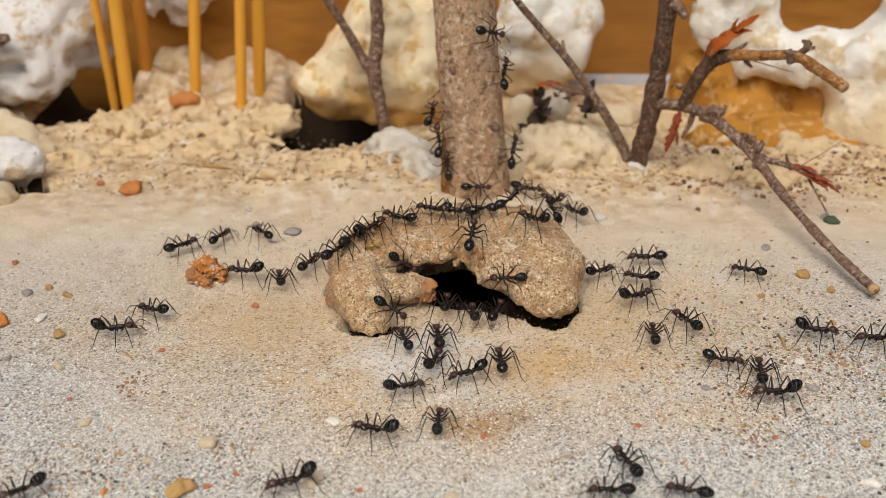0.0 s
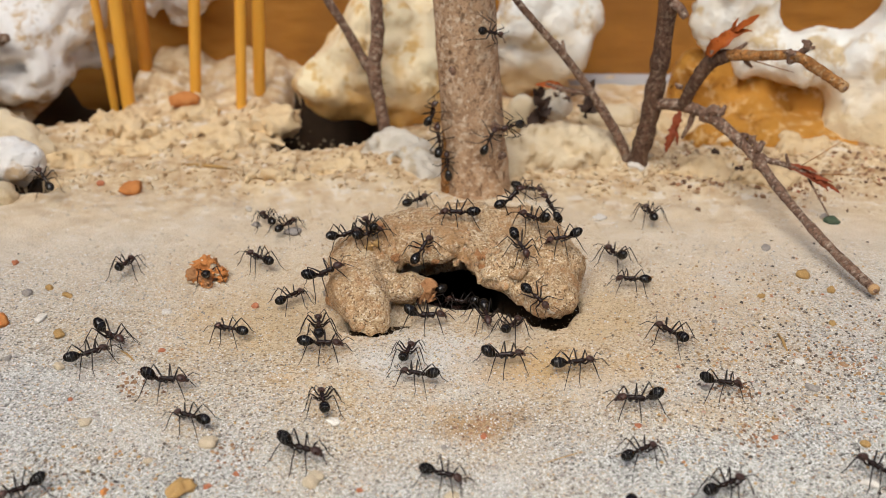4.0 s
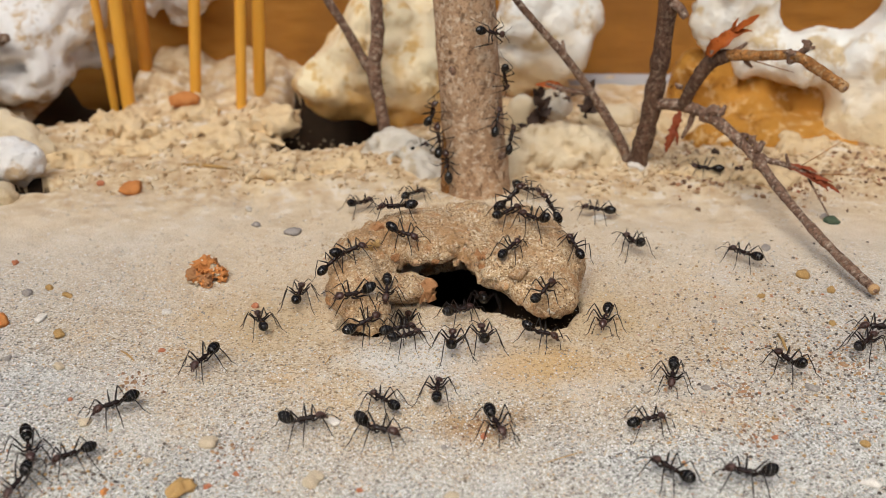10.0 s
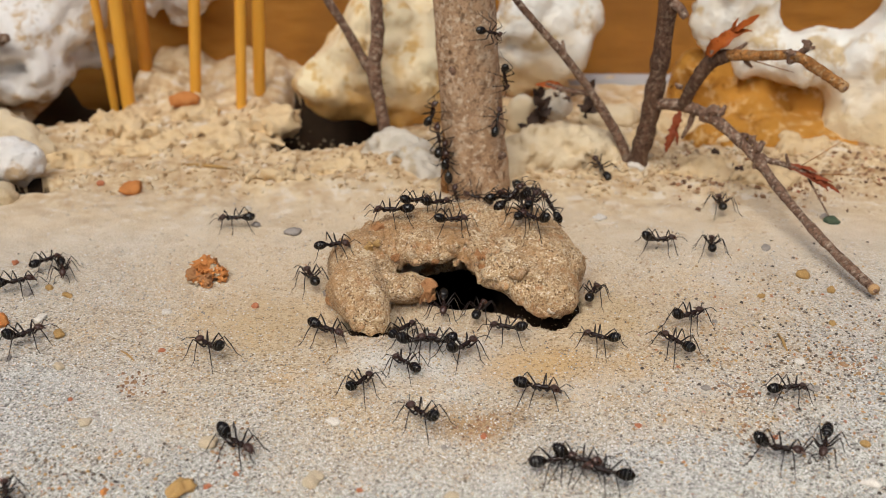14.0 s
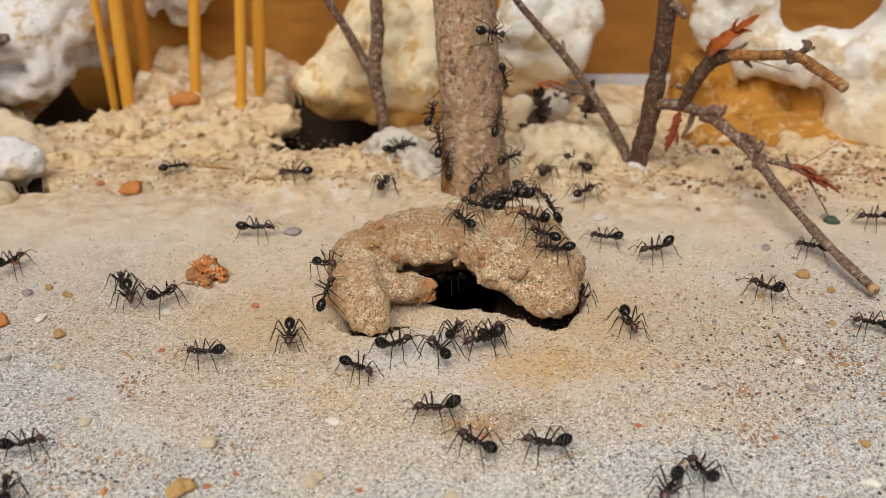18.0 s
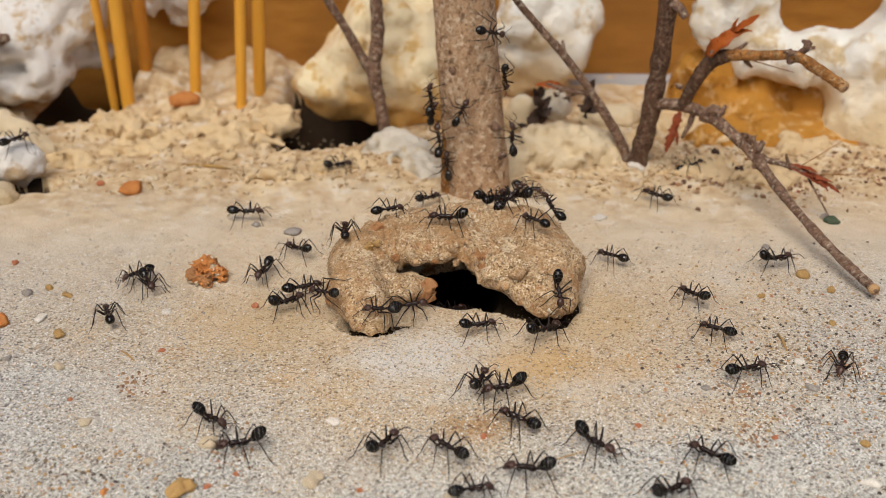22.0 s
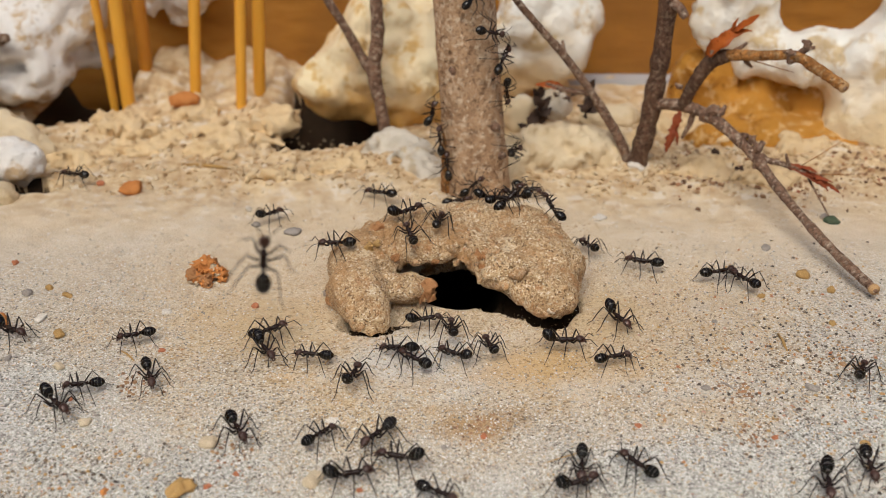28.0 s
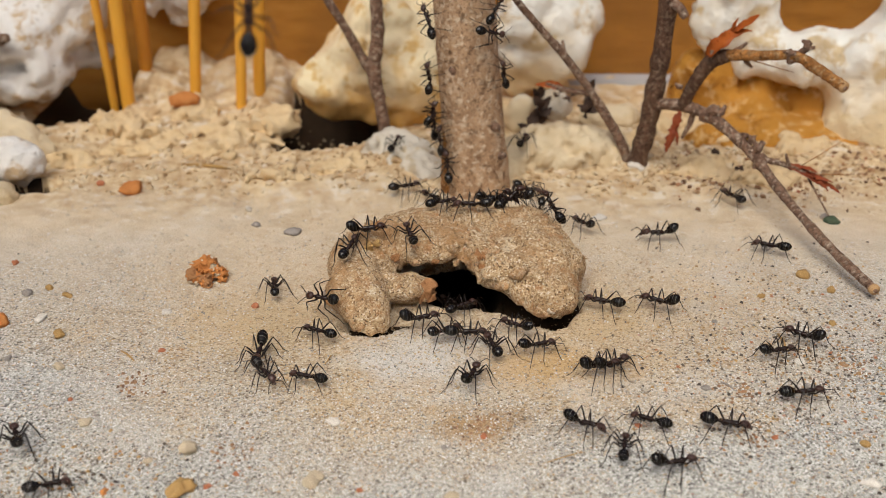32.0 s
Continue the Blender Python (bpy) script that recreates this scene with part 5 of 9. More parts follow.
def stroll(ant, rows):
    """Fills in rows where the ant turns or climbs far between two of them, and swings its legs as it goes."""
    full = [rows[0]]
    for (t0, a), (t1, b) in zip(rows, rows[1:]):
        far = (b.translation - a.translation).length / MM
        n = max(1, math.ceil(turned(a, b) / 60), min(4, math.ceil(far / 5)))
        mids = [between(a, b, k / n) for k in range(1, n)]
        if far > 4:
            # the body points along its way while it walks
            way = (b.translation - a.translation).normalized()
            for i, m in enumerate(mids):
                up = m.to_3x3().col[2]
                f = way - up * way.dot(up)
                before = full[-1][1]
                if f.length > 0.5:
                    side = up.cross(f.normalized())
                    w = Matrix((f.normalized(), side, up)).transposed().to_4x4()
                    w.translation = m.translation
                    if turned(before, w) < 80 and turned(w, mids[i + 1] if i + 1 < len(mids) else b) < 80 and turned(w, b) < 85:
                        mids[i] = w
                full.append((t0 + (t1 - t0) * (i + 1) / n, mids[i]))
        else:
            full += [(t0 + (t1 - t0) * (i + 1) / n, m) for i, m in enumerate(mids)]
        full.append((t1, b))
    legs = sorted((o for o in ant.children if o.name.startswith("leg")), key=lambda o: (round(o.location.x, 5), o.location.y))
    times, way = [0.0], [0.0]
    for (t0, a), (t1, b) in zip(full, full[1:]):
        times.append(t1)
        way.append(way[-1] + (b.translation - a.translation).length / MM + 0.01 * turned(a, b))
    clock = np.arange(0, 32.01, 0.25)
    gone = np.interp(clock, times, way)
    for k, o in enumerate(legs):
        beat = 1 if k in (0, 3, 4) else -1
        sign = 1 if o.location.y > 0 else -1
        home = o.location.copy()
        swing = beat * sign * 15 * np.sin(gone * 1.25 + 0.3 * (k // 2))
        keys = []
        for i, t in enumerate(clock):
            if 0 < i < len(clock) - 1 and abs(swing[i] - swing[i - 1]) < 1.0 and abs(swing[i + 1] - swing[i]) < 1.0:
                continue
            keys.append((float(t), Matrix.Translation(home) @ Matrix.Rotation(radians(float(swing[i])), 4, "Z")))
        walk(o, keys)
    return full


MASTERS = [make_ant(1, 8, 24, 6), make_ant(2, 26, 34, -8), make_ant(3, 40, 20, 4), make_ant(4, 0, 40, -14)]
for k, size in enumerate((0.78, 0.73, 0.80, 0.70)):
    MASTERS[k].scale = (size, size, size)
ants = list(MASTERS)
for k in range(len(MASTERS), 69):
    ants.append(copy_thing(MASTERS[(k * 7 + k // 4) % 4], pose(0, 0, 0)))
for k in (0, 1, 2, 3, 12, 22, 57, 59, 63,):
    tagged(ants[k], "slender black ant clinging to the brown trunk")
for k in (4, 6, 7, 17, 20, 21, 25, 65, 66, 67, 68):
    tagged(ants[k], "slender black ant at the mud nest entrance")
glass_ant = tagged(copy_thing(MASTERS[0], pose(0, 0, 0)), "slender black ant climbing the clear front pane")


def motions():
    """All that moves: seconds and poses."""
    # ants that come round the trunk and crowd on the crest of the nest
    for k, start, spot, turn, home in ((65, 8.0, (9.6, -2.2), 25, (10.5, 37.0)), (66, 10.6, (11.4, -3.6), 150, (8.5, 36.0)), (67, 18.6, (7.7, -1.6), 5, (4.5, 37.0)), (68, 29.0, (13.0, -6.5), 70, (6.5, 38.0))):
        rows = [(0.0, g(*home, 60)), (start, g(*home, -60)), (start + 0.9, g(17.5, 30.0, -75)), (start + 1.8, g(17.0, 12.0, -105))]
        beat = random.Random(k)
        step = start + 2.6
        while step < 31.5:
            x, y = spot[0] + beat.uniform(-0.5, 0.5), spot[1] + beat.uniform(-0.4, 0.4)
            way = radians(turn + beat.uniform(-22, 22))
            rows.append((step, s(x, y, top(x, y), math.cos(way), math.sin(way), 0, 0.05, 0.1, 1)))
            step += beat.uniform(0.9, 1.8)
        walk(ants[k], stroll(ants[k], rows + [(32.0, rows[-1][1])]))
    walk(ants[0], stroll(ants[0], [(0,s(8.4,21.6,31.3,0.8,0.5,-0.3,0.5,-0.8,0.1)), (1,s(8.4,21.6,31.3,0.8,0.5,-0.3,0.5,-0.8,0.1)), (2,s(8.4,21.6,31.3,0.8,0.5,-0.3,0.5,-0.8,0.1)), (3,s(4.5,20.5,44,0,0,1,0,-1,0)), (5,s(4.5,20.5,44,0,0,1,0,-1,0)), (7,s(8.4,21.6,31.3,0.8,0.5,-0.3,0.5,-0.8,0.1)), (8,s(8.4,21.6,31.3,0.8,0.5,-0.3,0.5,-0.8,0.1)), (9,s(8.4,21.6,31.3,0.8,0.5,-0.3,0.5,-0.8,0.1)), (10,s(8.4,21.6,31.3,0.8,0.5,-0.3,0.5,-0.8,0.1)), (11,s(4.5,20.5,44,0,0,1,0,-1,0)), (15,s(4.5,20.5,44,0,0,1,0,-1,0)), (17,s(8.4,21.6,31.3,0.8,0.5,-0.3,0.5,-0.8,0.1)), (18,s(8.4,21.6,31.3,0.8,0.5,-0.3,0.5,-0.8,0.1)), (19,s(8.4,21.6,31.3,0.8,0.5,-0.3,0.5,-0.8,0.1)), (20,s(4.5,20.5,44,0,0,1,0,-1,0)), (21,s(8.4,21.6,31.3,0.8,0.5,-0.3,0.5,-0.8,0.1)), (22,s(8.4,21.6,31.3,0.8,0.5,-0.3,0.5,-0.8,0.1)), (23,s(4.5,20.5,44,0,0,1,0,-1,0)), (26,s(4.5,20.5,44,0,0,1,0,-1,0)), (28,s(8.4,21.6,31.3,0.8,0.5,-0.3,0.5,-0.8,0.1)), (29,s(9.6,22.5,28.5,0.3,0.4,0.9,0.7,-0.7,0)), (30,s(8.4,21.6,31.3,0.8,0.5,-0.3,0.5,-0.8,0.1)), (31,s(8.4,21.6,31.3,0.8,0.5,-0.3,0.5,-0.8,0.1)), (32,s(8.4,21.6,31.3,0.8,0.5,-0.3,0.5,-0.8,0.1))]))
    walk(ants[1], stroll(ants[1], [(0,s(0.3,23.8,16.1,0.1,-0.4,0.9,-0.9,-0.4,-0)), (1,s(0.3,23.8,16.1,0.1,-0.4,0.9,-0.9,-0.4,-0)), (2,s(0.3,23.8,16.1,0.1,-0.4,0.9,-0.9,-0.4,-0)), (3,s(0.3,23.8,16.1,0.1,-0.4,0.9,-0.9,-0.4,-0)), (6,s(0.3,23.8,16.1,0.1,-0.4,0.9,-0.9,-0.4,-0)), (7,s(0.3,23.8,16.1,0.1,-0.4,0.9,-0.9,-0.4,-0)), (8,s(0.3,23.8,16.1,0.1,-0.4,0.9,-0.9,-0.4,-0)), (9,s(0.3,23.8,16.1,0.1,-0.4,0.9,-0.9,-0.4,-0)), (10,s(0.3,23.8,16.1,0.1,-0.4,0.9,-0.9,-0.4,-0)), (11,s(0.3,23.8,16.1,0.1,-0.4,0.9,-0.9,-0.4,-0)), (12,s(0.3,23.8,16.1,0.1,-0.4,0.9,-0.9,-0.4,-0)), (13,s(0.3,23.8,16.1,0.1,-0.4,0.9,-0.9,-0.4,-0)), (14,s(0.3,23.8,16.1,0.1,-0.4,0.9,-0.9,-0.4,-0)), (17,s(0.3,23.8,16.1,0.1,-0.4,0.9,-0.9,-0.4,-0)), (18,s(0.3,23.8,16.1,0.1,-0.4,0.9,-0.9,-0.4,-0)), (19,s(0.1,23.7,19.8,-0.3,0.6,0.8,-0.9,-0.5,-0)), (20,s(-0.1,23.8,23,-0.2,0.1,1,-0.9,-0.5,-0.1)), (21,s(-0.2,23.6,25.1,0,0.1,-1,-0.9,-0.5,-0)), (22,s(0.1,23.7,18.8,-0.2,0.2,1,-0.9,-0.4,-0)), (23,s(0.3,23.8,16.1,0.1,-0.4,0.9,-0.9,-0.4,-0)), (24,s(0.3,23.8,16.1,0.1,-0.4,0.9,-0.9,-0.4,-0)), (25,s(0.3,23.8,16.1,0.1,-0.4,0.9,-0.9,-0.4,-0)), (28,s(0.3,23.8,16.1,0.1,-0.4,0.9,-0.9,-0.4,-0)), (29,s(0.3,23.8,16.1,0.1,-0.4,0.9,-0.9,-0.4,-0)), (30,s(-0.1,23.8,23.5,-0.2,0.2,1,-0.9,-0.5,-0.1)), (31,s(-0.2,23.7,24,-0.2,0.2,1,-0.9,-0.5,-0)), (32,s(-0.1,23.8,23,-0.2,0.1,1,-0.9,-0.5,-0.1))]))
    walk(ants[2], stroll(ants[2], [(0,s(0.6,23.4,11.3,-0.1,0.2,1,-0.5,-0.9,0.1)), (1,s(0.6,23.4,11.3,-0.1,0.2,1,-0.5,-0.9,0.1)), (2,s(0.6,23.4,11.3,-0.1,0.2,1,-0.5,-0.9,0.1)), (3,s(0.6,23.4,11.3,-0.1,0.2,1,-0.5,-0.9,0.1)), (6,s(0.6,23.4,11.3,-0.1,0.2,1,-0.5,-0.9,0.1)), (7,s(0.6,23.4,11.3,-0.1,0.2,1,-0.5,-0.9,0.1)), (8,s(0.6,23.4,11.3,-0.1,0.2,1,-0.5,-0.9,0.1)), (9,s(0.6,23.4,11.3,-0.1,0.2,1,-0.5,-0.9,0.1)), (10,s(0.6,23.4,11.3,-0.1,0.2,1,-0.5,-0.9,0.1)), (11,s(0.6,23.4,11.3,-0.1,0.2,1,-0.5,-0.9,0.1)), (12,s(0.6,23.4,11.3,-0.1,0.2,1,-0.5,-0.9,0.1)), (13,s(0.6,23.4,11.3,-0.1,0.2,1,-0.5,-0.9,0.1)), (14,s(0.6,23.4,11.3,-0.1,0.2,1,-0.5,-0.9,0.1)), (17,s(0.6,23.4,11.3,-0.1,0.2,1,-0.5,-0.9,0.1)), (18,s(0.6,23.4,11.3,-0.1,0.2,1,-0.5,-0.9,0.1)), (19,s(0.6,23.4,11.3,-0.1,0.2,1,-0.5,-0.9,0.1)), (20,s(0.6,23.4,11.3,-0.1,0.2,1,-0.5,-0.9,0.1)), (21,s(0.6,23.4,11.3,-0.1,0.2,1,-0.5,-0.9,0.1)), (22,s(0.6,23.4,11.3,-0.1,0.2,1,-0.5,-0.9,0.1)), (23,s(0.7,23.1,8.7,0,0.1,1,-0.1,-1,0.1)), (24,s(10.3,22,11.9,0.3,0.5,0.8,0.8,-0.6,0.1)), (25,s(10.3,21.7,9.8,0.3,0.5,0.8,0.7,-0.7,0.1)), (28,s(11.4,23.3,8.6,0.6,0.8,-0.1,0.8,-0.5,0.2)), (29,s(11.7,23,5.9,-0.3,-0.3,0.9,0.8,-0.6,0.1)), (30,s(11.7,23,5.9,0.5,0.6,0.6,0.8,-0.6,0.1)), (31,s(3.3,20.8,2.2,0.8,-0.4,0.5,-0.5,-0.9,0)), (32,s(0.9,22.9,6.6,-0.1,0.1,1,0,-1,0.1))]))
    walk(ants[3], stroll(ants[3], [(0,s(0.9,22.9,6.6,-0.1,0.1,1,0,-1,0.1)), (1,s(0.9,22.9,6.6,-0.1,0.1,1,0,-1,0.1)), (2,s(0.9,22.9,6.6,-0.1,0.1,1,0,-1,0.1)), (3,s(0.9,22.9,6.6,-0.1,0.1,1,0,-1,0.1)), (6,s(0.9,22.9,6.6,-0.1,0.1,1,0,-1,0.1)), (7,s(0.9,22.9,6.6,-0.1,0.1,1,0,-1,0.1)), (8,s(0.9,22.9,6.6,-0.1,0.1,1,0,-1,0.1)), (9,s(0.9,22.9,6.6,-0.1,0.1,1,0,-1,0.1)), (10,s(11.2,23,11.5,0.2,0.4,0.9,0.8,-0.6,0.1)), (11,s(9.3,21.4,15.3,0.2,0.4,0.9,0.4,-0.8,0.3)), (12,s(9.3,21.4,15.3,0.2,0.4,0.9,0.4,-0.8,0.3)), (13,s(9.3,21.4,15.3,0.2,0.4,0.9,0.4,-0.8,0.3)), (14,s(9.3,21.4,15.3,0.2,0.4,0.9,0.4,-0.8,0.3)), (17,s(9.3,21.4,15.3,0.2,0.4,0.9,0.4,-0.8,0.3)), (18,s(9.3,21.4,15.3,0.2,0.4,0.9,0.4,-0.8,0.3)), (19,s(9.3,21.4,15.3,0.2,0.4,0.9,0.4,-0.8,0.3)), (20,s(9.3,21.4,15.3,0.2,0.4,0.9,0.4,-0.8,0.3)), (21,s(9.3,21.4,15.3,0.2,0.4,0.9,0.4,-0.8,0.3)), (22,s(4.1,20.4,17.8,0.4,-0.1,0.9,-0.2,-1,-0)), (23,s(8.4,21.6,31.3,0.8,0.5,-0.3,0.5,-0.8,0.1)), (24,s(8.4,21.6,31.3,0.8,0.5,-0.3,0.5,-0.8,0.1)), (25,s(4.5,20.5,44,0,0,1,0,-1,0)), (29,s(4.5,20.5,44,0,0,1,0,-1,0)), (31,s(-8.2,-9,9.5,-0.9,0.4,0,-0.1,-0.1,1)), (32,g(-2.5,18.7,126))]))
    walk(ants[4], stroll(ants[4], [(0,s(12.2,-3.6,10.1,0.72,0.31,0.62,-0.59,-0.19,0.78,False)), (1,s(12.2,-3.6,10.1,0.72,0.31,0.62,-0.59,-0.19,0.78,False)), (2,s(12.2,-3.6,10.1,0.72,0.31,0.62,-0.59,-0.19,0.78,False)), (3,s(12.2,-3.6,10.1,0.72,0.31,0.62,-0.59,-0.19,0.78,False)), (6,s(12.2,-3.6,10.1,0.72,0.31,0.62,-0.59,-0.19,0.78,False)), (7,g(15.9,21.4,-24)), (8,g(15.9,21.4,-24)), (9,g(15.9,21.4,-24)), (10,g(15.9,21.4,-24)), (11,g(15.9,21.4,-24)), (12,s(30,33.1,4.1,-0.7,0.7,0.2,-0.1,-0.3,0.9)), (13,g(31.8,15.2,86)), (14,g(15.9,21.4,-24)), (17,g(15.9,21.4,-24)), (18,g(15.9,21.4,-24)), (19,g(15.9,21.4,-24)), (20,s(15.7,-4.8,9.4,-0.50,0.39,0.77,0.81,-0.10,0.58,False)), (21,s(15.7,-4.8,9.4,-0.50,0.39,0.77,0.81,-0.10,0.58,False)), (22,s(15.7,-4.8,9.4,-0.50,0.39,0.77,0.81,-0.10,0.58,False)), (23,s(15.7,-4.8,9.4,-0.50,0.39,0.77,0.81,-0.10,0.58,False)), (24,s(15.7,-4.8,9.4,-0.50,0.39,0.77,0.81,-0.10,0.58,False)), (25,s(15.7,-4.8,9.4,-0.50,0.39,0.77,0.81,-0.10,0.58,False)), (28,s(15.7,-4.8,9.4,-0.50,0.39,0.77,0.81,-0.10,0.58,False)), (29,s(15.7,-4.8,9.4,-0.50,0.39,0.77,0.81,-0.10,0.58,False)), (30,s(15.7,-4.8,9.4,-0.50,0.39,0.77,0.81,-0.10,0.58,False)), (31,s(12.2,-3.6,10.1,0.72,0.31,0.62,-0.59,-0.19,0.78,False)), (32,s(12.2,-3.6,10.1,0.72,0.31,0.62,-0.59,-0.19,0.78,False))]))
    walk(ants[5], stroll(ants[5], [(0,g(15.9,21.4,-24)), (1,g(15.9,21.4,-24)), (2,g(15.9,21.4,-24)), (3,g(15.9,21.4,-24)), (6,g(15.9,21.4,-24)), (7,g(20.5,28.6,89)), (8,g(-6.1,18.6,56)), (9,s(-3.1,-5.9,9.3,-1,0.3,0.1,0,-0.1,1)), (10,s(-7.6,-6.7,9.2,-1,-0.1,0,0,0.1,1)), (11,s(-3.8,-8.3,9.4,1,0.2,0.1,-0.1,-0.2,1)), (12,s(-5.5,-6,9.3,-0.7,0.8,0.1,-0.1,-0.2,1)), (13,s(-5.4,-6.7,9,-0.9,0.4,0,-0.1,-0.1,1)), (14,s(-8.1,-8.3,9.6,-1,0,0,0,0,1)), (17,g(-15.7,10.2,67)), (18,g(-10.9,22.5,80)), (19,g(-24.1,25,60)), (20,g(-44.1,21.2,88)), (21,s(-29.3,28.6,2,0.6,0.8,0.1,0.1,-0.1,1)), (22,g(-34.3,10.7,0)), (23,g(-22.7,10.4,0)), (24,g(-19.7,4.1,23)), (25,g(-24.3,11.3,158)), (28,g(-11.7,18.4,157)), (29,g(-11,14.8,43)), (30,g(-5.1,19.9,24)), (31,g(-7,17.2,43)), (32,g(-6.7,22,24))]))
    walk(ants[6], stroll(ants[6], [(0,s(15.7,-4.8,9.4,-0.50,0.39,0.77,0.81,-0.10,0.58,False)), (1,s(15.7,-4.8,9.4,-0.50,0.39,0.77,0.81,-0.10,0.58,False)), (2,s(15.7,-4.8,9.4,-0.50,0.39,0.77,0.81,-0.10,0.58,False)), (3,s(15.7,-4.8,9.4,-0.50,0.39,0.77,0.81,-0.10,0.58,False)), (6,s(15.7,-4.8,9.4,-0.50,0.39,0.77,0.81,-0.10,0.58,False)), (7,s(15.7,-4.8,9.4,-0.50,0.39,0.77,0.81,-0.10,0.58,False)), (8,s(15.7,-4.8,9.4,-0.50,0.39,0.77,0.81,-0.10,0.58,False)), (9,s(15.7,-4.8,9.4,-0.50,0.39,0.77,0.81,-0.10,0.58,False)), (10,s(15.7,-4.8,9.4,-0.50,0.39,0.77,0.81,-0.10,0.58,False)), (11,s(15.7,-4.8,9.4,-0.50,0.39,0.77,0.81,-0.10,0.58,False)), (12,s(15.7,-4.8,9.4,-0.50,0.39,0.77,0.81,-0.10,0.58,False)), (13,s(15.7,-4.8,9.4,-0.50,0.39,0.77,0.81,-0.10,0.58,False)), (14,s(15.7,-4.8,9.4,-0.50,0.39,0.77,0.81,-0.10,0.58,False)), (17,s(15.7,-4.8,9.4,-0.50,0.39,0.77,0.81,-0.10,0.58,False)), (18,s(15.7,-4.8,9.4,-0.50,0.39,0.77,0.81,-0.10,0.58,False)), (19,s(15.7,-4.8,9.4,-0.50,0.39,0.77,0.81,-0.10,0.58,False)), (20,s(16,-12.9,10,0.3,0.9,0.1,0,-0.1,1)), (21,s(14.1,-11.7,9.8,-0.7,0.7,0,-0.1,-0.1,1)), (22,s(14.1,-11.7,9.8,-0.7,0.7,0,-0.1,-0.1,1)), (23,s(9.2,-10,8.8,0.4,0.8,0.4,-0.1,-0.4,0.9)), (24,s(8.3,-10.2,8.2,1,0.2,0.1,-0.1,-0.1,1)), (25,s(5.9,-7,9.8,1,0.2,0.1,-0.1,-0.1,1)), (28,s(-0.9,-11.1,9,0.2,1,0,0.2,0,1)), (29,s(1.7,-7.9,9.2,0.9,0.4,0,0.1,-0.1,1)), (30,s(2.7,-7.3,9,1,0.2,0.1,0,-0.2,1)), (31,s(4.1,-7.1,9.6,-1,0,0,0,-0.4,0.9)), (32,s(0,-3.2,8.9,0.9,0.4,0,0.1,-0.2,1))]))
    walk(ants[7], stroll(ants[7], [(0,s(14.1,-11.7,9.8,-0.7,0.7,0,-0.1,-0.1,1)), (1,s(14.1,-11.7,9.8,-0.7,0.7,0,-0.1,-0.1,1)), (2,s(14.1,-11.7,9.8,-0.7,0.7,0,-0.1,-0.1,1)), (3,s(14.1,-11.7,9.8,-0.7,0.7,0,-0.1,-0.1,1)), (6,s(14.1,-11.7,9.8,-0.7,0.7,0,-0.1,-0.1,1)), (7,s(14.1,-11.7,9.8,-0.7,0.7,0,-0.1,-0.1,1)), (8,s(14.1,-11.7,9.8,-0.7,0.7,0,-0.1,-0.1,1)), (9,s(14.1,-11.7,9.8,-0.7,0.7,0,-0.1,-0.1,1)), (10,s(14.1,-11.7,9.8,-0.7,0.7,0,-0.1,-0.1,1)), (11,s(14.1,-11.7,9.8,-0.7,0.7,0,-0.1,-0.1,1)), (12,s(14.1,-11.7,9.8,-0.7,0.7,0,-0.1,-0.1,1)), (13,s(14.1,-11.7,9.8,-0.7,0.7,0,-0.1,-0.1,1)), (14,s(14.1,-11.7,9.8,-0.7,0.7,0,-0.1,-0.1,1)), (17,s(14.1,-11.7,9.8,-0.7,0.7,0,-0.1,-0.1,1)), (18,s(14.1,-11.7,9.8,-0.7,0.7,0,-0.1,-0.1,1)), (19,s(10.8,-4,9.9,-0.1,1,0.2,0.1,-0.2,1)), (20,s(12.2,-3.6,10.1,0.72,0.31,0.62,-0.59,-0.19,0.78,False)), (21,s(12.2,-3.6,10.1,0.72,0.31,0.62,-0.59,-0.19,0.78,False)), (22,s(0.6,-9.5,8.7,-1,0.1,0,0,-0.2,1)), (23,s(0.6,-9.5,8.7,-1,0.1,0,0,-0.2,1)), (24,s(0.6,-9.5,8.7,-1,0.1,0,0,-0.2,1)), (25,s(0.6,-9.5,8.7,-1,0.1,0,0,-0.2,1)), (28,s(-5.4,-8,9.1,0.9,0.5,0.1,-0.1,-0.1,1)), (29,s(-8.9,-10.1,9.3,0.9,0.4,0.2,-0.1,-0.3,1)), (30,s(-7.6,-9.2,9.6,0.9,0.5,0,0.1,0,1)), (31,s(-10.5,-12.7,8.6,-1,0.2,0.1,0,-0.2,1)), (32,s(-11.5,-13.2,8.3,1,0.2,0.1,0,-0.2,1))]))
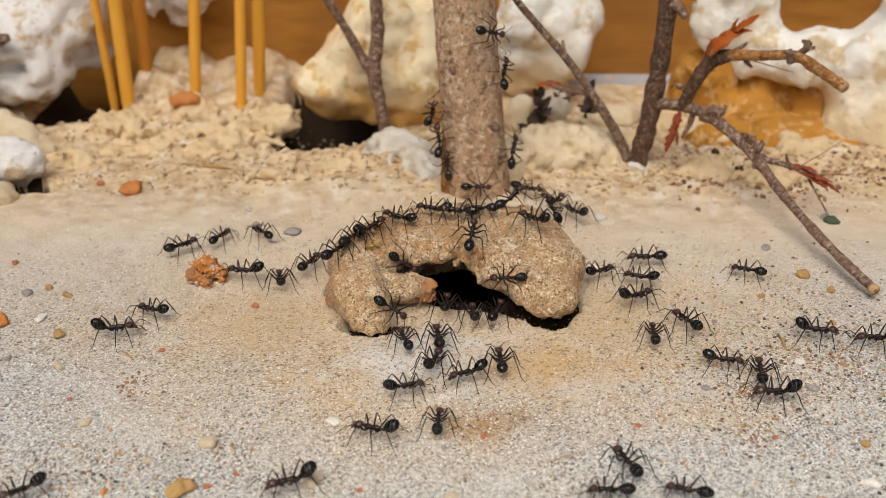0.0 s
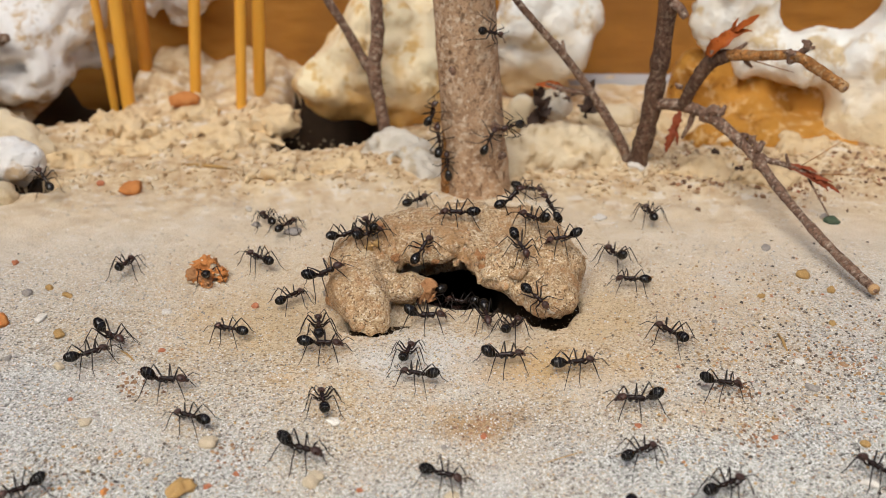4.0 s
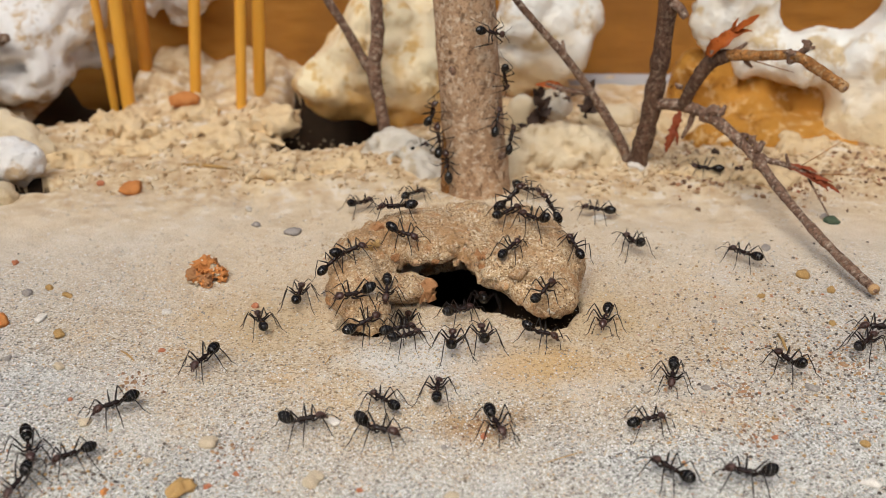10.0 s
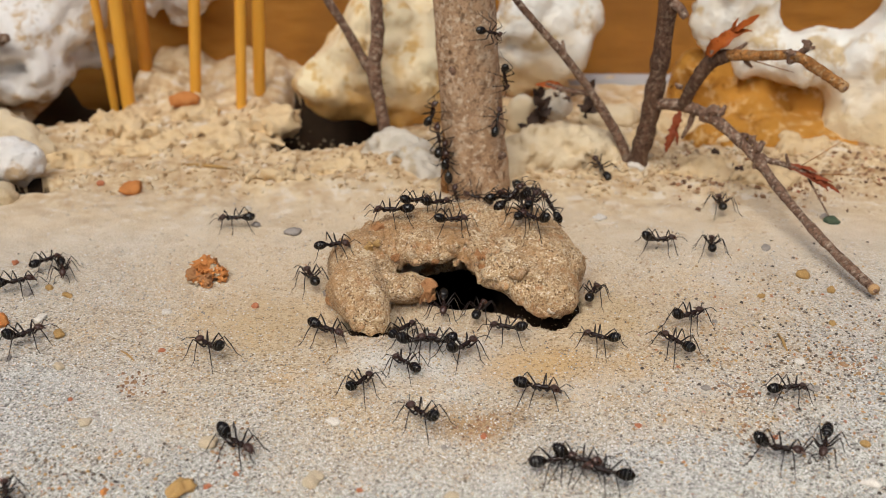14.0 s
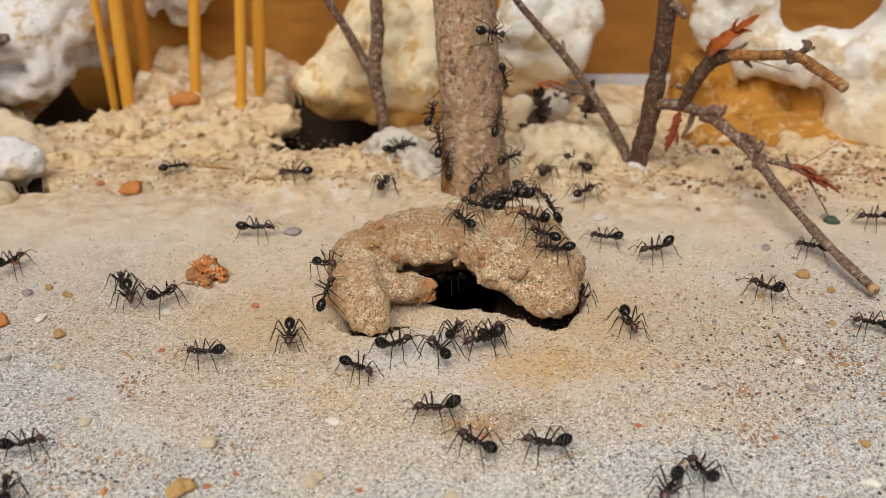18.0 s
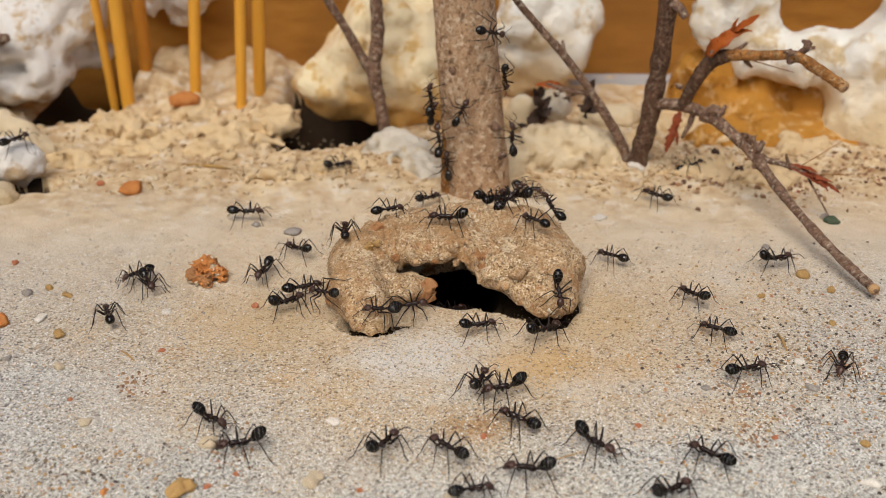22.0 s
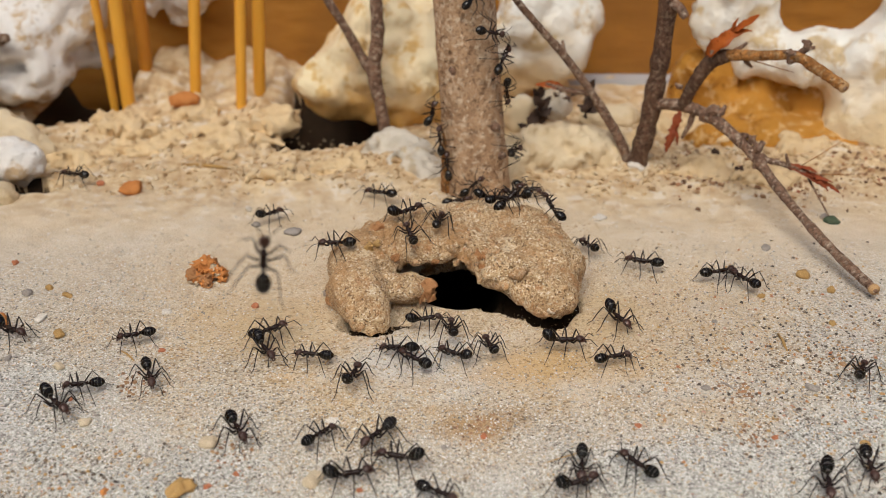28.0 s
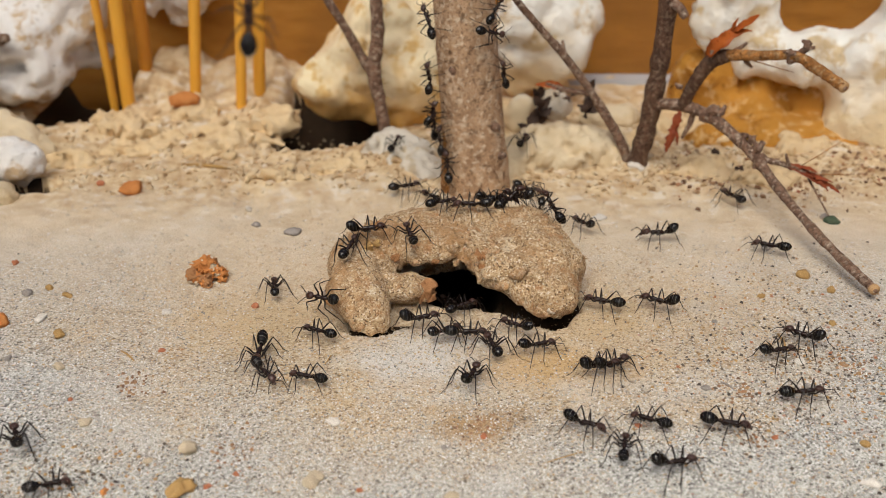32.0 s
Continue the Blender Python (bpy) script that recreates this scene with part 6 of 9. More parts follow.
    walk(ants[8], stroll(ants[8], [(0,g(-47.2,-29,10)), (1,g(-45.1,-64.1,121)), (2,g(-45.4,-55.2,97)), (3,g(-39.2,-42.4,46)), (6,g(-32.6,-42.8,-87)), (7,g(-22.6,-55.2,-57)), (8,g(-20,-51,-36)), (9,g(-18.3,-47.2,18)), (10,g(-17.5,-51.5,17)), (11,g(-21.4,-65.7,98)), (12,g(-10.4,-60.3,94)), (13,g(-11.3,-52.1,97)), (14,g(-2.8,-50.2,130)), (17,g(3.5,-42,-34)), (18,g(-1,-48.8,180)), (19,g(-0.4,-46,93)), (20,g(3,-49.1,95)), (21,g(4.5,-44.7,64)), (22,g(7.9,-44.2,-163)), (23,g(16.9,-40.7,130)), (24,g(7.5,-45.2,127)), (25,g(13.7,-46.8,-69)), (28,g(17.3,-32.6,0)), (29,g(21.1,-34,44)), (30,s(25,-34.5,0.4,0.2,0.9,0.3,0.1,-0.3,0.9)), (31,g(24.5,-37.7,9)), (32,g(23.3,-38.4,32))]))
    walk(ants[9], stroll(ants[9], [(0,g(-43.4,-23.3,154)), (1,g(-59.8,-12.2,154)), (2,g(-50.9,-21.2,22)), (3,g(-42.4,-6.8,92)), (6,g(-66.8,-11.1,56)), (7,s(-80.4,25.5,4.5,-0.3,0.7,0.7,0.1,-0.7,0.7)), (8,g(-92.3,25.5,180)), (18,g(-92.3,25.5,180)), (20,g(-70.4,43.3,105)), (21,g(-78.3,48.8,142)), (22,g(-105.2,48.8,180)), (32,g(-105.2,48.8,180))]))
    walk(ants[10], stroll(ants[10], [(0,g(-43,-1.9,44)), (1,g(-72.8,3.2,49)), (2,g(-85.5,3.2,180)), (3,s(-78.6,25.9,4.2,-0.3,0.7,0.6,0.3,-0.6,0.8)), (6,g(-62.6,11.3,159)), (7,s(-70.9,35.4,0.2,-1,-0.1,0,0.1,-0.5,0.8)), (8,s(-80.8,25.4,4.6,-1,-0.1,0,0,-0.7,0.7)), (9,s(-79.1,27.2,7.1,0.1,1,0.3,0.3,-0.3,0.9)), (10,g(-94.3,27.2,180)), (22,g(-94.3,27.2,180)), (24,s(-78.6,41.5,3.3,-0.9,0,0.4,0.4,-0.2,0.9)), (25,g(-102,41.5,180)), (32,g(-102,41.5,180))]))
    walk(ants[11], stroll(ants[11], [(0,g(-37.4,1.9,66)), (1,g(-37.5,0.3,60)), (2,g(-32.3,1.7,59)), (3,g(-31.7,11.2,102)), (6,g(-28.7,3.1,159)), (7,g(-45.8,12,12)), (8,g(-44.8,14.4,143)), (9,g(-63,14.7,145)), (10,g(-92.8,14.7,180)), (32,g(-92.8,14.7,180))]))
    walk(ants[12], stroll(ants[12], [(0,g(-30.9,3.2,132)), (1,g(-29.9,4.8,102)), (2,g(-25.9,8,158)), (3,g(-27.4,7.9,93)), (6,g(-25.1,1.5,0)), (7,g(-30.3,19.4,158)), (8,g(-23.5,23.7,77)), (9,s(-10.2,63.5,4.7,0.5,-0.5,-0.7,-0.3,-0.9,0.4)), (10,s(-4.8,38.3,3.7,0.6,0.8,0,0.2,-0.2,1)), (11,g(-3,23.5,95)), (12,s(2.4,21.3,1.5,-0.2,0.1,1,-0.6,-0.8,-0)), (13,g(-23.7,25.8,25)), (14,s(0.7,23.1,8.7,0,0.1,1,-0.1,-1,0.1)), (17,s(0.9,22.9,6.6,-0.1,0.1,1,0,-1,0.1)), (18,s(0.9,22.9,6.6,-0.1,0.1,1,0,-1,0.1)), (19,s(0.9,22.9,6.6,-0.1,0.1,1,0,-1,0.1)), (20,s(0.9,22.9,6.6,-0.1,0.1,1,0,-1,0.1)), (21,s(0.9,22.9,6.6,-0.1,0.1,1,0,-1,0.1)), (22,s(0.9,22.9,6.6,-0.1,0.1,1,0,-1,0.1)), (23,s(0.9,22.9,6.6,-0.1,0.1,1,0,-1,0.1)), (24,s(0.9,22.9,6.6,-0.1,0.1,1,0,-1,0.1)), (25,s(0.9,22.9,6.6,-0.1,0.1,1,0,-1,0.1)), (28,s(0.9,22.9,6.6,-0.1,0.1,1,0,-1,0.1)), (29,s(0.9,22.9,6.6,-0.1,0.1,1,0,-1,0.1)), (30,s(0.9,22.9,6.6,-0.1,0.1,1,0,-1,0.1)), (31,s(0.9,22.9,6.6,-0.1,0.1,1,0,-1,0.1)), (32,s(0.6,23.4,11.3,-0.1,0.2,1,-0.5,-0.9,0.1))]))
    walk(ants[13], stroll(ants[13], [(0,g(-31.5,-11,170)), (1,g(-37.9,-15.2,-158)), (2,g(-42.1,-28,-85)), (3,g(-40.7,-32.5,-82)), (6,g(-60.1,-28.2,43)), (7,g(-78.5,-28.2,180)), (8,g(-57.3,-34.5,-160)), (9,g(-73.5,-34.5,180)), (12,g(-73.5,-34.5,180)), (14,g(-59.7,-30.6,43)), (17,g(-49.5,-27.1,-138)), (18,g(-69.5,-7.8,66)), (19,g(-48.2,4.8,46)), (20,g(-64.9,6.6,160)), (21,g(-91,6.6,180)), (24,g(-60.8,-19.5,-18)), (25,g(-63.9,-20.6,162)), (28,g(-62.2,-29.4,-30)), (29,g(-24.3,-38.4,-52)), (30,g(-23.9,-38.4,-52)), (31,g(-24.5,-34.3,-77)), (32,g(-25.5,-35.6,-93))]))
    walk(ants[14], stroll(ants[14], [(0,g(-25.6,-13.1,102)), (1,g(-27.9,-7.8,124)), (2,g(-30.2,-6,133)), (3,g(-32.5,-5.8,145)), (6,g(-47.2,-19.2,11)), (7,g(-34,-13.5,161)), (8,g(-32.5,6.2,0)), (9,g(-28.4,5.1,0)), (10,g(-14.5,14.6,43)), (11,g(-12.6,15.9,24)), (12,g(15.9,21.4,-24)), (13,g(15.9,21.4,-24)), (14,s(6.3,19.8,1.7,-1,0.1,0.2,-0.1,-1,-0)), (17,s(7.2,19.9,3.2,0.9,0.1,0.5,0.1,-1,0.1)), (18,s(8.5,20.2,1.4,0.9,0.4,0.2,0.4,-0.9,0)), (19,s(8.5,20.2,0.9,-0.9,-0.3,0.3,0.4,-0.9,0)), (20,s(0.5,-15.6,-1.5,0.8,0.5,-0.1,0,0.2,1)), (21,s(1.4,-18.3,-1.5,-0.8,0.5,-0.1,0,0.2,1)), (22,s(1.4,-16.5,-1.5,0.8,0.5,-0.1,0,0.2,1)), (23,s(4.5,-16.5,-1.5,0.6,0.8,-0.2,0,0.2,1)), (24,s(15.7,-13.8,9.6,-0.9,0.2,0.3,0.2,-0.5,0.9)), (25,g(4.7,-22.4,36)), (28,g(1.3,-28.3,95)), (29,g(4.6,-28.9,48)), (30,g(1.3,-29.9,84)), (31,g(-0.7,-27.5,90)), (32,g(0.5,-29.1,35))]))
    walk(ants[15], stroll(ants[15], [(0,g(-21.3,-7.8,66)), (1,g(-20.7,-5.1,81)), (2,g(-20.8,-7.8,105)), (3,g(-26.7,-1.4,159)), (6,g(-36.2,-16,96)), (7,g(-29.3,-15,21)), (8,g(-27.4,-16.4,55)), (9,g(-20.3,-21,53)), (10,g(-21.9,-18.3,86)), (11,g(-30.4,-11.2,170)), (12,g(-23.4,-5.1,41)), (13,g(-21.7,0.9,11)), (14,g(-36.2,8,180)), (17,g(-45.9,12.2,133)), (18,s(-27.9,26.6,2.1,-1,0,0,0,-0.4,0.9)), (19,g(-48.5,33.1,157)), (20,g(-62.1,41.5,142)), (21,g(-58.9,20.1,180)), (22,s(-79.6,27.4,7.5,0.6,0.8,0,0.2,-0.2,1)), (23,g(-92.8,27.4,180)), (24,g(-69.1,40.4,157)), (25,s(-69.2,49.4,2.4,0.7,0.4,0.5,-0.2,-0.6,0.8)), (28,g(-69.8,27.4,158)), (29,s(-71.7,36,1.6,-0.4,0.8,0.5,0.1,-0.5,0.9)), (30,g(-97.5,36,180)), (32,g(-97.5,36,180))]))
    walk(ants[16], stroll(ants[16], [(0,s(-15.6,-16.1,7.1,0.6,0.7,0.2,-0.1,-0.1,1)), (1,s(-16.5,-23.5,4.6,-0.3,0.8,0.5,-0.4,-0.6,0.7)), (2,g(-18.3,-24.6,79)), (3,g(-17.5,-26.5,111)), (6,g(-21.1,-29.1,52)), (7,g(-22.4,-28.7,86)), (8,g(-19.3,-27,91)), (9,g(-17.7,-34.2,98)), (10,s(-11.5,-28,2.6,0.8,0.5,0.2,0.1,-0.5,0.9)), (11,s(-12.6,-27.6,2.8,0.5,-0.8,-0.4,-0.3,-0.5,0.8)), (12,s(-16.1,-24.2,3,0.8,-0.3,0.5,-0.5,-0.4,0.7)), (13,g(-19.3,-27,-79)), (14,g(-16.6,-29.2,-34)), (17,g(-15.3,-34.7,-90)), (18,g(-22,-30.8,-86)), (19,g(-30.8,-12.5,-123)), (20,g(-28,-11.9,-139)), (21,g(-21.1,-18.3,21)), (22,g(-21.3,-16.4,21)), (23,g(-19.6,-15.6,40)), (24,g(-40.3,-15.3,-74)), (25,g(-35.1,-9.6,134)), (28,g(-24.7,-29.7,38)), (29,g(-3.2,-29.3,36)), (30,g(-4.8,-27.6,36)), (31,s(-7.1,-23.5,-1.5,0.6,0.8,-0.2,0,0.2,1)), (32,g(3.7,-8.1,55))]))
    walk(ants[17], stroll(ants[17], [(0,s(-13.7,-14.1,8,0.7,0.8,0.1,0.1,-0.2,1)), (1,s(-15.2,-14.6,7.6,0.2,1,0.1,-0.3,-0.1,0.9)), (2,s(-17.1,-22.8,4.5,0.5,-0.8,-0.4,-0.4,-0.6,0.7)), (3,g(-20.6,-18.9,39)), (6,g(-24.5,-18.7,60)), (7,g(-23.6,-11.7,41)), (8,g(-22.3,-15.4,66)), (9,s(-15.4,-18,7.6,0.7,0.7,0.1,-0.1,-0.1,1)), (10,s(-16,-18.7,7.2,0.6,0.7,0.3,-0.3,-0.2,1)), (11,s(-13.6,-16.5,8,0.9,0.3,0.3,-0.2,-0.1,1)), (12,s(-14.4,-16.5,7.5,0.8,0.5,0.3,-0.2,-0.2,1)), (13,s(-12.8,-13.4,8.3,0.8,0.6,0.2,0,-0.3,1)), (14,s(-16.2,-14.5,6.6,1,-0.1,0.2,-0.2,-0.2,1)), (17,g(-20.2,-12.7,-89)), (18,s(-17,-16,6.3,0.7,-0.7,0.3,-0.5,-0.1,0.9)), (19,s(-15.9,-18.3,7.4,1,-0.2,0.2,-0.2,-0.1,1)), (20,s(-16,-18.6,7.3,1,-0.2,0.2,-0.2,-0.1,1)), (21,s(-15.1,-15.4,7.5,0.8,0.5,0.3,-0.2,-0.2,1)), (22,s(-15.1,-11.2,8.5,-0.1,1,0,-0.1,0,1)), (23,s(-12.5,-7.3,8.3,0.7,-0.7,0.2,-0.3,0,0.9)), (24,g(-21,-22.8,-34)), (25,g(-23.1,-19.2,-83)), (28,g(-18.4,-35.8,171)), (29,g(-12.9,-35.5,94)), (30,g(-17.3,-30.9,106)), (31,s(-15.1,-23.8,0.6,-0.7,0.6,0.3,-0.5,-0.8,0.5)), (32,g(-18.2,-29.3,154))]))
    walk(ants[18], stroll(ants[18], [(0,s(-11.1,-12.2,8.8,0.7,0.6,0.2,0,-0.3,1)), (1,s(-11.6,-12.8,8.4,-1,0.2,0.1,0,-0.3,1)), (2,s(-12.4,-15.4,7.9,0.5,0.8,0,0.1,-0.1,1)), (3,s(-16.6,-19.6,6.7,0.9,0.2,0.5,-0.4,-0.2,0.9)), (6,s(-16.6,-22.9,5.5,0.9,0,0.4,-0.3,-0.3,0.9)), (7,s(-15.9,-24.4,3.5,-0.7,0.7,-0.1,-0.5,-0.5,0.7)), (8,s(-15.3,-24.9,4.8,-0.2,0.9,0.4,-0.5,-0.5,0.8)), (9,s(-12.6,-27.2,3.9,0,-0.9,-0.5,-0.3,-0.5,0.8)), (10,s(-13.4,-25.9,4.7,-0.9,-0.4,0,0.2,-0.4,0.9)), (11,g(-14.9,-30.8,-161)), (12,g(-26.4,-31.6,171)), (13,g(-25,-46.2,156)), (14,g(-25.3,-56.3,-40)), (17,g(-24,-73,-86)), (20,g(-24,-73,-86)), (22,g(-24.9,-56.3,-163)), (23,g(-50.3,-56,18)), (24,g(-53.6,-52.7,18)), (25,g(-41.1,-54.1,-22)), (28,g(-50.1,-47.7,-45)), (29,g(-45.1,-64.1,-128)), (30,g(-42.8,-73,-76)), (31,g(-55.3,-51.7,0)), (32,g(-52.8,-55,114))]))
    walk(ants[19], stroll(ants[19], [(0,s(-7.3,-9.7,9.6,-0.9,0.4,0.1,0.1,-0.1,1)), (1,s(-3.6,-12.4,9.1,0.8,-0.6,0,-0.1,-0.2,1)), (2,s(-3.5,-13.4,8.6,-0.1,1,0.2,-0.1,-0.3,1)), (3,s(-6.1,-10.5,9.2,-0.9,0.4,0,-0.1,-0.1,1)), (6,g(-21.1,-13.6,31)), (7,g(-20.4,-7.8,41)), (8,g(-20.6,-6,41)), (9,g(-19.5,-7.8,55)), (10,s(-13.5,-17.1,7.9,0.9,0.3,0.2,-0.2,-0.2,1)), (11,s(-10.6,-13.5,8.4,0.9,0.5,0.1,-0.1,-0.1,1)), (12,s(-10.9,-12.2,8.8,0.6,0.7,0.3,0,-0.3,1)), (13,g(-6.2,-6,-21)), (14,s(-1.2,-4.9,9.5,0.8,0.6,-0.1,0.2,-0.1,1)), (17,s(-1.2,-5.6,9.2,0.9,0.5,-0.1,0.2,-0.2,1)), (18,s(5,-6.3,9.9,-0.9,0.5,0.1,0,-0.2,1)), (19,s(3.7,20.5,11.9,-0.2,0,1,-0.4,-0.9,-0)), (20,s(8.4,21.6,31.3,0.8,0.5,-0.3,0.5,-0.8,0.1)), (21,s(10.1,22.8,22.8,0.2,0.3,-0.9,0.8,-0.6,0)), (22,s(10.1,22.8,22.8,0.2,0.3,-0.9,0.8,-0.6,0)), (23,s(10.1,22.8,22.8,0.2,0.3,-0.9,0.8,-0.6,0)), (24,s(10.4,23.2,20,0.4,0.5,-0.8,0.8,-0.6,0)), (25,s(10,22.6,24.4,-0.2,-0.2,1,0.8,-0.6,0)), (28,s(10.4,23.2,20,0.2,0.2,-1,0.8,-0.6,0)), (29,s(0.6,23.4,11.3,-0.1,0.2,1,-0.5,-0.9,0.1)), (30,s(0.3,23.8,16.1,0.1,-0.4,0.9,-0.9,-0.4,-0)), (31,s(0.3,23.8,16.1,0.1,-0.4,0.9,-0.9,-0.4,-0)), (32,s(0.3,23.8,16.1,0.1,-0.4,0.9,-0.9,-0.4,-0))]))
    walk(ants[20], stroll(ants[20], [(0,s(-2,-7.1,8.7,-1,0.1,0.1,0.1,-0.1,1)), (1,s(-3.1,-6.4,9.3,-0.9,0.3,0,0,0,1)), (2,s(-3.1,-6,9.2,-1,0.1,0.2,0.2,-0.2,1)), (3,s(-10.6,-11.3,9.1,0.3,0.9,0.2,0.1,-0.2,1)), (6,s(-12.5,-17.1,8.2,1,-0.1,-0.1,0.1,-0.1,1)), (7,s(-11.2,-12.1,8.9,-0.6,0.7,0.2,0,-0.3,1)), (8,s(-12.5,-7.3,8.3,0.8,0.5,0.3,-0.3,0,0.9)), (9,s(-12,-12.1,9.1,-0.9,-0.3,0,0.1,-0.3,0.9)), (10,s(-5.7,-14.1,7.9,0.8,-0.5,-0.1,-0.1,-0.2,1)), (11,s(0.5,-5.1,9,0.9,0.4,0,0,-0.2,1)), (12,s(-3.2,-3,8.8,0.8,0.6,0.1,0,-0.1,1)), (13,s(-8.6,-2.7,7.8,-0.7,0.7,-0.2,-0.3,0,0.9)), (14,s(-4.2,-3.6,9,0.9,0.5,0,0.1,-0.1,1)), (17,g(-6.7,22,43)), (18,s(-8.6,38,3.3,0.9,0.4,0.2,-0.1,-0.4,0.9)), (19,g(-9.5,28.6,80)), (20,s(-4.2,-3.6,9,0,1,0.1,0.1,-0.1,1)), (21,g(-1.5,21,0)), (22,g(-2.5,17.5,42)), (23,g(15.7,28.8,-86)), (24,g(15,26.5,95)), (25,s(16.7,53.4,2.8,1,0.3,0.1,0.2,-0.7,0.7)), (28,s(3.7,20.5,0.7,0.9,-0.4,0.3,-0.4,-0.9,0)), (29,s(-1.9,-2.6,9.2,1,0.3,0.1,-0.1,0,1)), (30,g(15.9,21.4,-24)), (31,g(15.9,21.4,-24)), (32,g(15.9,21.4,-24))]))
    walk(ants[21], stroll(ants[21], [(0,s(1.9,-8,9.1,-1,0,0.1,0.1,-0.2,1)), (1,s(1.5,-8.5,9,-1,0.1,0.2,0.1,-0.3,0.9)), (2,s(1.9,-8,9.1,-1,0.1,0.1,0.1,-0.2,1)), (3,s(0.7,-8.4,9.2,-1,0.1,0,0,-0.3,1)), (6,s(5.9,-7.2,9.7,-1,0.1,-0.1,-0.1,-0.2,1)), (7,s(12.2,-3.6,10.1,0.72,0.31,0.62,-0.59,-0.19,0.78,False)), (8,s(12.2,-3.6,10.1,0.72,0.31,0.62,-0.59,-0.19,0.78,False)), (9,s(12.2,-3.6,10.1,0.72,0.31,0.62,-0.59,-0.19,0.78,False)), (10,s(12.2,-3.6,10.1,0.72,0.31,0.62,-0.59,-0.19,0.78,False)), (11,s(12.2,-3.6,10.1,0.72,0.31,0.62,-0.59,-0.19,0.78,False)), (12,s(12.2,-3.6,10.1,0.72,0.31,0.62,-0.59,-0.19,0.78,False)), (13,s(12.2,-3.6,10.1,0.72,0.31,0.62,-0.59,-0.19,0.78,False)), (14,s(12.2,-3.6,10.1,0.72,0.31,0.62,-0.59,-0.19,0.78,False)), (17,s(12.2,-3.6,10.1,0.72,0.31,0.62,-0.59,-0.19,0.78,False)), (18,s(12.2,-3.6,10.1,0.72,0.31,0.62,-0.59,-0.19,0.78,False)), (19,s(12.2,-3.6,10.1,0.72,0.31,0.62,-0.59,-0.19,0.78,False)), (20,s(10.9,-8.2,9.4,0.8,0.6,0.2,-0.1,-0.2,1)), (21,s(10.8,-4,9.9,0.4,0.9,0.2,0.1,-0.2,1)), (22,s(12.2,-3.6,10.1,0.72,0.31,0.62,-0.59,-0.19,0.78,False)), (23,s(12.2,-3.6,10.1,0.72,0.31,0.62,-0.59,-0.19,0.78,False)), (24,s(12.2,-3.6,10.1,0.72,0.31,0.62,-0.59,-0.19,0.78,False)), (25,s(12.2,-3.6,10.1,0.72,0.31,0.62,-0.59,-0.19,0.78,False)), (28,s(12.2,-3.6,10.1,0.72,0.31,0.62,-0.59,-0.19,0.78,False)), (29,s(12.2,-3.6,10.1,0.72,0.31,0.62,-0.59,-0.19,0.78,False)), (30,s(12.2,-3.6,10.1,0.72,0.31,0.62,-0.59,-0.19,0.78,False)), (31,s(6.9,-6.3,9.6,1,0.1,0.1,-0.1,-0.3,1)), (32,s(4.3,-6.2,9.9,-1,0,0,0,-0.2,1))]))
    walk(ants[22], stroll(ants[22], [(0,s(5.5,-7,9.7,-1,0,0,0,-0.3,1)), (1,s(7.6,-11.5,8,0.9,0.4,0.1,0,-0.2,1)), (2,s(1,-15.6,8.1,-0.9,0.4,0.2,-0.1,-0.7,0.7)), (3,s(-0.6,-15.7,7,-0.3,0.9,0.4,-0.1,-0.5,0.9)), (6,s(-7.1,-14.6,7.2,0.8,-0.6,-0.2,-0.3,-0.5,0.8)), (7,s(-8.6,-8.2,9.7,-0.9,0.4,0,0,0,1)), (8,g(-15.1,15.8,90)), (9,g(-10.9,12.2,23)), (10,g(-5.1,19.9,43)), (11,g(-9.5,14.7,127)), (12,s(5.5,20,2.6,0.9,-0.1,0.4,-0.2,-1,0.1)), (13,s(2.4,21.3,0.9,0,0,1,-0.6,-0.8,-0)), (14,s(3.3,20.7,1.2,-0.2,0.1,1,-0.5,-0.9,0)), (17,g(-0.4,23.7,156)), (18,s(-7.1,37.4,4,0.9,0.2,0.3,-0.2,-0.2,1)), (19,s(0.3,23.8,16.1,0.1,-0.4,0.9,-0.9,-0.4,-0)), (20,s(0.3,23.8,16.1,0.1,-0.4,0.9,-0.9,-0.4,-0)), (21,s(0.3,23.8,16.1,0.1,-0.4,0.9,-0.9,-0.4,-0)), (22,s(0.3,23.8,16.1,0.1,-0.4,0.9,-0.9,-0.4,-0)), (23,s(0.6,23.4,11.3,-0.1,0.2,1,-0.5,-0.9,0.1)), (24,s(0.6,23.4,11.3,-0.1,0.2,1,-0.5,-0.9,0.1)), (25,s(0.6,23.4,11.3,-0.1,0.2,1,-0.5,-0.9,0.1)), (28,s(0.6,23.4,11.3,-0.1,0.2,1,-0.5,-0.9,0.1)), (29,s(0.7,23.2,9.2,0,0.1,1,-0.2,-1,0.1)), (30,s(0.6,23.4,11.3,-0.1,0.2,1,-0.5,-0.9,0.1)), (31,s(0.6,23.4,11.3,-0.1,0.2,1,-0.5,-0.9,0.1)), (32,s(0.4,23.6,14,0,-0.1,1,-0.9,-0.4,-0.1))]))
    walk(ants[23], stroll(ants[23], [(0,g(23.3,11.4,122)), (1,s(21.9,33.2,2.9,-0.2,0.9,0.5,-0.1,-0.5,0.9)), (2,s(62.9,60.9,2.9,1,0,0.2,-0.2,-0.2,1)), (3,g(110.2,60.9,0)), (32,g(110.2,60.9,0))]))
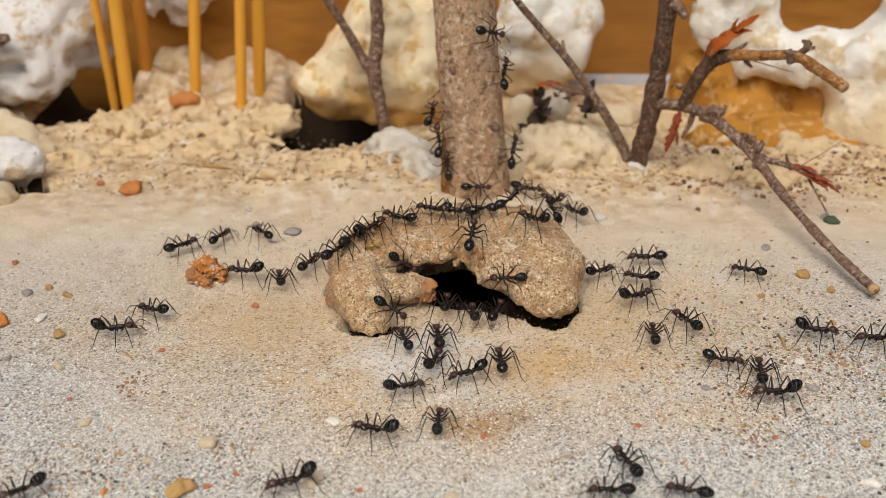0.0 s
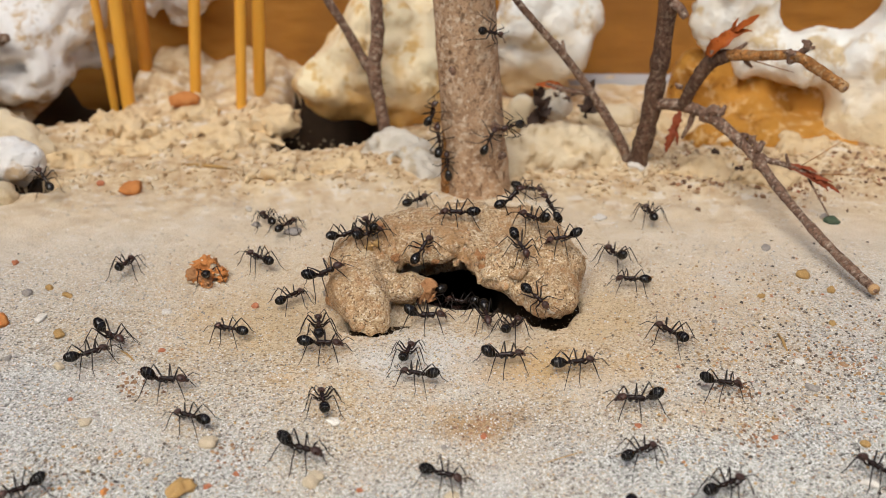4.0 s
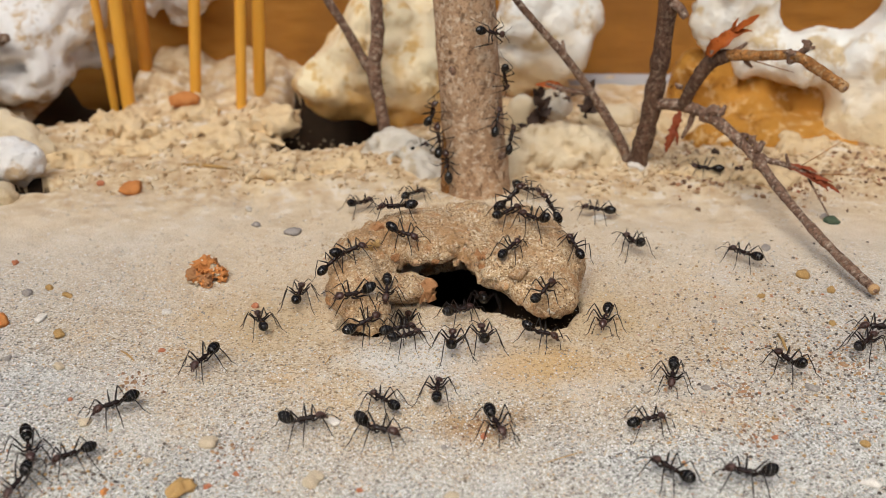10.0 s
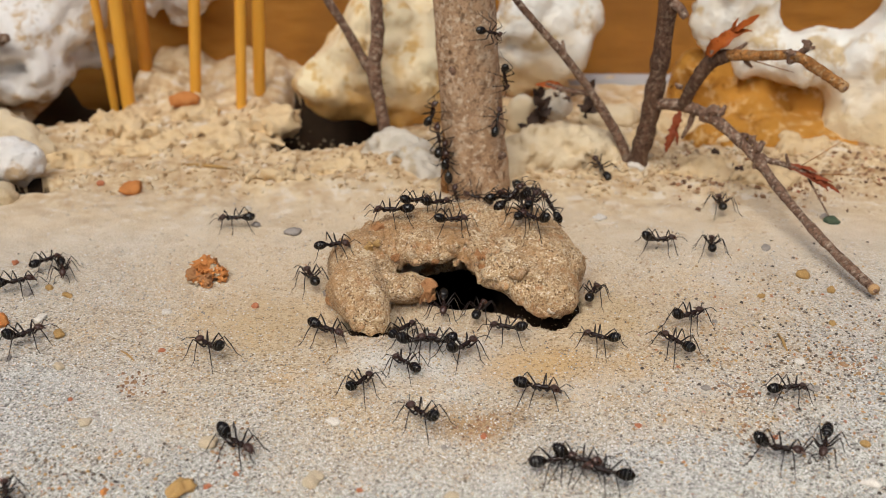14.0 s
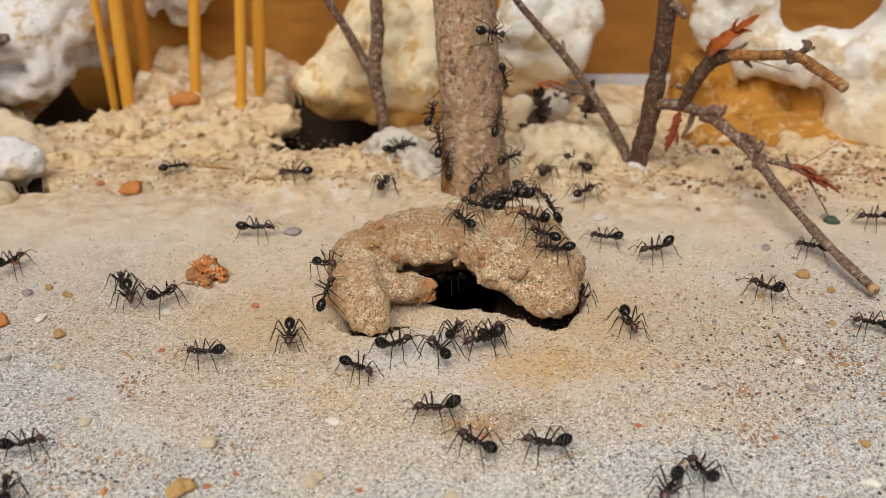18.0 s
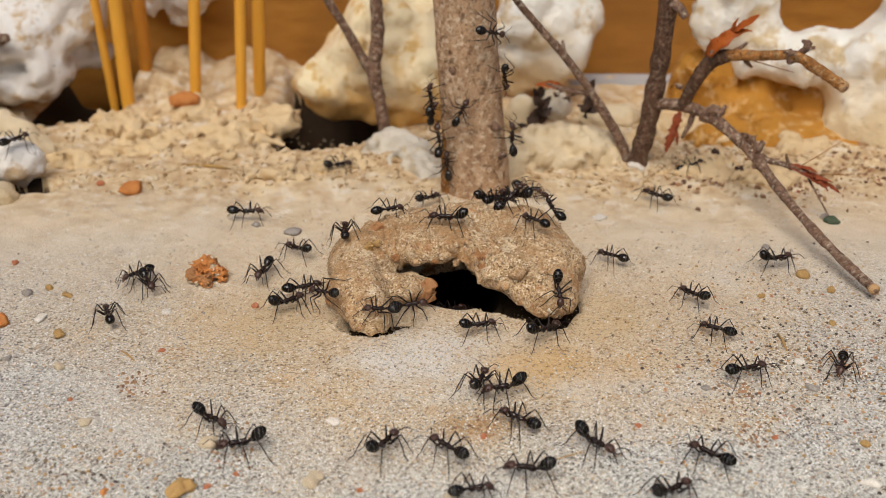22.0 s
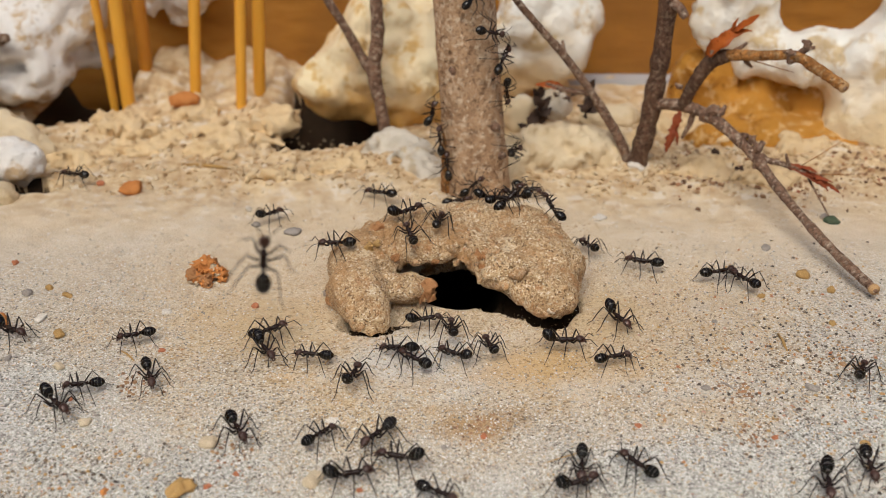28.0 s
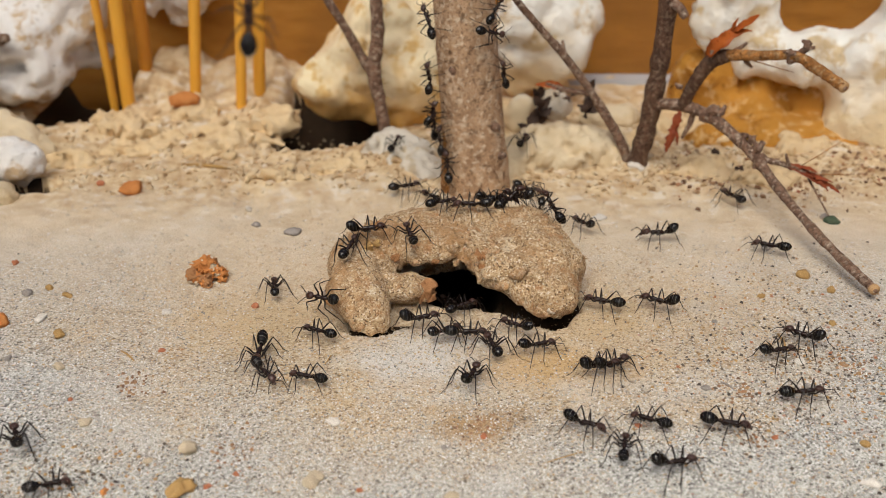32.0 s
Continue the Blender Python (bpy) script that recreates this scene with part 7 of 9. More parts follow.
    walk(ants[24], stroll(ants[24], [(0,g(20.4,16,60)), (1,g(73.8,31,110)), (2,s(69.9,43.7,1.9,0.1,0.9,0.4,0,-0.4,0.9)), (3,g(102.4,43.7,0)), (21,g(102.4,43.7,0)), (23,g(76.1,54.5,0)), (24,g(109,54.5,0)), (32,g(109,54.5,0))]))
    walk(ants[25], stroll(ants[25], [(0,s(-6.6,-14.5,4.9,0.8,0.1,-0.6,0.4,-0.8,0.4)), (1,s(-8.2,-15,6.6,0.3,0.9,0.3,0.1,-0.3,0.9)), (2,s(-6,-15.1,6.2,0.5,-0.4,-0.8,0.2,-0.8,0.5)), (3,s(-12.5,-13.3,8.4,0.9,0.5,0.1,0,-0.2,1)), (6,s(-15.4,-16.1,7.2,1,0,0.2,-0.2,-0.1,1)), (7,s(-13.9,-16.7,7.7,1,-0.1,0.2,-0.3,-0.2,0.9)), (8,s(-16.7,-21.6,5.9,0.9,0,0.4,-0.3,-0.2,0.9)), (9,s(-6.3,-21.4,4.7,0.7,-0.7,-0.1,0,-0.1,1)), (10,s(-8.3,-23.3,4.8,0,-1,-0.1,0,-0.1,1)), (11,s(-11.3,-21.6,6.2,0.7,0.8,0.1,0.1,-0.1,1)), (12,s(-6.7,-14.6,7.3,0.9,0.2,0.3,-0.2,-0.4,0.9)), (13,s(-4.6,-11.2,9.8,0.8,0.6,0,0.1,-0.2,1)), (14,s(1.4,-11.3,8.7,0.9,0.4,0,0.1,-0.1,1)), (17,s(5.4,-10.5,8.2,-0.1,0.8,0.5,0.1,-0.5,0.8)), (18,s(2.9,-9.8,8.6,-0.5,0.8,0.3,0.1,-0.2,1)), (19,s(0.6,-9.5,8.7,-1,0.1,0,0,-0.2,1)), (20,s(0.6,-9.5,8.7,-1,0.1,0,0,-0.2,1)), (21,s(-8,-9,9.5,0,1,0.1,0,-0.1,1)), (22,g(-24.1,-3.2,143)), (23,g(-31.2,3.8,23)), (24,g(-26.1,1.5,58)), (25,g(-19.6,-6,-106)), (28,s(-4.9,-14,8.2,-0.3,0.9,0.3,-0.1,-0.3,0.9)), (29,s(-4.9,-14,8.2,-0.3,0.9,0.3,-0.1,-0.3,0.9)), (30,s(-4.9,-14,8.2,-0.3,0.9,0.3,-0.1,-0.3,0.9)), (31,s(-4.9,-14,8.2,-0.3,0.9,0.3,-0.1,-0.3,0.9)), (32,s(-4.9,-14,8.2,-0.3,0.9,0.3,-0.1,-0.3,0.9))]))
    walk(ants[26], stroll(ants[26], [(0,s(4,-14,7.6,0.2,0.9,0.5,0.2,-0.5,0.9)), (1,s(-1.7,-19.5,3.2,-0.1,1,0.2,0.4,-0.1,0.9)), (2,s(-4.7,-18.9,4.1,0.6,-0.8,-0.1,0,-0.1,1)), (3,g(-0.2,-9.3,65)), (6,s(-5.4,-22.6,-1.5,0.6,0.8,-0.2,0,0.2,1)), (7,s(-6.2,-15.1,6.3,0.9,-0.2,-0.4,0.1,-0.8,0.6)), (8,s(-9,-17,5.3,0.5,-0.7,-0.5,0.5,-0.3,0.8)), (9,s(-5.4,-22.6,-1.5,0.8,0.5,-0.1,0,0.2,1)), (10,s(-5.4,-22.6,-1.5,0.1,1,-0.2,0,0.2,1)), (11,g(-20.3,-13.6,133)), (12,g(-20.4,-12.7,111)), (13,g(-20.8,-12.6,111)), (14,g(-20.8,-12.6,111)), (17,g(-26.1,-7.8,56)), (18,g(-31.7,4.3,0)), (19,g(-34.9,12.1,24)), (20,g(-34.4,6,24)), (21,g(-34.2,-1.5,-157)), (22,g(-28.6,-10.6,-104)), (23,g(-32,-19.1,-159)), (24,g(-41.3,-46.1,-8)), (25,g(-25.8,-50.7,-16)), (28,g(-25.7,-53.3,-63)), (29,g(-17.6,-65.2,-39)), (30,g(-20.6,-66.7,16)), (31,g(-31.7,-65.1,-8)), (32,g(-30.1,-73,-79))]))
    walk(ants[27], stroll(ants[27], [(0,s(9.1,-20.4,5,-1,-0.1,0,0.1,-0.7,0.7)), (1,s(6.9,-19.3,4.4,-1,0.2,0,-0.2,-0.6,0.8)), (2,s(5.1,-16.7,6.9,0.7,-0.7,-0.2,-0.3,-0.5,0.8)), (3,s(2.5,-15.1,8,-1,0,0.2,0.2,-0.4,0.9)), (6,s(-11.1,-25.6,6,-0.9,0.5,0.1,-0.1,-0.3,1)), (7,g(-10.9,-29.3,37)), (8,s(-13.9,-25.2,5.6,0.2,-0.9,-0.3,0,-0.3,1)), (9,s(-3.8,-23.4,3.9,0.9,0.5,0.1,0.1,-0.3,0.9)), (10,g(-6.1,-28.5,19)), (11,g(-2,-25.8,36)), (12,g(-4,-30,-94)), (13,g(-6.1,-28.5,36)), (14,g(-5.6,-28.5,50)), (17,s(-5.4,-23.5,-1.5,0.6,0.8,-0.2,0,0.2,1)), (18,s(-16.3,-23.6,4.5,0.3,0.6,0.7,-0.4,-0.6,0.7)), (19,s(-17.2,-22.6,4.4,0.8,-0.1,0.6,-0.5,-0.4,0.7)), (20,g(-19.5,-21,-107)), (21,s(-15.6,-23.7,1.4,-0.4,0.7,0.7,-0.4,-0.7,0.5)), (22,s(-9.7,-27.6,3.6,-0.9,-0.3,0.2,0.3,-0.4,0.9)), (23,g(-9.6,-51,17)), (24,g(-10,-60.8,151)), (25,g(-21.3,-43.9,-145)), (28,g(-15.1,-53.9,47)), (29,g(-16.7,-58,0)), (30,g(-15.6,-59.2,-58)), (31,g(-16.9,-39.1,162)), (32,g(-18.6,-41.2,163))]))
    walk(ants[28], stroll(ants[28], [(0,s(-7.5,-26.1,3.2,0.9,-0.2,-0.5,0.2,-0.8,0.6)), (1,g(-11.6,-30.9,36)), (2,g(-21.3,-34,-26)), (3,g(-31.6,-29.5,105)), (6,g(-29.9,-27.6,-91)), (7,g(-22.7,-18.8,39)), (8,g(-30.1,-21,180)), (9,g(-25.9,-22,-82)), (10,g(-26.8,-26.4,111)), (11,g(-40.9,-12.3,127)), (12,g(-39.8,8.9,45)), (13,g(-59.4,3.4,47)), (14,g(-64,-6.7,47)), (17,g(-56.8,13.8,104)), (18,g(-51.6,32.3,27)), (19,g(-53.2,51.7,90)), (20,g(-53.4,72.5,70)), (21,g(-108.1,72.5,180)), (32,g(-108.1,72.5,180))]))
    walk(ants[29], stroll(ants[29], [(0,g(0.5,-21.8,85)), (1,s(-4.2,-22.6,-1.5,0.1,1,-0.2,0,0.2,1)), (2,s(-7.1,-23.5,-1.5,0.8,0.5,-0.1,0,0.2,1)), (3,s(-4.1,-23.5,-1.5,0.6,-0.8,0.2,0,0.2,1)), (6,g(1.3,-29.1,84)), (7,g(-2,-28.4,85)), (8,s(-8.6,-27.1,2.8,0.7,0.6,-0.2,0.6,-0.5,0.7)), (9,g(-2,-25.8,59)), (10,g(5.7,-30.7,93)), (11,g(5.2,-35.3,-103)), (12,g(3.8,-28.1,-161)), (13,g(5,-29.8,47)), (14,g(2.9,-34,47)), (17,g(7.6,-35.5,34)), (18,g(5.7,-31.9,-161)), (19,g(6.6,-39.2,-81)), (20,g(11.4,-47.4,-59)), (21,g(16.2,-54.7,-47)), (22,g(18.8,-56.3,-47)), (23,g(16.4,-65.5,77)), (24,g(16.4,-65.1,-165)), (25,g(16.6,-66.2,77)), (28,g(15.9,-63.8,28)), (29,g(0.4,-48.5,-72)), (30,g(12.4,-48.7,0)), (31,g(15.5,-43.5,-27)), (32,g(21.6,-39.2,17))]))
    walk(ants[30], stroll(ants[30], [(0,g(4.5,-23.8,94)), (1,g(5.4,-28.2,99)), (2,g(10.7,-28.4,82)), (3,g(10.8,-27.6,103)), (6,g(8.7,-28,-19)), (7,g(10.5,-25.3,129)), (8,g(8,-26.1,104)), (9,g(8.1,-26.9,90)), (10,g(14.3,-30.1,-28)), (11,g(14.2,-30.9,161)), (12,g(12.8,-33.3,130)), (13,g(7.9,-28.5,161)), (14,g(9.1,-28.4,161)), (17,g(8.9,-24.5,104)), (18,g(1.7,-29.1,73)), (19,g(-2,-26.7,91)), (20,g(2.5,-29.8,48)), (21,g(5.5,-25,58)), (22,g(5.4,-27.4,19)), (23,g(9.9,-29.2,0)), (24,g(5.5,-34.6,88)), (25,g(5.6,-34.2,88)), (28,g(6.5,-33.1,105)), (29,g(9.1,-27.6,0)), (30,g(8.8,-26.1,47)), (31,g(2.9,-29.8,48)), (32,g(10.4,-27.6,143))]))
    walk(ants[31], stroll(ants[31], [(0,g(8.1,-23.6,72)), (1,g(8,-26.1,77)), (2,g(7.2,-25.2,83)), (3,g(7.2,-23.6,-145)), (6,g(4.6,-27.3,35)), (7,g(6.7,-26,35)), (8,g(10.2,-37.3,-96)), (9,g(16.4,-33.3,96)), (10,g(23.7,-26.3,-107)), (11,g(28.7,-27.5,170)), (12,g(44,-31,-163)), (13,g(30.3,-35.6,75)), (14,g(32.8,-32.7,126)), (17,g(26.5,-39.8,-37)), (18,g(27.2,-27.2,-82)), (19,g(31.1,-33.4,-71)), (20,g(35.1,-33.4,31)), (21,g(43,-36.8,94)), (22,g(41.6,-39.5,17)), (23,g(43.2,-49.2,-67)), (24,g(39.9,-56.3,-65)), (25,g(37.9,-54.7,-44)), (28,g(50.9,-60.8,-96)), (29,g(45.1,-65.5,35)), (30,g(46.3,-54.6,27)), (31,g(34.2,-55.8,154)), (32,g(36,-52.3,-18))]))
    walk(ants[32], stroll(ants[32], [(0,g(-0.7,-30.8,95)), (1,g(-5.4,-36,109)), (2,g(-11.7,-41.1,163)), (3,g(-12.7,-33.3,-26)), (6,g(-25.5,-32.5,38)), (7,g(-23.2,-37.8,-25)), (8,g(-21.4,-36.3,-86)), (9,g(-26,-47.4,-108)), (10,g(-42.6,-48.2,-143)), (11,g(-62.5,-27.1,62)), (12,g(-58,-6.7,110)), (13,g(-69.5,-7.8,109)), (14,g(-66.4,-14.5,23)), (17,g(-47.8,-19.3,-72)), (18,g(-48,-18.3,-72)), (19,g(-47.9,-18.9,-72)), (20,g(-48,-18.3,-72)), (21,g(-48.3,-18.3,-71)), (22,g(-46,-14.4,-63)), (23,g(-44.9,-18.1,87)), (24,g(-42.2,-16.3,70)), (25,g(-32.1,-8.7,103)), (28,s(-16.2,-14.5,6.6,-0.9,0.3,-0.2,-0.2,-0.2,1)), (29,s(-15.9,-18.3,7.4,-0.9,0.3,-0.2,-0.2,-0.1,1)), (30,s(-12.4,-12.8,8.6,-0.9,-0.5,-0.1,0,-0.3,1)), (31,s(-15.8,-12.8,7.6,0.8,0.4,0.4,-0.3,-0.3,0.9)), (32,s(-13.6,-16.5,8,0.3,0.9,0.2,-0.2,-0.1,1))]))
    walk(ants[33], stroll(ants[33], [(0,g(-5.6,-31.1,108)), (1,g(-13.6,-45.8,-132)), (2,g(-22.4,-46.6,-153)), (3,g(-31.1,-49.5,98)), (6,g(-35.4,-51.4,-86)), (7,g(-30,-60.4,-38)), (8,g(-27.9,-60.9,17)), (9,g(-25.1,-55.1,157)), (10,g(-45.1,-58.4,-144)), (11,g(-46.5,-60.4,-113)), (12,g(-48,-63.1,-145)), (13,g(-50,-65.8,115)), (14,g(-50.5,-65.5,115)), (17,g(-50.5,-65.5,115)), (18,g(-50.8,-64.7,109)), (19,g(-51.4,-31.3,0)), (20,g(-49.9,-25.1,125)), (21,g(-50,-24.8,114)), (22,g(-49.6,-24.5,114)), (23,g(-50.3,-25.1,114)), (24,g(-50.3,-22.1,-85)), (25,g(-45,-28.1,-62)), (28,g(-48.5,-42.9,-171)), (29,g(-45.7,-49.1,-80)), (30,g(-34.7,-57.5,-22)), (31,g(-37.5,-61.5,-59)), (32,g(-45.7,-64.1,17))]))
    walk(ants[34], stroll(ants[34], [(0,g(-1.2,-37.6,73)), (1,g(-1.8,-41.2,-146)), (2,g(6.6,-39.9,51)), (3,g(9.6,-34.7,26)), (6,g(6.2,-41.3,-18)), (7,g(2.5,-29,92)), (8,g(2.5,-30.7,84)), (9,g(2.2,-33.2,87)), (10,g(1.3,-32.4,87)), (11,g(0.1,-30.7,85)), (12,g(0.5,-29.9,85)), (13,g(1.3,-34,153)), (14,g(-1.1,-32.4,161)), (17,g(-2,-26.7,101)), (18,g(-6.7,-33.1,35)), (19,g(-5.1,-34.8,-27)), (20,g(-1.1,-38.3,-92)), (21,g(-11.7,-56.1,-163)), (22,g(-7.2,-56.3,56)), (23,g(-7.3,-55.2,-135)), (24,g(-41,-64.6,-74)), (25,g(-40.6,-64.9,-57)), (28,g(-10.9,-62.6,16)), (29,g(-13,-61.5,180)), (30,g(-27.4,-63.1,119)), (31,g(-40,-65.9,180)), (32,g(-38,-73,-74))]))
    walk(ants[35], stroll(ants[35], [(0,g(-4.8,-43.6,18)), (1,g(-5.7,-44.3,18)), (2,g(-3.7,-44.5,52)), (3,g(-5.2,-36.7,86)), (6,g(-3.6,-34.1,74)), (7,g(-3.1,-33.8,74)), (8,g(-2.3,-30.8,59)), (9,g(0.5,-23.4,106)), (10,g(2.6,-23.4,36)), (11,g(7.2,-23.6,48)), (12,s(6.7,-15.6,-1.5,0.4,0.9,-0.2,0,0.2,1)), (13,s(7.5,-16.5,-1.5,0.6,0.8,-0.2,0,0.2,1)), (14,s(12.8,-8.5,9.6,0.4,0.9,0.3,-0.1,-0.3,0.9)), (17,s(9.6,-8.6,9,0.2,1,0.2,-0.1,-0.2,1)), (18,s(11.4,21.5,8.3,0.8,0.6,0.1,0.5,-0.8,0.2)), (19,s(10.7,23,16.9,-0.2,-0.2,1,0.9,-0.5,0)), (20,s(10.1,22.8,22.8,0.2,0.3,-0.9,0.8,-0.6,0)), (21,s(2.4,21.2,2.5,-0.8,0.6,-0.3,-0.6,-0.8,-0.1)), (22,s(-20,31.3,1.9,0.9,0.4,0,0.1,-0.3,1)), (23,s(-19.9,32.4,2.5,0.9,0.3,0.1,0,-0.2,1)), (24,g(-26.6,23.7,25)), (25,g(-39,19.1,47)), (28,g(-30.1,10.4,44)), (29,g(-32.6,10.3,180)), (30,g(-36.2,17.3,46)), (31,g(-41.3,26.2,157)), (32,s(-9.2,39.4,4.1,0.3,0.9,0.3,-0.1,-0.3,0.9))]))
    walk(ants[36], stroll(ants[36], [(0,g(3.1,-40.6,-154)), (1,g(-1.4,-48.5,85)), (2,g(0.9,-53.5,99)), (3,g(-0.3,-41.9,111)), (6,g(-10,-38.6,91)), (7,g(-15.6,-31.6,19)), (8,g(-16.3,-33.2,84)), (9,g(-11.6,-36.9,141)), (10,g(-5.2,-30.7,36)), (11,g(-0.7,-35.4,82)), (12,g(-8.9,-36.8,-90)), (13,g(-8.5,-37.5,-112)), (14,g(-10.9,-42.5,59)), (17,g(-20,-39.1,132)), (18,g(-33.4,-35.3,171)), (19,g(-45,-28.1,130)), (20,g(-33.8,-28.8,-18)), (21,g(-38.7,-32.5,-125)), (22,g(-29.4,-50.7,-35)), (23,g(-14.5,-52.8,0)), (24,g(-35,-42.9,180)), (25,g(-42.8,-34,-101)), (28,g(-39.5,-41.2,-67)), (29,g(-32.4,-56.9,-22)), (30,g(-26.7,-56.2,141)), (31,g(-23,-42.6,-59)), (32,g(-24,-40.6,-52))]))
    walk(ants[37], stroll(ants[37], [(0,g(7.9,-37.3,93)), (1,g(10.6,-30,82)), (2,g(11.2,-34,34)), (3,g(19.6,-36.4,67)), (6,g(15.6,-41.9,-98)), (7,g(12.9,-48,-34)), (8,g(12.8,-55.3,-67)), (9,g(5.9,-66.4,88)), (10,g(6.7,-52.4,-73)), (11,g(8.9,-59.7,23)), (12,g(8.1,-61.9,149)), (13,g(3.9,-55.3,125)), (14,g(13.7,-59.6,16)), (17,g(5.8,-61.4,101)), (18,g(3.9,-55.9,135)), (19,g(2.6,-51.1,95)), (20,g(9.6,-53.3,155)), (21,g(9.6,-53.3,155)), (22,g(0.4,-57.2,136)), (23,g(-1,-58.5,149)), (24,g(-5.4,-58.2,-23)), (25,g(-18,-52.7,99)), (28,g(-8.3,-54.6,-129)), (29,g(-1,-45.3,-56)), (30,g(-0.3,-40.6,18)), (31,g(-1.5,-36.1,34)), (32,g(6.9,-33.1,105))]))
    walk(ants[38], stroll(ants[38], [(0,g(-0.6,-51,87)), (1,g(-8.4,-53.4,149)), (2,g(-9.9,-52.1,156)), (3,g(-15.1,-49.5,133)), (6,g(-16.6,-39.8,101)), (7,g(-15.7,-39,98)), (8,g(-14.7,-50.4,-121)), (9,g(-12.2,-44.5,-32)), (10,g(-8,-46.5,136)), (11,g(-8.4,-45.9,53)), (12,g(-4,-44.5,180)), (13,g(-0.3,-41,180)), (14,g(-5.4,-37.4,134)), (17,g(-7.1,-33.9,35)), (18,g(-11.5,-38.7,-33)), (19,g(-23.8,-50.1,-145)), (20,g(-29.5,-60.9,-85)), (21,g(-14,-61.5,16)), (22,g(3.7,-64.9,15)), (23,g(4.6,-65.6,15)), (24,g(4.3,-66.1,15)), (25,g(2.7,-66.4,15)), (28,g(-0.3,-65.8,-30)), (29,g(-4.9,-64.3,16)), (30,g(-4.6,-73,-88)), (31,g(8.9,-59.2,16)), (32,g(22.3,-56.2,79))]))
    walk(ants[39], stroll(ants[39], [(0,g(-8.6,-53.4,164)), (1,g(-11.2,-58.6,82)), (2,g(-13.7,-61.5,-66)), (3,g(-13,-73,-87)), (6,g(-13,-73,-87)), (8,g(-22.8,-65.4,92)), (9,g(-13.3,-58.1,25)), (10,g(-8.1,-53.4,-24)), (11,g(-2.8,-52.6,-63)), (12,g(0.1,-62.1,-30)), (13,g(0.7,-60.5,16)), (14,g(16.4,-59.6,-16)), (17,g(17.6,-61.1,141)), (18,g(12.5,-56.5,163)), (19,g(10,-53.3,155)), (20,g(12.6,-51.2,-47)), (21,g(13.6,-60.6,8)), (22,g(10.1,-61.2,172)), (23,g(8.7,-62.4,-151)), (24,g(8.8,-61.9,-151)), (25,g(8.4,-62.4,-151)), (28,g(-5.4,-59.3,164)), (29,g(-5.7,-60.5,16)), (30,g(4.6,-56.4,82)), (31,g(1.6,-44.7,84)), (32,g(3.9,-41.3,71))]))
    walk(ants[40], stroll(ants[40], [(0,g(-17.9,-63.8,-156)), (1,g(-19.4,-65.4,46)), (2,g(-23.5,-60.8,124)), (3,g(-19.2,-60,-40)), (6,g(-14.2,-51.5,17)), (7,g(-20.7,-48.5,-162)), (8,g(-42.5,-48.5,-143)), (9,g(-49.7,-50.1,-96)), (10,g(-50.4,-57.5,-67)), (11,g(-50.8,-58.7,-77)), (12,g(-51.9,-58.6,-126)), (13,g(-32,-42.9,-121)), (14,g(-32.9,-33.7,138)), (17,g(-34.9,-15.7,22)), (18,g(-42.5,-18.8,58)), (19,g(-35.9,-15.1,-138)), (20,g(-30.7,-20.1,-159)), (21,g(-25.6,-25.6,-160)), (22,g(-23.3,-21,39)), (23,g(-23.9,-16.2,0)), (24,g(-32.6,-19.1,-159)), (25,g(-31.8,-21.1,-159)), (28,g(-24.8,-35,-60)), (29,g(-18.3,-36.3,180)), (30,g(-18.4,-39.1,171)), (31,s(-16.2,-23.6,4.2,-0.7,0.7,0,-0.5,-0.5,0.7)), (32,s(-16.9,-23,3.2,-0.9,0.5,-0.1,-0.4,-0.7,0.6))]))
    walk(ants[41], stroll(ants[41], [(0,g(-48.9,-65.5,-145)), (1,s(-49.8,-65.5,0.4,-0.6,-0.8,0.2,0.4,-0.1,0.9)), (2,g(-48.9,-65.5,-145)), (3,g(-49.2,-65.5,-145)), (6,g(-48.4,-65,-145)), (7,g(-49.2,-65.5,-145)), (8,g(-49.3,-64.2,-145)), (9,g(-49.3,-64.2,-127)), (10,g(-49.6,-64.2,-101)), (11,g(-50.6,-65.3,115)), (12,g(-62,-65.3,180)), (16,g(-62,-65.3,180)), (18,g(-51.4,-56,28)), (19,g(-47.6,-32.2,20)), (20,g(-30.1,-31.1,20)), (21,g(-21.5,-25.4,38)), (22,s(-16.9,-23.2,4.1,-0.9,0.5,-0.1,-0.4,-0.6,0.7)), (23,g(-3.8,-20.7,36)), (24,g(-3.8,-21,36)), (25,g(-2,-23.4,36)), (28,g(-2.4,-25.8,19)), (29,s(2.3,-17.4,-1.5,-0.8,0.5,-0.1,0,0.2,1)), (30,s(1.4,-18.3,-1.5,0.6,0.8,-0.2,0,0.2,1)), (31,s(3.1,-17.4,-1.5,0.8,0.5,-0.1,0,0.2,1)), (32,g(0.5,-7.7,105))]))
    walk(ants[42], stroll(ants[42], [(0,g(22,-59.5,110)), (1,g(20.7,-62.9,28)), (2,g(20,-58,-103)), (3,g(19,-73,-94)), (6,g(25.2,-64.7,-106)), (7,g(31.6,-64.5,27)), (8,g(43.5,-58.6,21)), (9,g(47.8,-44.8,117)), (10,g(60.2,-32.2,46)), (11,g(76.8,-32.2,0)), (23,g(76.8,-32.2,0)), (25,g(62.9,-25.2,158)), (28,g(46.9,-13.8,120)), (29,g(44.4,-26.2,62)), (30,g(40.6,-35.4,125)), (31,g(40.6,-41.9,17)), (32,g(47.7,-45.1,8))]))
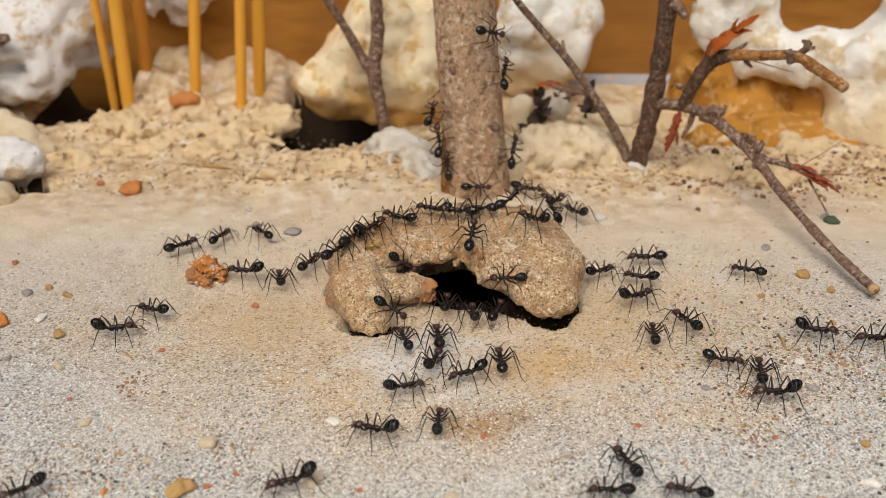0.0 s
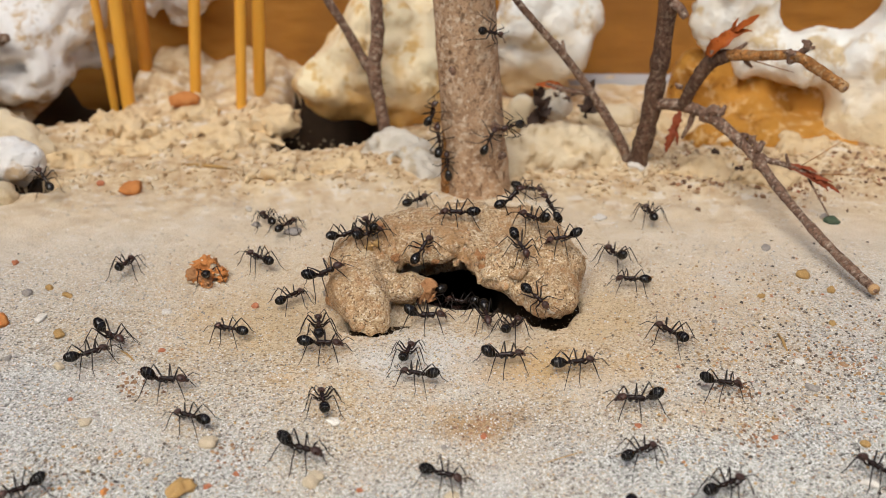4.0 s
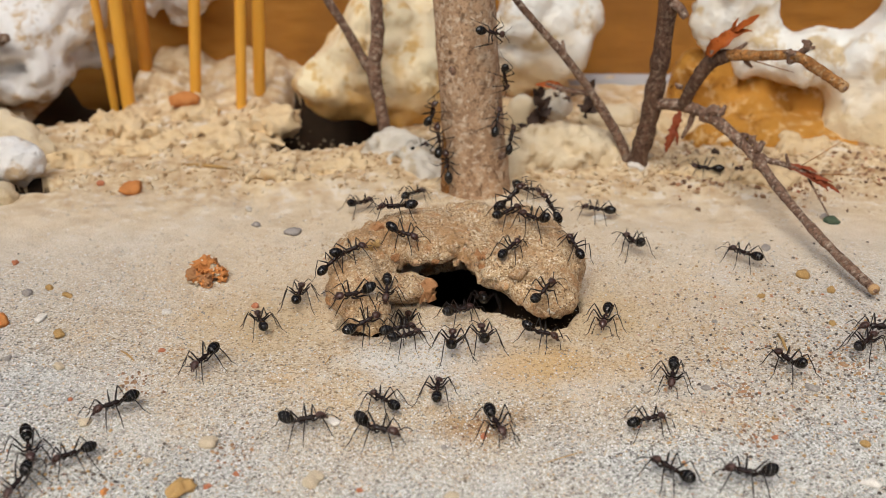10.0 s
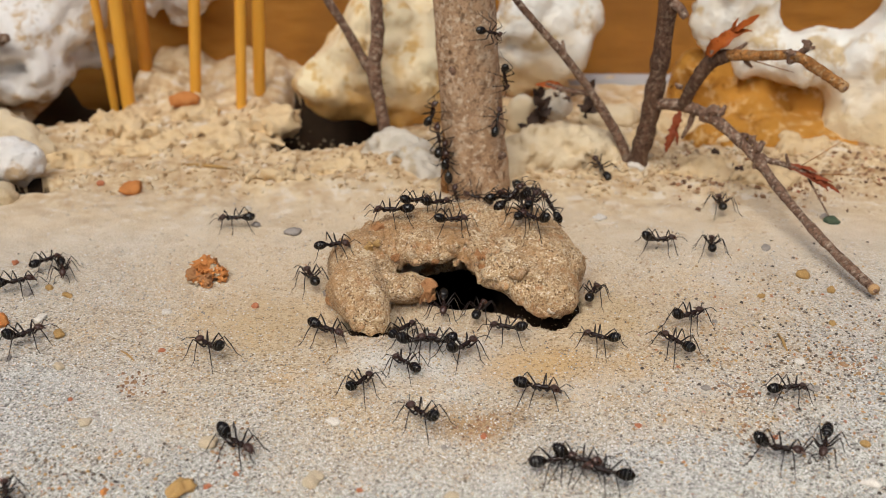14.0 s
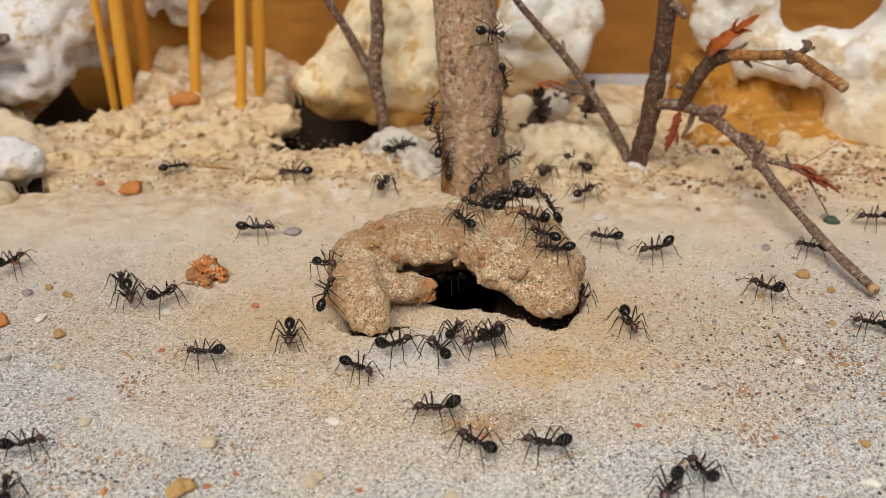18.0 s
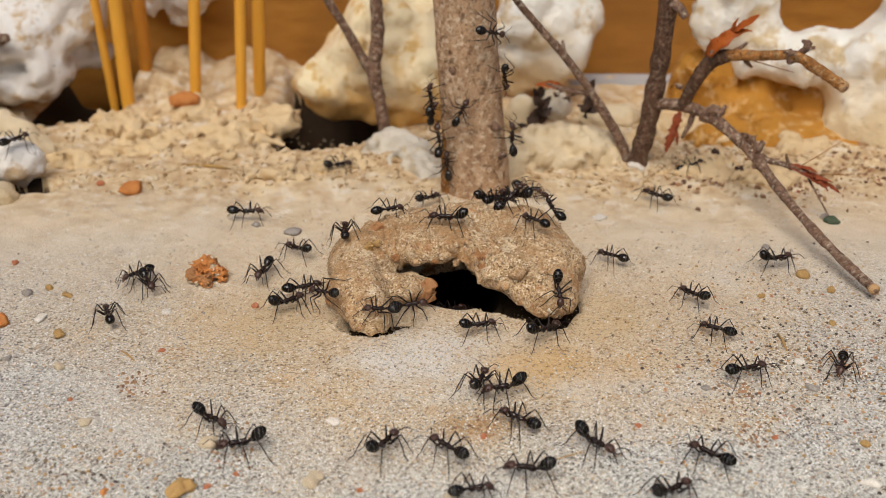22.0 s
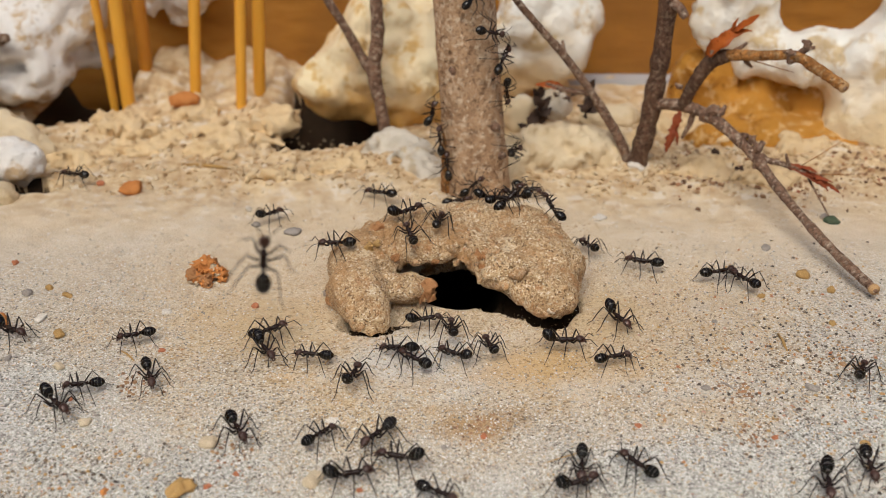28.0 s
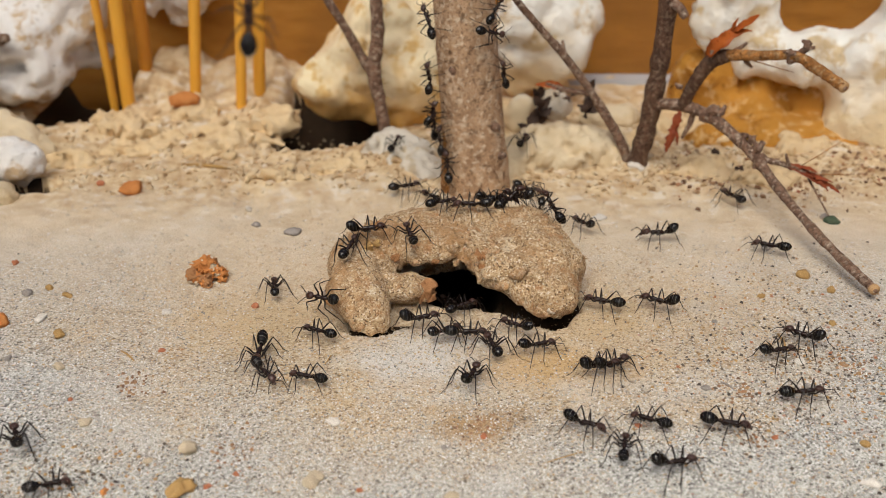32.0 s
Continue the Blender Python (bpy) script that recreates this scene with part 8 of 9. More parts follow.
    walk(ants[43], stroll(ants[43], [(0,g(19.1,-64.9,180)), (1,g(6.6,-65.8,137)), (2,g(-6.6,-55.2,86)), (3,g(1.4,-64.4,-16)), (6,g(-3.4,-56.5,-31)), (7,g(-3.2,-73,-89)), (8,g(2.2,-55.3,89)), (9,g(5.7,-42.6,180)), (10,g(-0.7,-44,87)), (11,g(-14.2,-39,-162)), (12,g(-36.9,-31.7,133)), (13,g(-48.3,-22.1,111)), (14,g(-60.8,-9.6,-69)), (17,g(-50.4,-13.4,113)), (18,g(-50.4,-13.4,113)), (19,g(-50.4,-13.4,113)), (20,g(-50.4,-13.4,113)), (21,g(-50.4,-13.4,113)), (22,g(-48.6,-11.5,-136)), (23,g(-43.3,-7.4,44)), (24,g(-48.1,-4.2,180)), (25,g(-57.6,-8.4,180)), (28,g(-44.4,-30.6,-160)), (29,g(-25.7,-31.3,-99)), (30,g(-25.9,-32.8,-106)), (31,g(-19.9,-25.4,91)), (32,g(-26.2,-15.3,100))]))
    walk(ants[44], stroll(ants[44], [(0,g(28.1,-64.9,164)), (1,g(34.1,-51.8,16)), (2,g(24.5,-59.6,56)), (3,g(25.3,-59,48)), (6,g(21.6,-53.8,8)), (7,g(20.8,-51.4,-55)), (8,g(20.8,-51.4,-49)), (9,g(24,-51.5,16)), (10,g(26.3,-50.7,23)), (11,g(19.2,-55.8,8)), (12,g(16.5,-48.6,60)), (13,g(28.8,-39.9,64)), (14,g(46.1,-43.9,9)), (17,g(55.1,-23.7,107)), (18,g(62.4,-26.8,158)), (19,g(57.1,-43.7,160)), (20,g(48.7,-51.5,92)), (21,g(53.1,-35.9,-41)), (22,g(54.7,-38.1,-112)), (23,g(74.4,-38.1,0)), (29,g(74.4,-38.1,0)), (31,g(54.8,-51.6,36)), (32,g(69.7,-51.6,0))]))
    walk(ants[45], stroll(ants[45], [(0,g(43.7,-45.3,180)), (1,g(38.4,-46.6,-37)), (2,g(36.9,-49.9,29)), (3,g(22.8,-47.4,137)), (6,g(30.5,-45.3,-100)), (7,g(27.9,-47.7,-111)), (8,g(24.1,-48.9,-62)), (9,g(47.7,-35.3,-163)), (10,g(47.5,-37.5,116)), (11,g(53.2,-30.3,159)), (12,g(52.1,-34,122)), (13,g(39.4,-27.1,180)), (14,g(36.2,-25.5,32)), (17,g(53.4,-17.5,136)), (18,g(49.6,-16.9,128)), (19,g(51.1,-9.3,91)), (20,g(53.9,-7.2,19)), (21,g(54.4,-7.2,19)), (22,g(53.9,-7.2,19)), (23,g(58.2,-5.1,51)), (24,g(82.4,-5.1,0)), (29,g(82.4,-5.1,0)), (31,g(29.1,1.2,21)), (32,g(36.3,2,180))]))
    walk(ants[46], stroll(ants[46], [(0,g(39,-37.2,-10)), (1,g(37.3,-37.1,-29)), (2,g(37.2,-37.4,-29)), (3,g(36.9,-38.2,-47)), (6,g(38.5,-52.3,66)), (7,g(33.5,-55.7,15)), (8,s(28.5,-44.1,0.2,-0.9,-0.4,0.1,0.1,-0.1,1)), (9,g(28.9,-44.1,-116)), (10,g(30.9,-41.2,-103)), (11,g(34.2,-47.3,-90)), (12,g(37.1,-50.6,109)), (13,g(45.6,-54.6,-53)), (14,g(46.9,-56.3,-112)), (17,g(69.9,-56.3,0)), (19,g(48.2,-64,43)), (20,g(48.3,-58.5,56)), (21,g(54.1,-40.2,29)), (22,g(71.4,-40.2,0)), (27,g(71.4,-40.2,0)), (29,g(42.5,-39,125)), (30,g(33.1,-35.5,142)), (31,g(37.9,-37,-29)), (32,g(47.1,-34.6,17))]))
    walk(ants[47], stroll(ants[47], [(0,g(43.1,-39.7,81)), (1,g(34.6,-41.8,17)), (2,g(31.2,-53.2,-104)), (3,g(32.6,-65.8,77)), (6,g(33.8,-59.7,-26)), (7,g(31.4,-60.6,-49)), (8,g(32.1,-56.9,78)), (9,g(34.6,-65.6,155)), (10,g(27,-61.1,132)), (11,g(18.6,-63.9,180)), (12,g(23.8,-63.9,-142)), (13,g(22.4,-65.8,75)), (14,g(19.2,-61.6,156)), (17,g(18.2,-73,-95)), (20,g(41.4,-49.2,-164)), (21,g(29.6,-61.5,-165)), (22,g(32.2,-58.3,138)), (23,g(46.9,-54.1,-153)), (24,g(45.3,-60.3,-118)), (25,g(28.6,-61.7,-165)), (28,g(23.1,-60.1,126)), (29,g(16.6,-47.3,138)), (30,g(12.8,-33.3,97)), (31,g(10.6,-30,130)), (32,g(23.9,-20.9,159))]))
    walk(ants[48], stroll(ants[48], [(0,g(35.4,-26.6,118)), (1,g(30.2,-24.4,125)), (2,g(37.1,-27.2,-104)), (3,g(28.7,-27.5,170)), (6,g(40,-34.7,36)), (7,g(42.4,-27.8,90)), (8,g(37.5,-19.2,123)), (9,g(34.8,-9.6,102)), (10,g(49,-5,135)), (11,g(51.9,-24,-162)), (12,g(46.7,-10.9,-34)), (13,g(62,-19.5,18)), (14,g(78.2,-19.5,0)), (17,g(54.7,6.8,168)), (18,g(75.1,9.2,180)), (19,g(89.5,9.2,0)), (30,g(89.5,9.2,0)), (32,g(53.9,-2.2,156))]))
    walk(ants[49], stroll(ants[49], [(0,g(30.2,-29.9,88)), (1,g(23.2,-24.3,88)), (2,s(15.3,-19.5,6.8,0.5,-0.8,-0.3,0,-0.4,0.9)), (3,s(14.1,-24.1,4.9,-0.2,-0.8,-0.5,-0.4,-0.4,0.8)), (6,s(15.1,-25.2,3.8,0.5,0.7,0.6,0.1,-0.7,0.7)), (7,s(14.9,-23.9,5.9,0.1,1,0.3,-0.2,-0.3,0.9)), (8,s(15.3,-19,7.1,-0.2,0.9,0.3,0,-0.3,1)), (9,s(14,-17.4,8.4,-0.1,1,0.1,-0.1,-0.1,1)), (10,s(10.3,-16.4,7.5,0.6,0.8,0.2,0,-0.2,1)), (11,s(17.4,-10.5,8.8,-0.3,0.9,0.1,0.1,-0.1,1)), (12,s(19,-12.8,8.7,0.2,1,0.2,0.2,-0.3,0.9)), (13,g(24,-20.1,-54)), (14,g(23.1,-17.4,68)), (17,g(28.6,-8.9,-42)), (18,g(21.3,-18,-91)), (19,g(29.1,-23.1,140)), (20,g(24.7,-36.3,-114)), (21,g(32.5,-27.9,-55)), (22,g(39.3,-28.6,149)), (23,g(26.4,-18.3,-40)), (24,g(23,-34.8,9)), (25,g(24.6,-37.3,-28)), (28,g(24,-36.3,18)), (29,g(23.9,-37,17)), (30,g(25.4,-37.1,17)), (31,g(30.8,-37.7,-53)), (32,g(26,-50.7,154))]))
    walk(ants[50], stroll(ants[50], [(0,g(29.5,-19.3,27)), (1,g(41.8,-14.4,52)), (2,g(30.8,-18.2,91)), (3,g(29.1,-8.8,123)), (6,g(26.1,0.3,137)), (7,g(25.9,-1.9,157)), (8,g(26.7,-2.9,157)), (9,g(26.1,-10.7,-97)), (10,g(31.6,-0.8,111)), (11,g(25.1,-7.7,124)), (12,g(25.2,-6.8,20)), (13,g(29,-3.1,84)), (14,g(36.2,-0.5,11)), (17,g(37.8,2,-159)), (18,g(34.9,-3.6,-160)), (19,g(26.1,-7.7,-160)), (20,g(15.2,-29.2,34)), (21,g(14.7,-29.2,18)), (22,g(14.7,-29.2,34)), (23,g(16.1,-31.7,-19)), (24,g(13.9,-34.4,-19)), (25,g(19.9,-30.3,33)), (28,g(25.7,-26.4,-65)), (29,g(26.3,-28,-54)), (30,g(28.3,-25.7,44)), (31,g(34.2,-25.4,159)), (32,g(32.4,-21,149))]))
    walk(ants[51], stroll(ants[51], [(0,g(25.2,-10.6,35)), (1,g(25.5,-8.7,124)), (2,s(19.8,-17.8,6.4,-0.9,-0.4,0.4,0.5,-0.3,0.8)), (3,s(13.2,-16.1,8.3,0.9,-0.3,0.1,-0.2,-0.1,1)), (6,s(8.5,-20,6.6,-0.9,-0.1,-0.3,-0.2,-0.7,0.7)), (7,s(1.9,-11,-1.5,0,1,-0.2,0,0.2,1)), (8,s(7,-13.7,7.4,0,1,0.2,-0.1,-0.2,1)), (9,s(7.7,-20.2,5.3,0.8,0.1,0.5,-0.4,-0.6,0.7)), (10,s(15,-24.4,5.5,0.6,0.7,0.4,-0.1,-0.4,0.9)), (11,g(18.9,-32.2,170)), (12,g(18.9,-39.2,-171)), (13,g(14.2,-30.9,-94)), (14,g(22.2,-31.4,151)), (17,s(19.5,-16.2,7.2,0.6,0.8,0.1,0.3,-0.3,0.9)), (18,s(16.2,-17.3,8.5,-1,-0.1,0.2,0.2,-0.3,0.9)), (19,g(27.6,-12.9,20)), (20,s(45.6,-17.5,0.2,0.8,-0.6,0,-0.1,-0.1,1)), (21,g(38.4,-21.1,81)), (22,g(38.1,-18.3,130)), (23,g(29.9,-18.2,19)), (24,g(24.9,-9.7,124)), (25,g(25,-8.7,139)), (28,g(24,-1.8,113)), (29,g(22.3,9.5,137)), (30,g(21.3,9.4,123)), (31,g(25.2,4.9,112)), (32,g(24,7.1,122))]))
    walk(ants[52], stroll(ants[52], [(0,g(30.8,-12.6,158)), (1,g(28.9,-13.1,158)), (2,g(22.5,-18.3,93)), (3,g(24,-13.4,125)), (6,s(7.1,-19.2,4,-0.9,-0.4,-0.1,0.2,-0.7,0.7)), (7,s(5.9,-12.9,-1.5,0.4,0.9,-0.2,0,0.2,1)), (8,s(5.3,-16.5,-1.5,-1,0,0,0,0.2,1)), (9,g(2.3,-9.3,113)), (12,s(1.4,-16.5,-1.5,0.4,0.9,-0.2,0,0.2,1)), (13,s(1.4,-17.4,-1.5,0.4,0.9,-0.2,0,0.2,1)), (14,g(0.1,-21.8,-90)), (17,s(0.1,-15.7,7.1,0,-0.9,-0.5,0.1,-0.5,0.9)), (18,s(1.4,-11,-1.5,0.8,0.6,-0.1,0,0.2,1)), (19,s(1.4,-18.3,-1.5,0.6,0.8,-0.2,0,0.2,1)), (20,g(-2,-21.7,75)), (21,s(-2.2,-24.1,3.2,-0.2,0.8,0.6,0.4,-0.5,0.8)), (22,s(-4.9,-24.3,2.7,1,0.2,0.1,0.1,-0.7,0.7)), (23,g(-0.3,-29.4,0)), (24,g(1.7,-29.4,0)), (25,g(1.3,-29.1,19)), (28,g(1.3,-35.4,145)), (29,g(6.9,-33.1,105)), (30,g(6.8,-34.7,99)), (31,g(6.8,-34.7,99)), (32,g(13.6,-33.3,18))]))
    walk(ants[53], stroll(ants[53], [(0,g(32.7,-6.3,180)), (1,g(34.6,-5.4,-23)), (2,g(38.8,-5.1,137)), (3,g(28.2,15.8,65)), (6,g(51.2,2.1,156)), (7,g(49.2,22.6,97)), (8,g(45.6,10.1,55)), (9,g(37.8,10.4,-24)), (10,g(27.2,13,156)), (11,g(32.6,5.6,81)), (12,g(43,4.3,21)), (13,g(46.8,4.1,29)), (14,g(49.6,14.8,86)), (17,s(53.6,30.8,2,-0.9,0.3,0.3,0.1,-0.3,0.9)), (18,g(26.1,20.5,51)), (19,g(25.8,30.5,84)), (20,g(15.9,21.4,-24)), (21,g(15.9,21.4,-24)), (22,g(38.7,18.7,133)), (23,g(53.7,6.1,180)), (24,g(59.8,2.2,20)), (25,g(63.9,-3,19)), (28,g(43.9,-11.3,19)), (29,g(51.8,-4.9,76)), (30,g(47.8,20.6,132)), (31,g(42,19.9,117)), (32,g(52.1,17,116))]))
    walk(ants[54], stroll(ants[54], [(0,g(48.1,-10.6,157)), (1,s(42.4,-8.1,0,0.8,-0.6,0.2,-0.2,0,1)), (2,g(42.9,-7.9,157)), (3,g(35.1,-13,158)), (6,s(18.1,-13.9,9.2,-0.8,0.6,0.2,0.2,-0.1,1)), (7,s(18.8,-15.1,8.5,-0.5,0.8,0.4,0.2,-0.3,0.9)), (8,s(18.7,-14.8,8.8,-0.5,0.8,0.3,0.3,-0.2,0.9)), (9,s(18.9,-14.6,8.7,0.4,0.9,0.1,0.3,-0.2,1)), (10,s(19.4,-14.8,8.4,-0.3,0.9,0.4,0.3,-0.2,0.9)), (11,s(19.4,-15.1,8.1,-0.2,0.9,0.4,0.3,-0.3,0.9)), (12,g(34.1,-6.2,116)), (13,g(39.4,-6.9,65)), (14,g(44.7,-1,80)), (17,g(44.3,-1.1,20)), (18,g(60.9,-2,156)), (19,g(34.7,9.5,156)), (20,g(33.3,-10.6,-99)), (21,s(19.7,-18.2,6,0.7,0.7,-0.2,0.5,-0.3,0.8)), (22,g(27.3,-5.3,147)), (23,g(27.6,-2.9,123)), (24,g(23.4,10.7,122)), (25,s(11.6,23,6.5,-0.3,-0.3,0.9,0.8,-0.6,0.1)), (28,s(5.9,20,3.7,0.7,-0.1,0.7,-0.2,-1,0.1)), (29,s(7.6,20.1,4.3,0.5,0.1,0.9,0.1,-1,0)), (30,s(6.7,20,4.1,0.9,0,0.4,0,-1,0.1)), (31,s(10.8,-4,9.9,0.4,0.9,0.2,0.1,-0.2,1)), (32,s(10,22.6,23.9,-0.2,-0.2,1,0.8,-0.6,0))]))
    walk(ants[55], stroll(ants[55], [(0,g(54,-29.4,-10)), (1,g(42.2,-44.5,113)), (2,g(43.3,-54.1,22)), (3,g(51,-63.4,71)), (6,g(52.8,-56.8,-130)), (7,g(38.3,-65.5,-63)), (8,g(44.2,-65.2,14)), (9,g(53.6,-54,-153)), (10,g(36.1,-62.1,163)), (11,g(26.7,-56.7,-55)), (12,g(31,-50.9,29)), (13,g(38.2,-53.5,8)), (14,g(41,-57.6,-17)), (17,g(38.5,-66,58)), (18,g(30.7,-61.5,108)), (19,g(39.4,-66,146)), (20,g(40.5,-64.5,155)), (21,g(24.5,-65.9,27)), (22,g(26.6,-65.2,33)), (23,g(25.2,-73,-100)), (26,g(25.2,-73,-100)), (28,g(44.9,-64.1,-101)), (29,g(24.2,-63.4,38)), (30,g(21,-66.3,0)), (31,g(21.3,-58.2,29)), (32,g(27.9,-60,15))]))
    walk(ants[56], stroll(ants[56], [(0,g(61.6,-31.4,180)), (1,g(72.2,-31.4,0)), (5,g(72.2,-31.4,0)), (7,g(67.9,-11.8,76)), (8,g(74.6,9.2,180)), (9,g(90.4,9.2,0)), (10,g(63.1,-28.4,180)), (11,g(74.9,-28.4,0)), (15,g(74.9,-28.4,0)), (17,g(62.2,-14.5,59)), (18,g(82.1,-14.5,0)), (29,g(82.1,-14.5,0)), (31,g(49.1,-37.5,140)), (32,g(51.4,-30.7,139))]))
    walk(ants[57], stroll(ants[57], [(0,s(10,22.6,24.2,0.2,0.2,1,0.8,-0.6,0)), (1,s(10.1,22.7,23.3,0,0,1,0.8,-0.6,0)), (2,s(10.1,22.8,21.2,0.3,0.4,-0.9,0.8,-0.6,0)), (3,s(8.4,21.6,31.3,0.8,0.5,-0.3,0.5,-0.8,0.1)), (6,s(8.4,21.6,31.3,0.8,0.5,-0.3,0.5,-0.8,0.1)), (7,s(10.1,22.8,22.8,0.2,0.3,-0.9,0.8,-0.6,0)), (8,s(10.1,22.8,22.8,0.2,0.3,-0.9,0.8,-0.6,0)), (9,s(10.1,22.8,22.8,0.2,0.3,-0.9,0.8,-0.6,0)), (10,s(10.1,22.8,22.8,0.2,0.3,-0.9,0.8,-0.6,0)), (11,s(10.1,22.8,22.8,0.2,0.3,-0.9,0.8,-0.6,0)), (12,s(10.1,22.8,22.8,0.2,0.3,-0.9,0.8,-0.6,0)), (13,s(10.1,22.8,22.8,0.2,0.3,-0.9,0.8,-0.6,0)), (14,s(10.1,22.8,22.8,0.2,0.3,-0.9,0.8,-0.6,0)), (17,s(18.6,31.6,0.9,0.5,0.7,0.5,0.2,-0.7,0.7)), (18,g(19.4,28.6,73)), (19,g(18.2,27.5,135)), (20,s(8.5,20.2,1.4,-0.2,0,1,0.4,-0.9,0)), (21,s(8.5,20.2,0.9,0.9,0.4,0,0.4,-0.9,0)), (22,g(15.9,21.4,-24)), (23,g(15.9,21.4,-24)), (24,g(15.9,21.4,-24)), (25,g(15.9,21.4,-24)), (28,g(15.9,21.4,-24)), (29,g(15.9,21.4,-24)), (30,s(29,32.1,1.9,-1,0.3,0.1,-0.1,-0.7,0.7)), (31,s(15.3,32.1,3,0.4,-0.8,-0.4,-0.1,-0.4,0.9)), (32,s(15.4,34.3,4.6,0.3,0.9,0.2,0,-0.2,1))]))
    walk(ants[58], stroll(ants[58], [(0,s(11.4,23.3,9,0.2,0.4,0.9,0.8,-0.6,0.1)), (1,s(11.4,21.5,8.3,-0.5,-0.1,0.9,0.5,-0.8,0.2)), (2,s(10.6,23,17.4,-0.2,-0.3,0.9,0.9,-0.4,0.1)), (3,s(11.4,23.3,9,-0.3,-0.3,0.9,0.8,-0.6,0.1)), (6,s(10.1,22.8,22.8,0.2,0.3,-0.9,0.8,-0.6,0)), (7,s(25.7,35.8,5.4,1,-0.2,-0.1,0,-0.3,1)), (8,g(20.2,25.3,41)), (9,s(24.7,32.8,3.1,0.8,0.5,0.3,0.1,-0.6,0.8)), (10,s(50,30.9,2.7,-1,0.2,0.1,0,-0.3,0.9)), (11,g(37,21.4,100)), (12,s(52.8,27.1,1.3,-0.9,0.4,0.2,0.1,-0.3,0.9)), (13,s(50,30.9,2.7,-0.7,0.7,0.2,0,-0.3,0.9)), (14,s(30.4,32.1,2.9,-0.4,0.7,0.5,-0.1,-0.6,0.8)), (17,s(29.9,32,2,-1,0.2,0.1,-0.1,-0.7,0.7)), (18,s(25.4,33.3,3.6,-0.8,0.5,0.3,0.1,-0.5,0.9)), (19,s(30.4,32.4,3.6,-0.5,0.8,0.4,0,-0.5,0.9)), (20,s(30,32.1,2.9,0.9,0.2,0.3,-0.1,-0.6,0.8)), (21,s(24.5,32.5,2.2,-1,0,0,0,-0.7,0.8)), (22,s(48.3,32,2.3,0.9,0.4,0.2,-0.2,-0.1,1)), (23,g(56.8,19.5,131)), (24,g(66.4,6.8,34)), (25,g(71.7,-2,180)), (28,g(32,-7.6,158)), (29,g(27,-7.8,158)), (30,g(26.4,-4.9,138)), (31,s(15.7,-4.8,9.4,-0.50,0.39,0.77,0.81,-0.10,0.58,False)), (32,s(15.7,-4.8,9.4,-0.50,0.39,0.77,0.81,-0.10,0.58,False))]))
    walk(ants[59], stroll(ants[59], [(0,s(6.5,19.9,3.4,1,0,0,0,-1,0.1)), (1,s(5.5,20,3.1,1,-0.2,0.1,-0.2,-1,0.1)), (2,s(6.7,20.2,9.3,0.3,0.1,0.9,0.1,-1,0.1)), (3,s(7.5,20.3,10.9,0.5,0.1,0.9,0.1,-1,0)), (6,s(9.3,21.4,15.3,0.2,0.4,0.9,0.4,-0.8,0.3)), (7,s(9.3,21.4,15.3,0.2,0.4,0.9,0.4,-0.8,0.3)), (8,s(9.3,21.4,15.3,0.2,0.4,0.9,0.4,-0.8,0.3)), (9,s(9.3,21.4,15.3,0.2,0.4,0.9,0.4,-0.8,0.3)), (10,s(9.3,21.4,15.3,0.2,0.4,0.9,0.4,-0.8,0.3)), (11,s(8.4,21.6,31.3,0.8,0.5,-0.3,0.5,-0.8,0.1)), (12,s(8.4,21.6,31.3,0.8,0.5,-0.3,0.5,-0.8,0.1)), (13,s(8.4,21.6,31.3,0.8,0.5,-0.3,0.5,-0.8,0.1)), (14,s(8.4,21.6,31.3,0.8,0.5,-0.3,0.5,-0.8,0.1)), (17,s(10.1,22.8,22.8,0.2,0.3,-0.9,0.8,-0.6,0)), (18,s(10.1,22.8,22.8,0.2,0.3,-0.9,0.8,-0.6,0)), (19,s(10.1,22.8,22.8,0.2,0.3,-0.9,0.8,-0.6,0)), (20,s(4.5,20.5,44,0,0,1,0,-1,0)), (27,s(4.5,20.5,44,0,0,1,0,-1,0)), (29,s(8.4,21.6,31.3,0.8,0.5,-0.3,0.5,-0.8,0.1)), (30,s(9.2,22.2,33.6,0.3,0.3,0.9,0.7,-0.7,-0)), (31,s(9,22,35.6,0,-0.1,1,0.7,-0.7,-0)), (32,s(9,22,35.6,0.5,0.4,0.7,0.7,-0.7,-0))]))
    walk(ants[60], stroll(ants[60], [(0,g(2.2,-9,79)), (10,g(2.2,-9,79)), (12,s(4.1,-11,-1.5,0.2,1,-0.2,0,0.2,1)), (13,s(5.7,-17.4,-1.5,0.8,0.5,-0.1,0,0.2,1)), (14,g(5.6,-22.5,73)), (17,s(15.2,-15.4,9.3,-0.7,0.7,0.1,0,-0.2,1)), (18,s(15.2,-15.6,9.2,-0.8,0.6,0.1,-0.1,-0.2,1)), (19,s(14.1,-11.7,9.8,-0.7,0.7,0,-0.1,-0.1,1)), (20,s(14.1,-11.7,9.8,-0.7,0.7,0,-0.1,-0.1,1)), (21,s(0.6,-9.5,8.7,-1,0.1,0,0,-0.2,1)), (22,s(-8.6,-5.4,8.7,0.9,0.4,0,0.1,-0.2,1)), (23,s(1.4,-13.8,-1.5,0,1,-0.2,0,0.2,1)), (24,s(0.5,-16.5,-1.5,0.2,1,-0.2,0,0.2,1)), (25,s(-1.7,-21.3,2.7,0.4,0.9,0.2,0.3,-0.3,0.9)), (28,g(-6.7,-33.8,180)), (29,g(1.3,-29.1,106)), (30,g(-2,-25.8,74)), (31,g(-1.2,-22.6,36)), (32,g(3.1,-21.7,36))]))
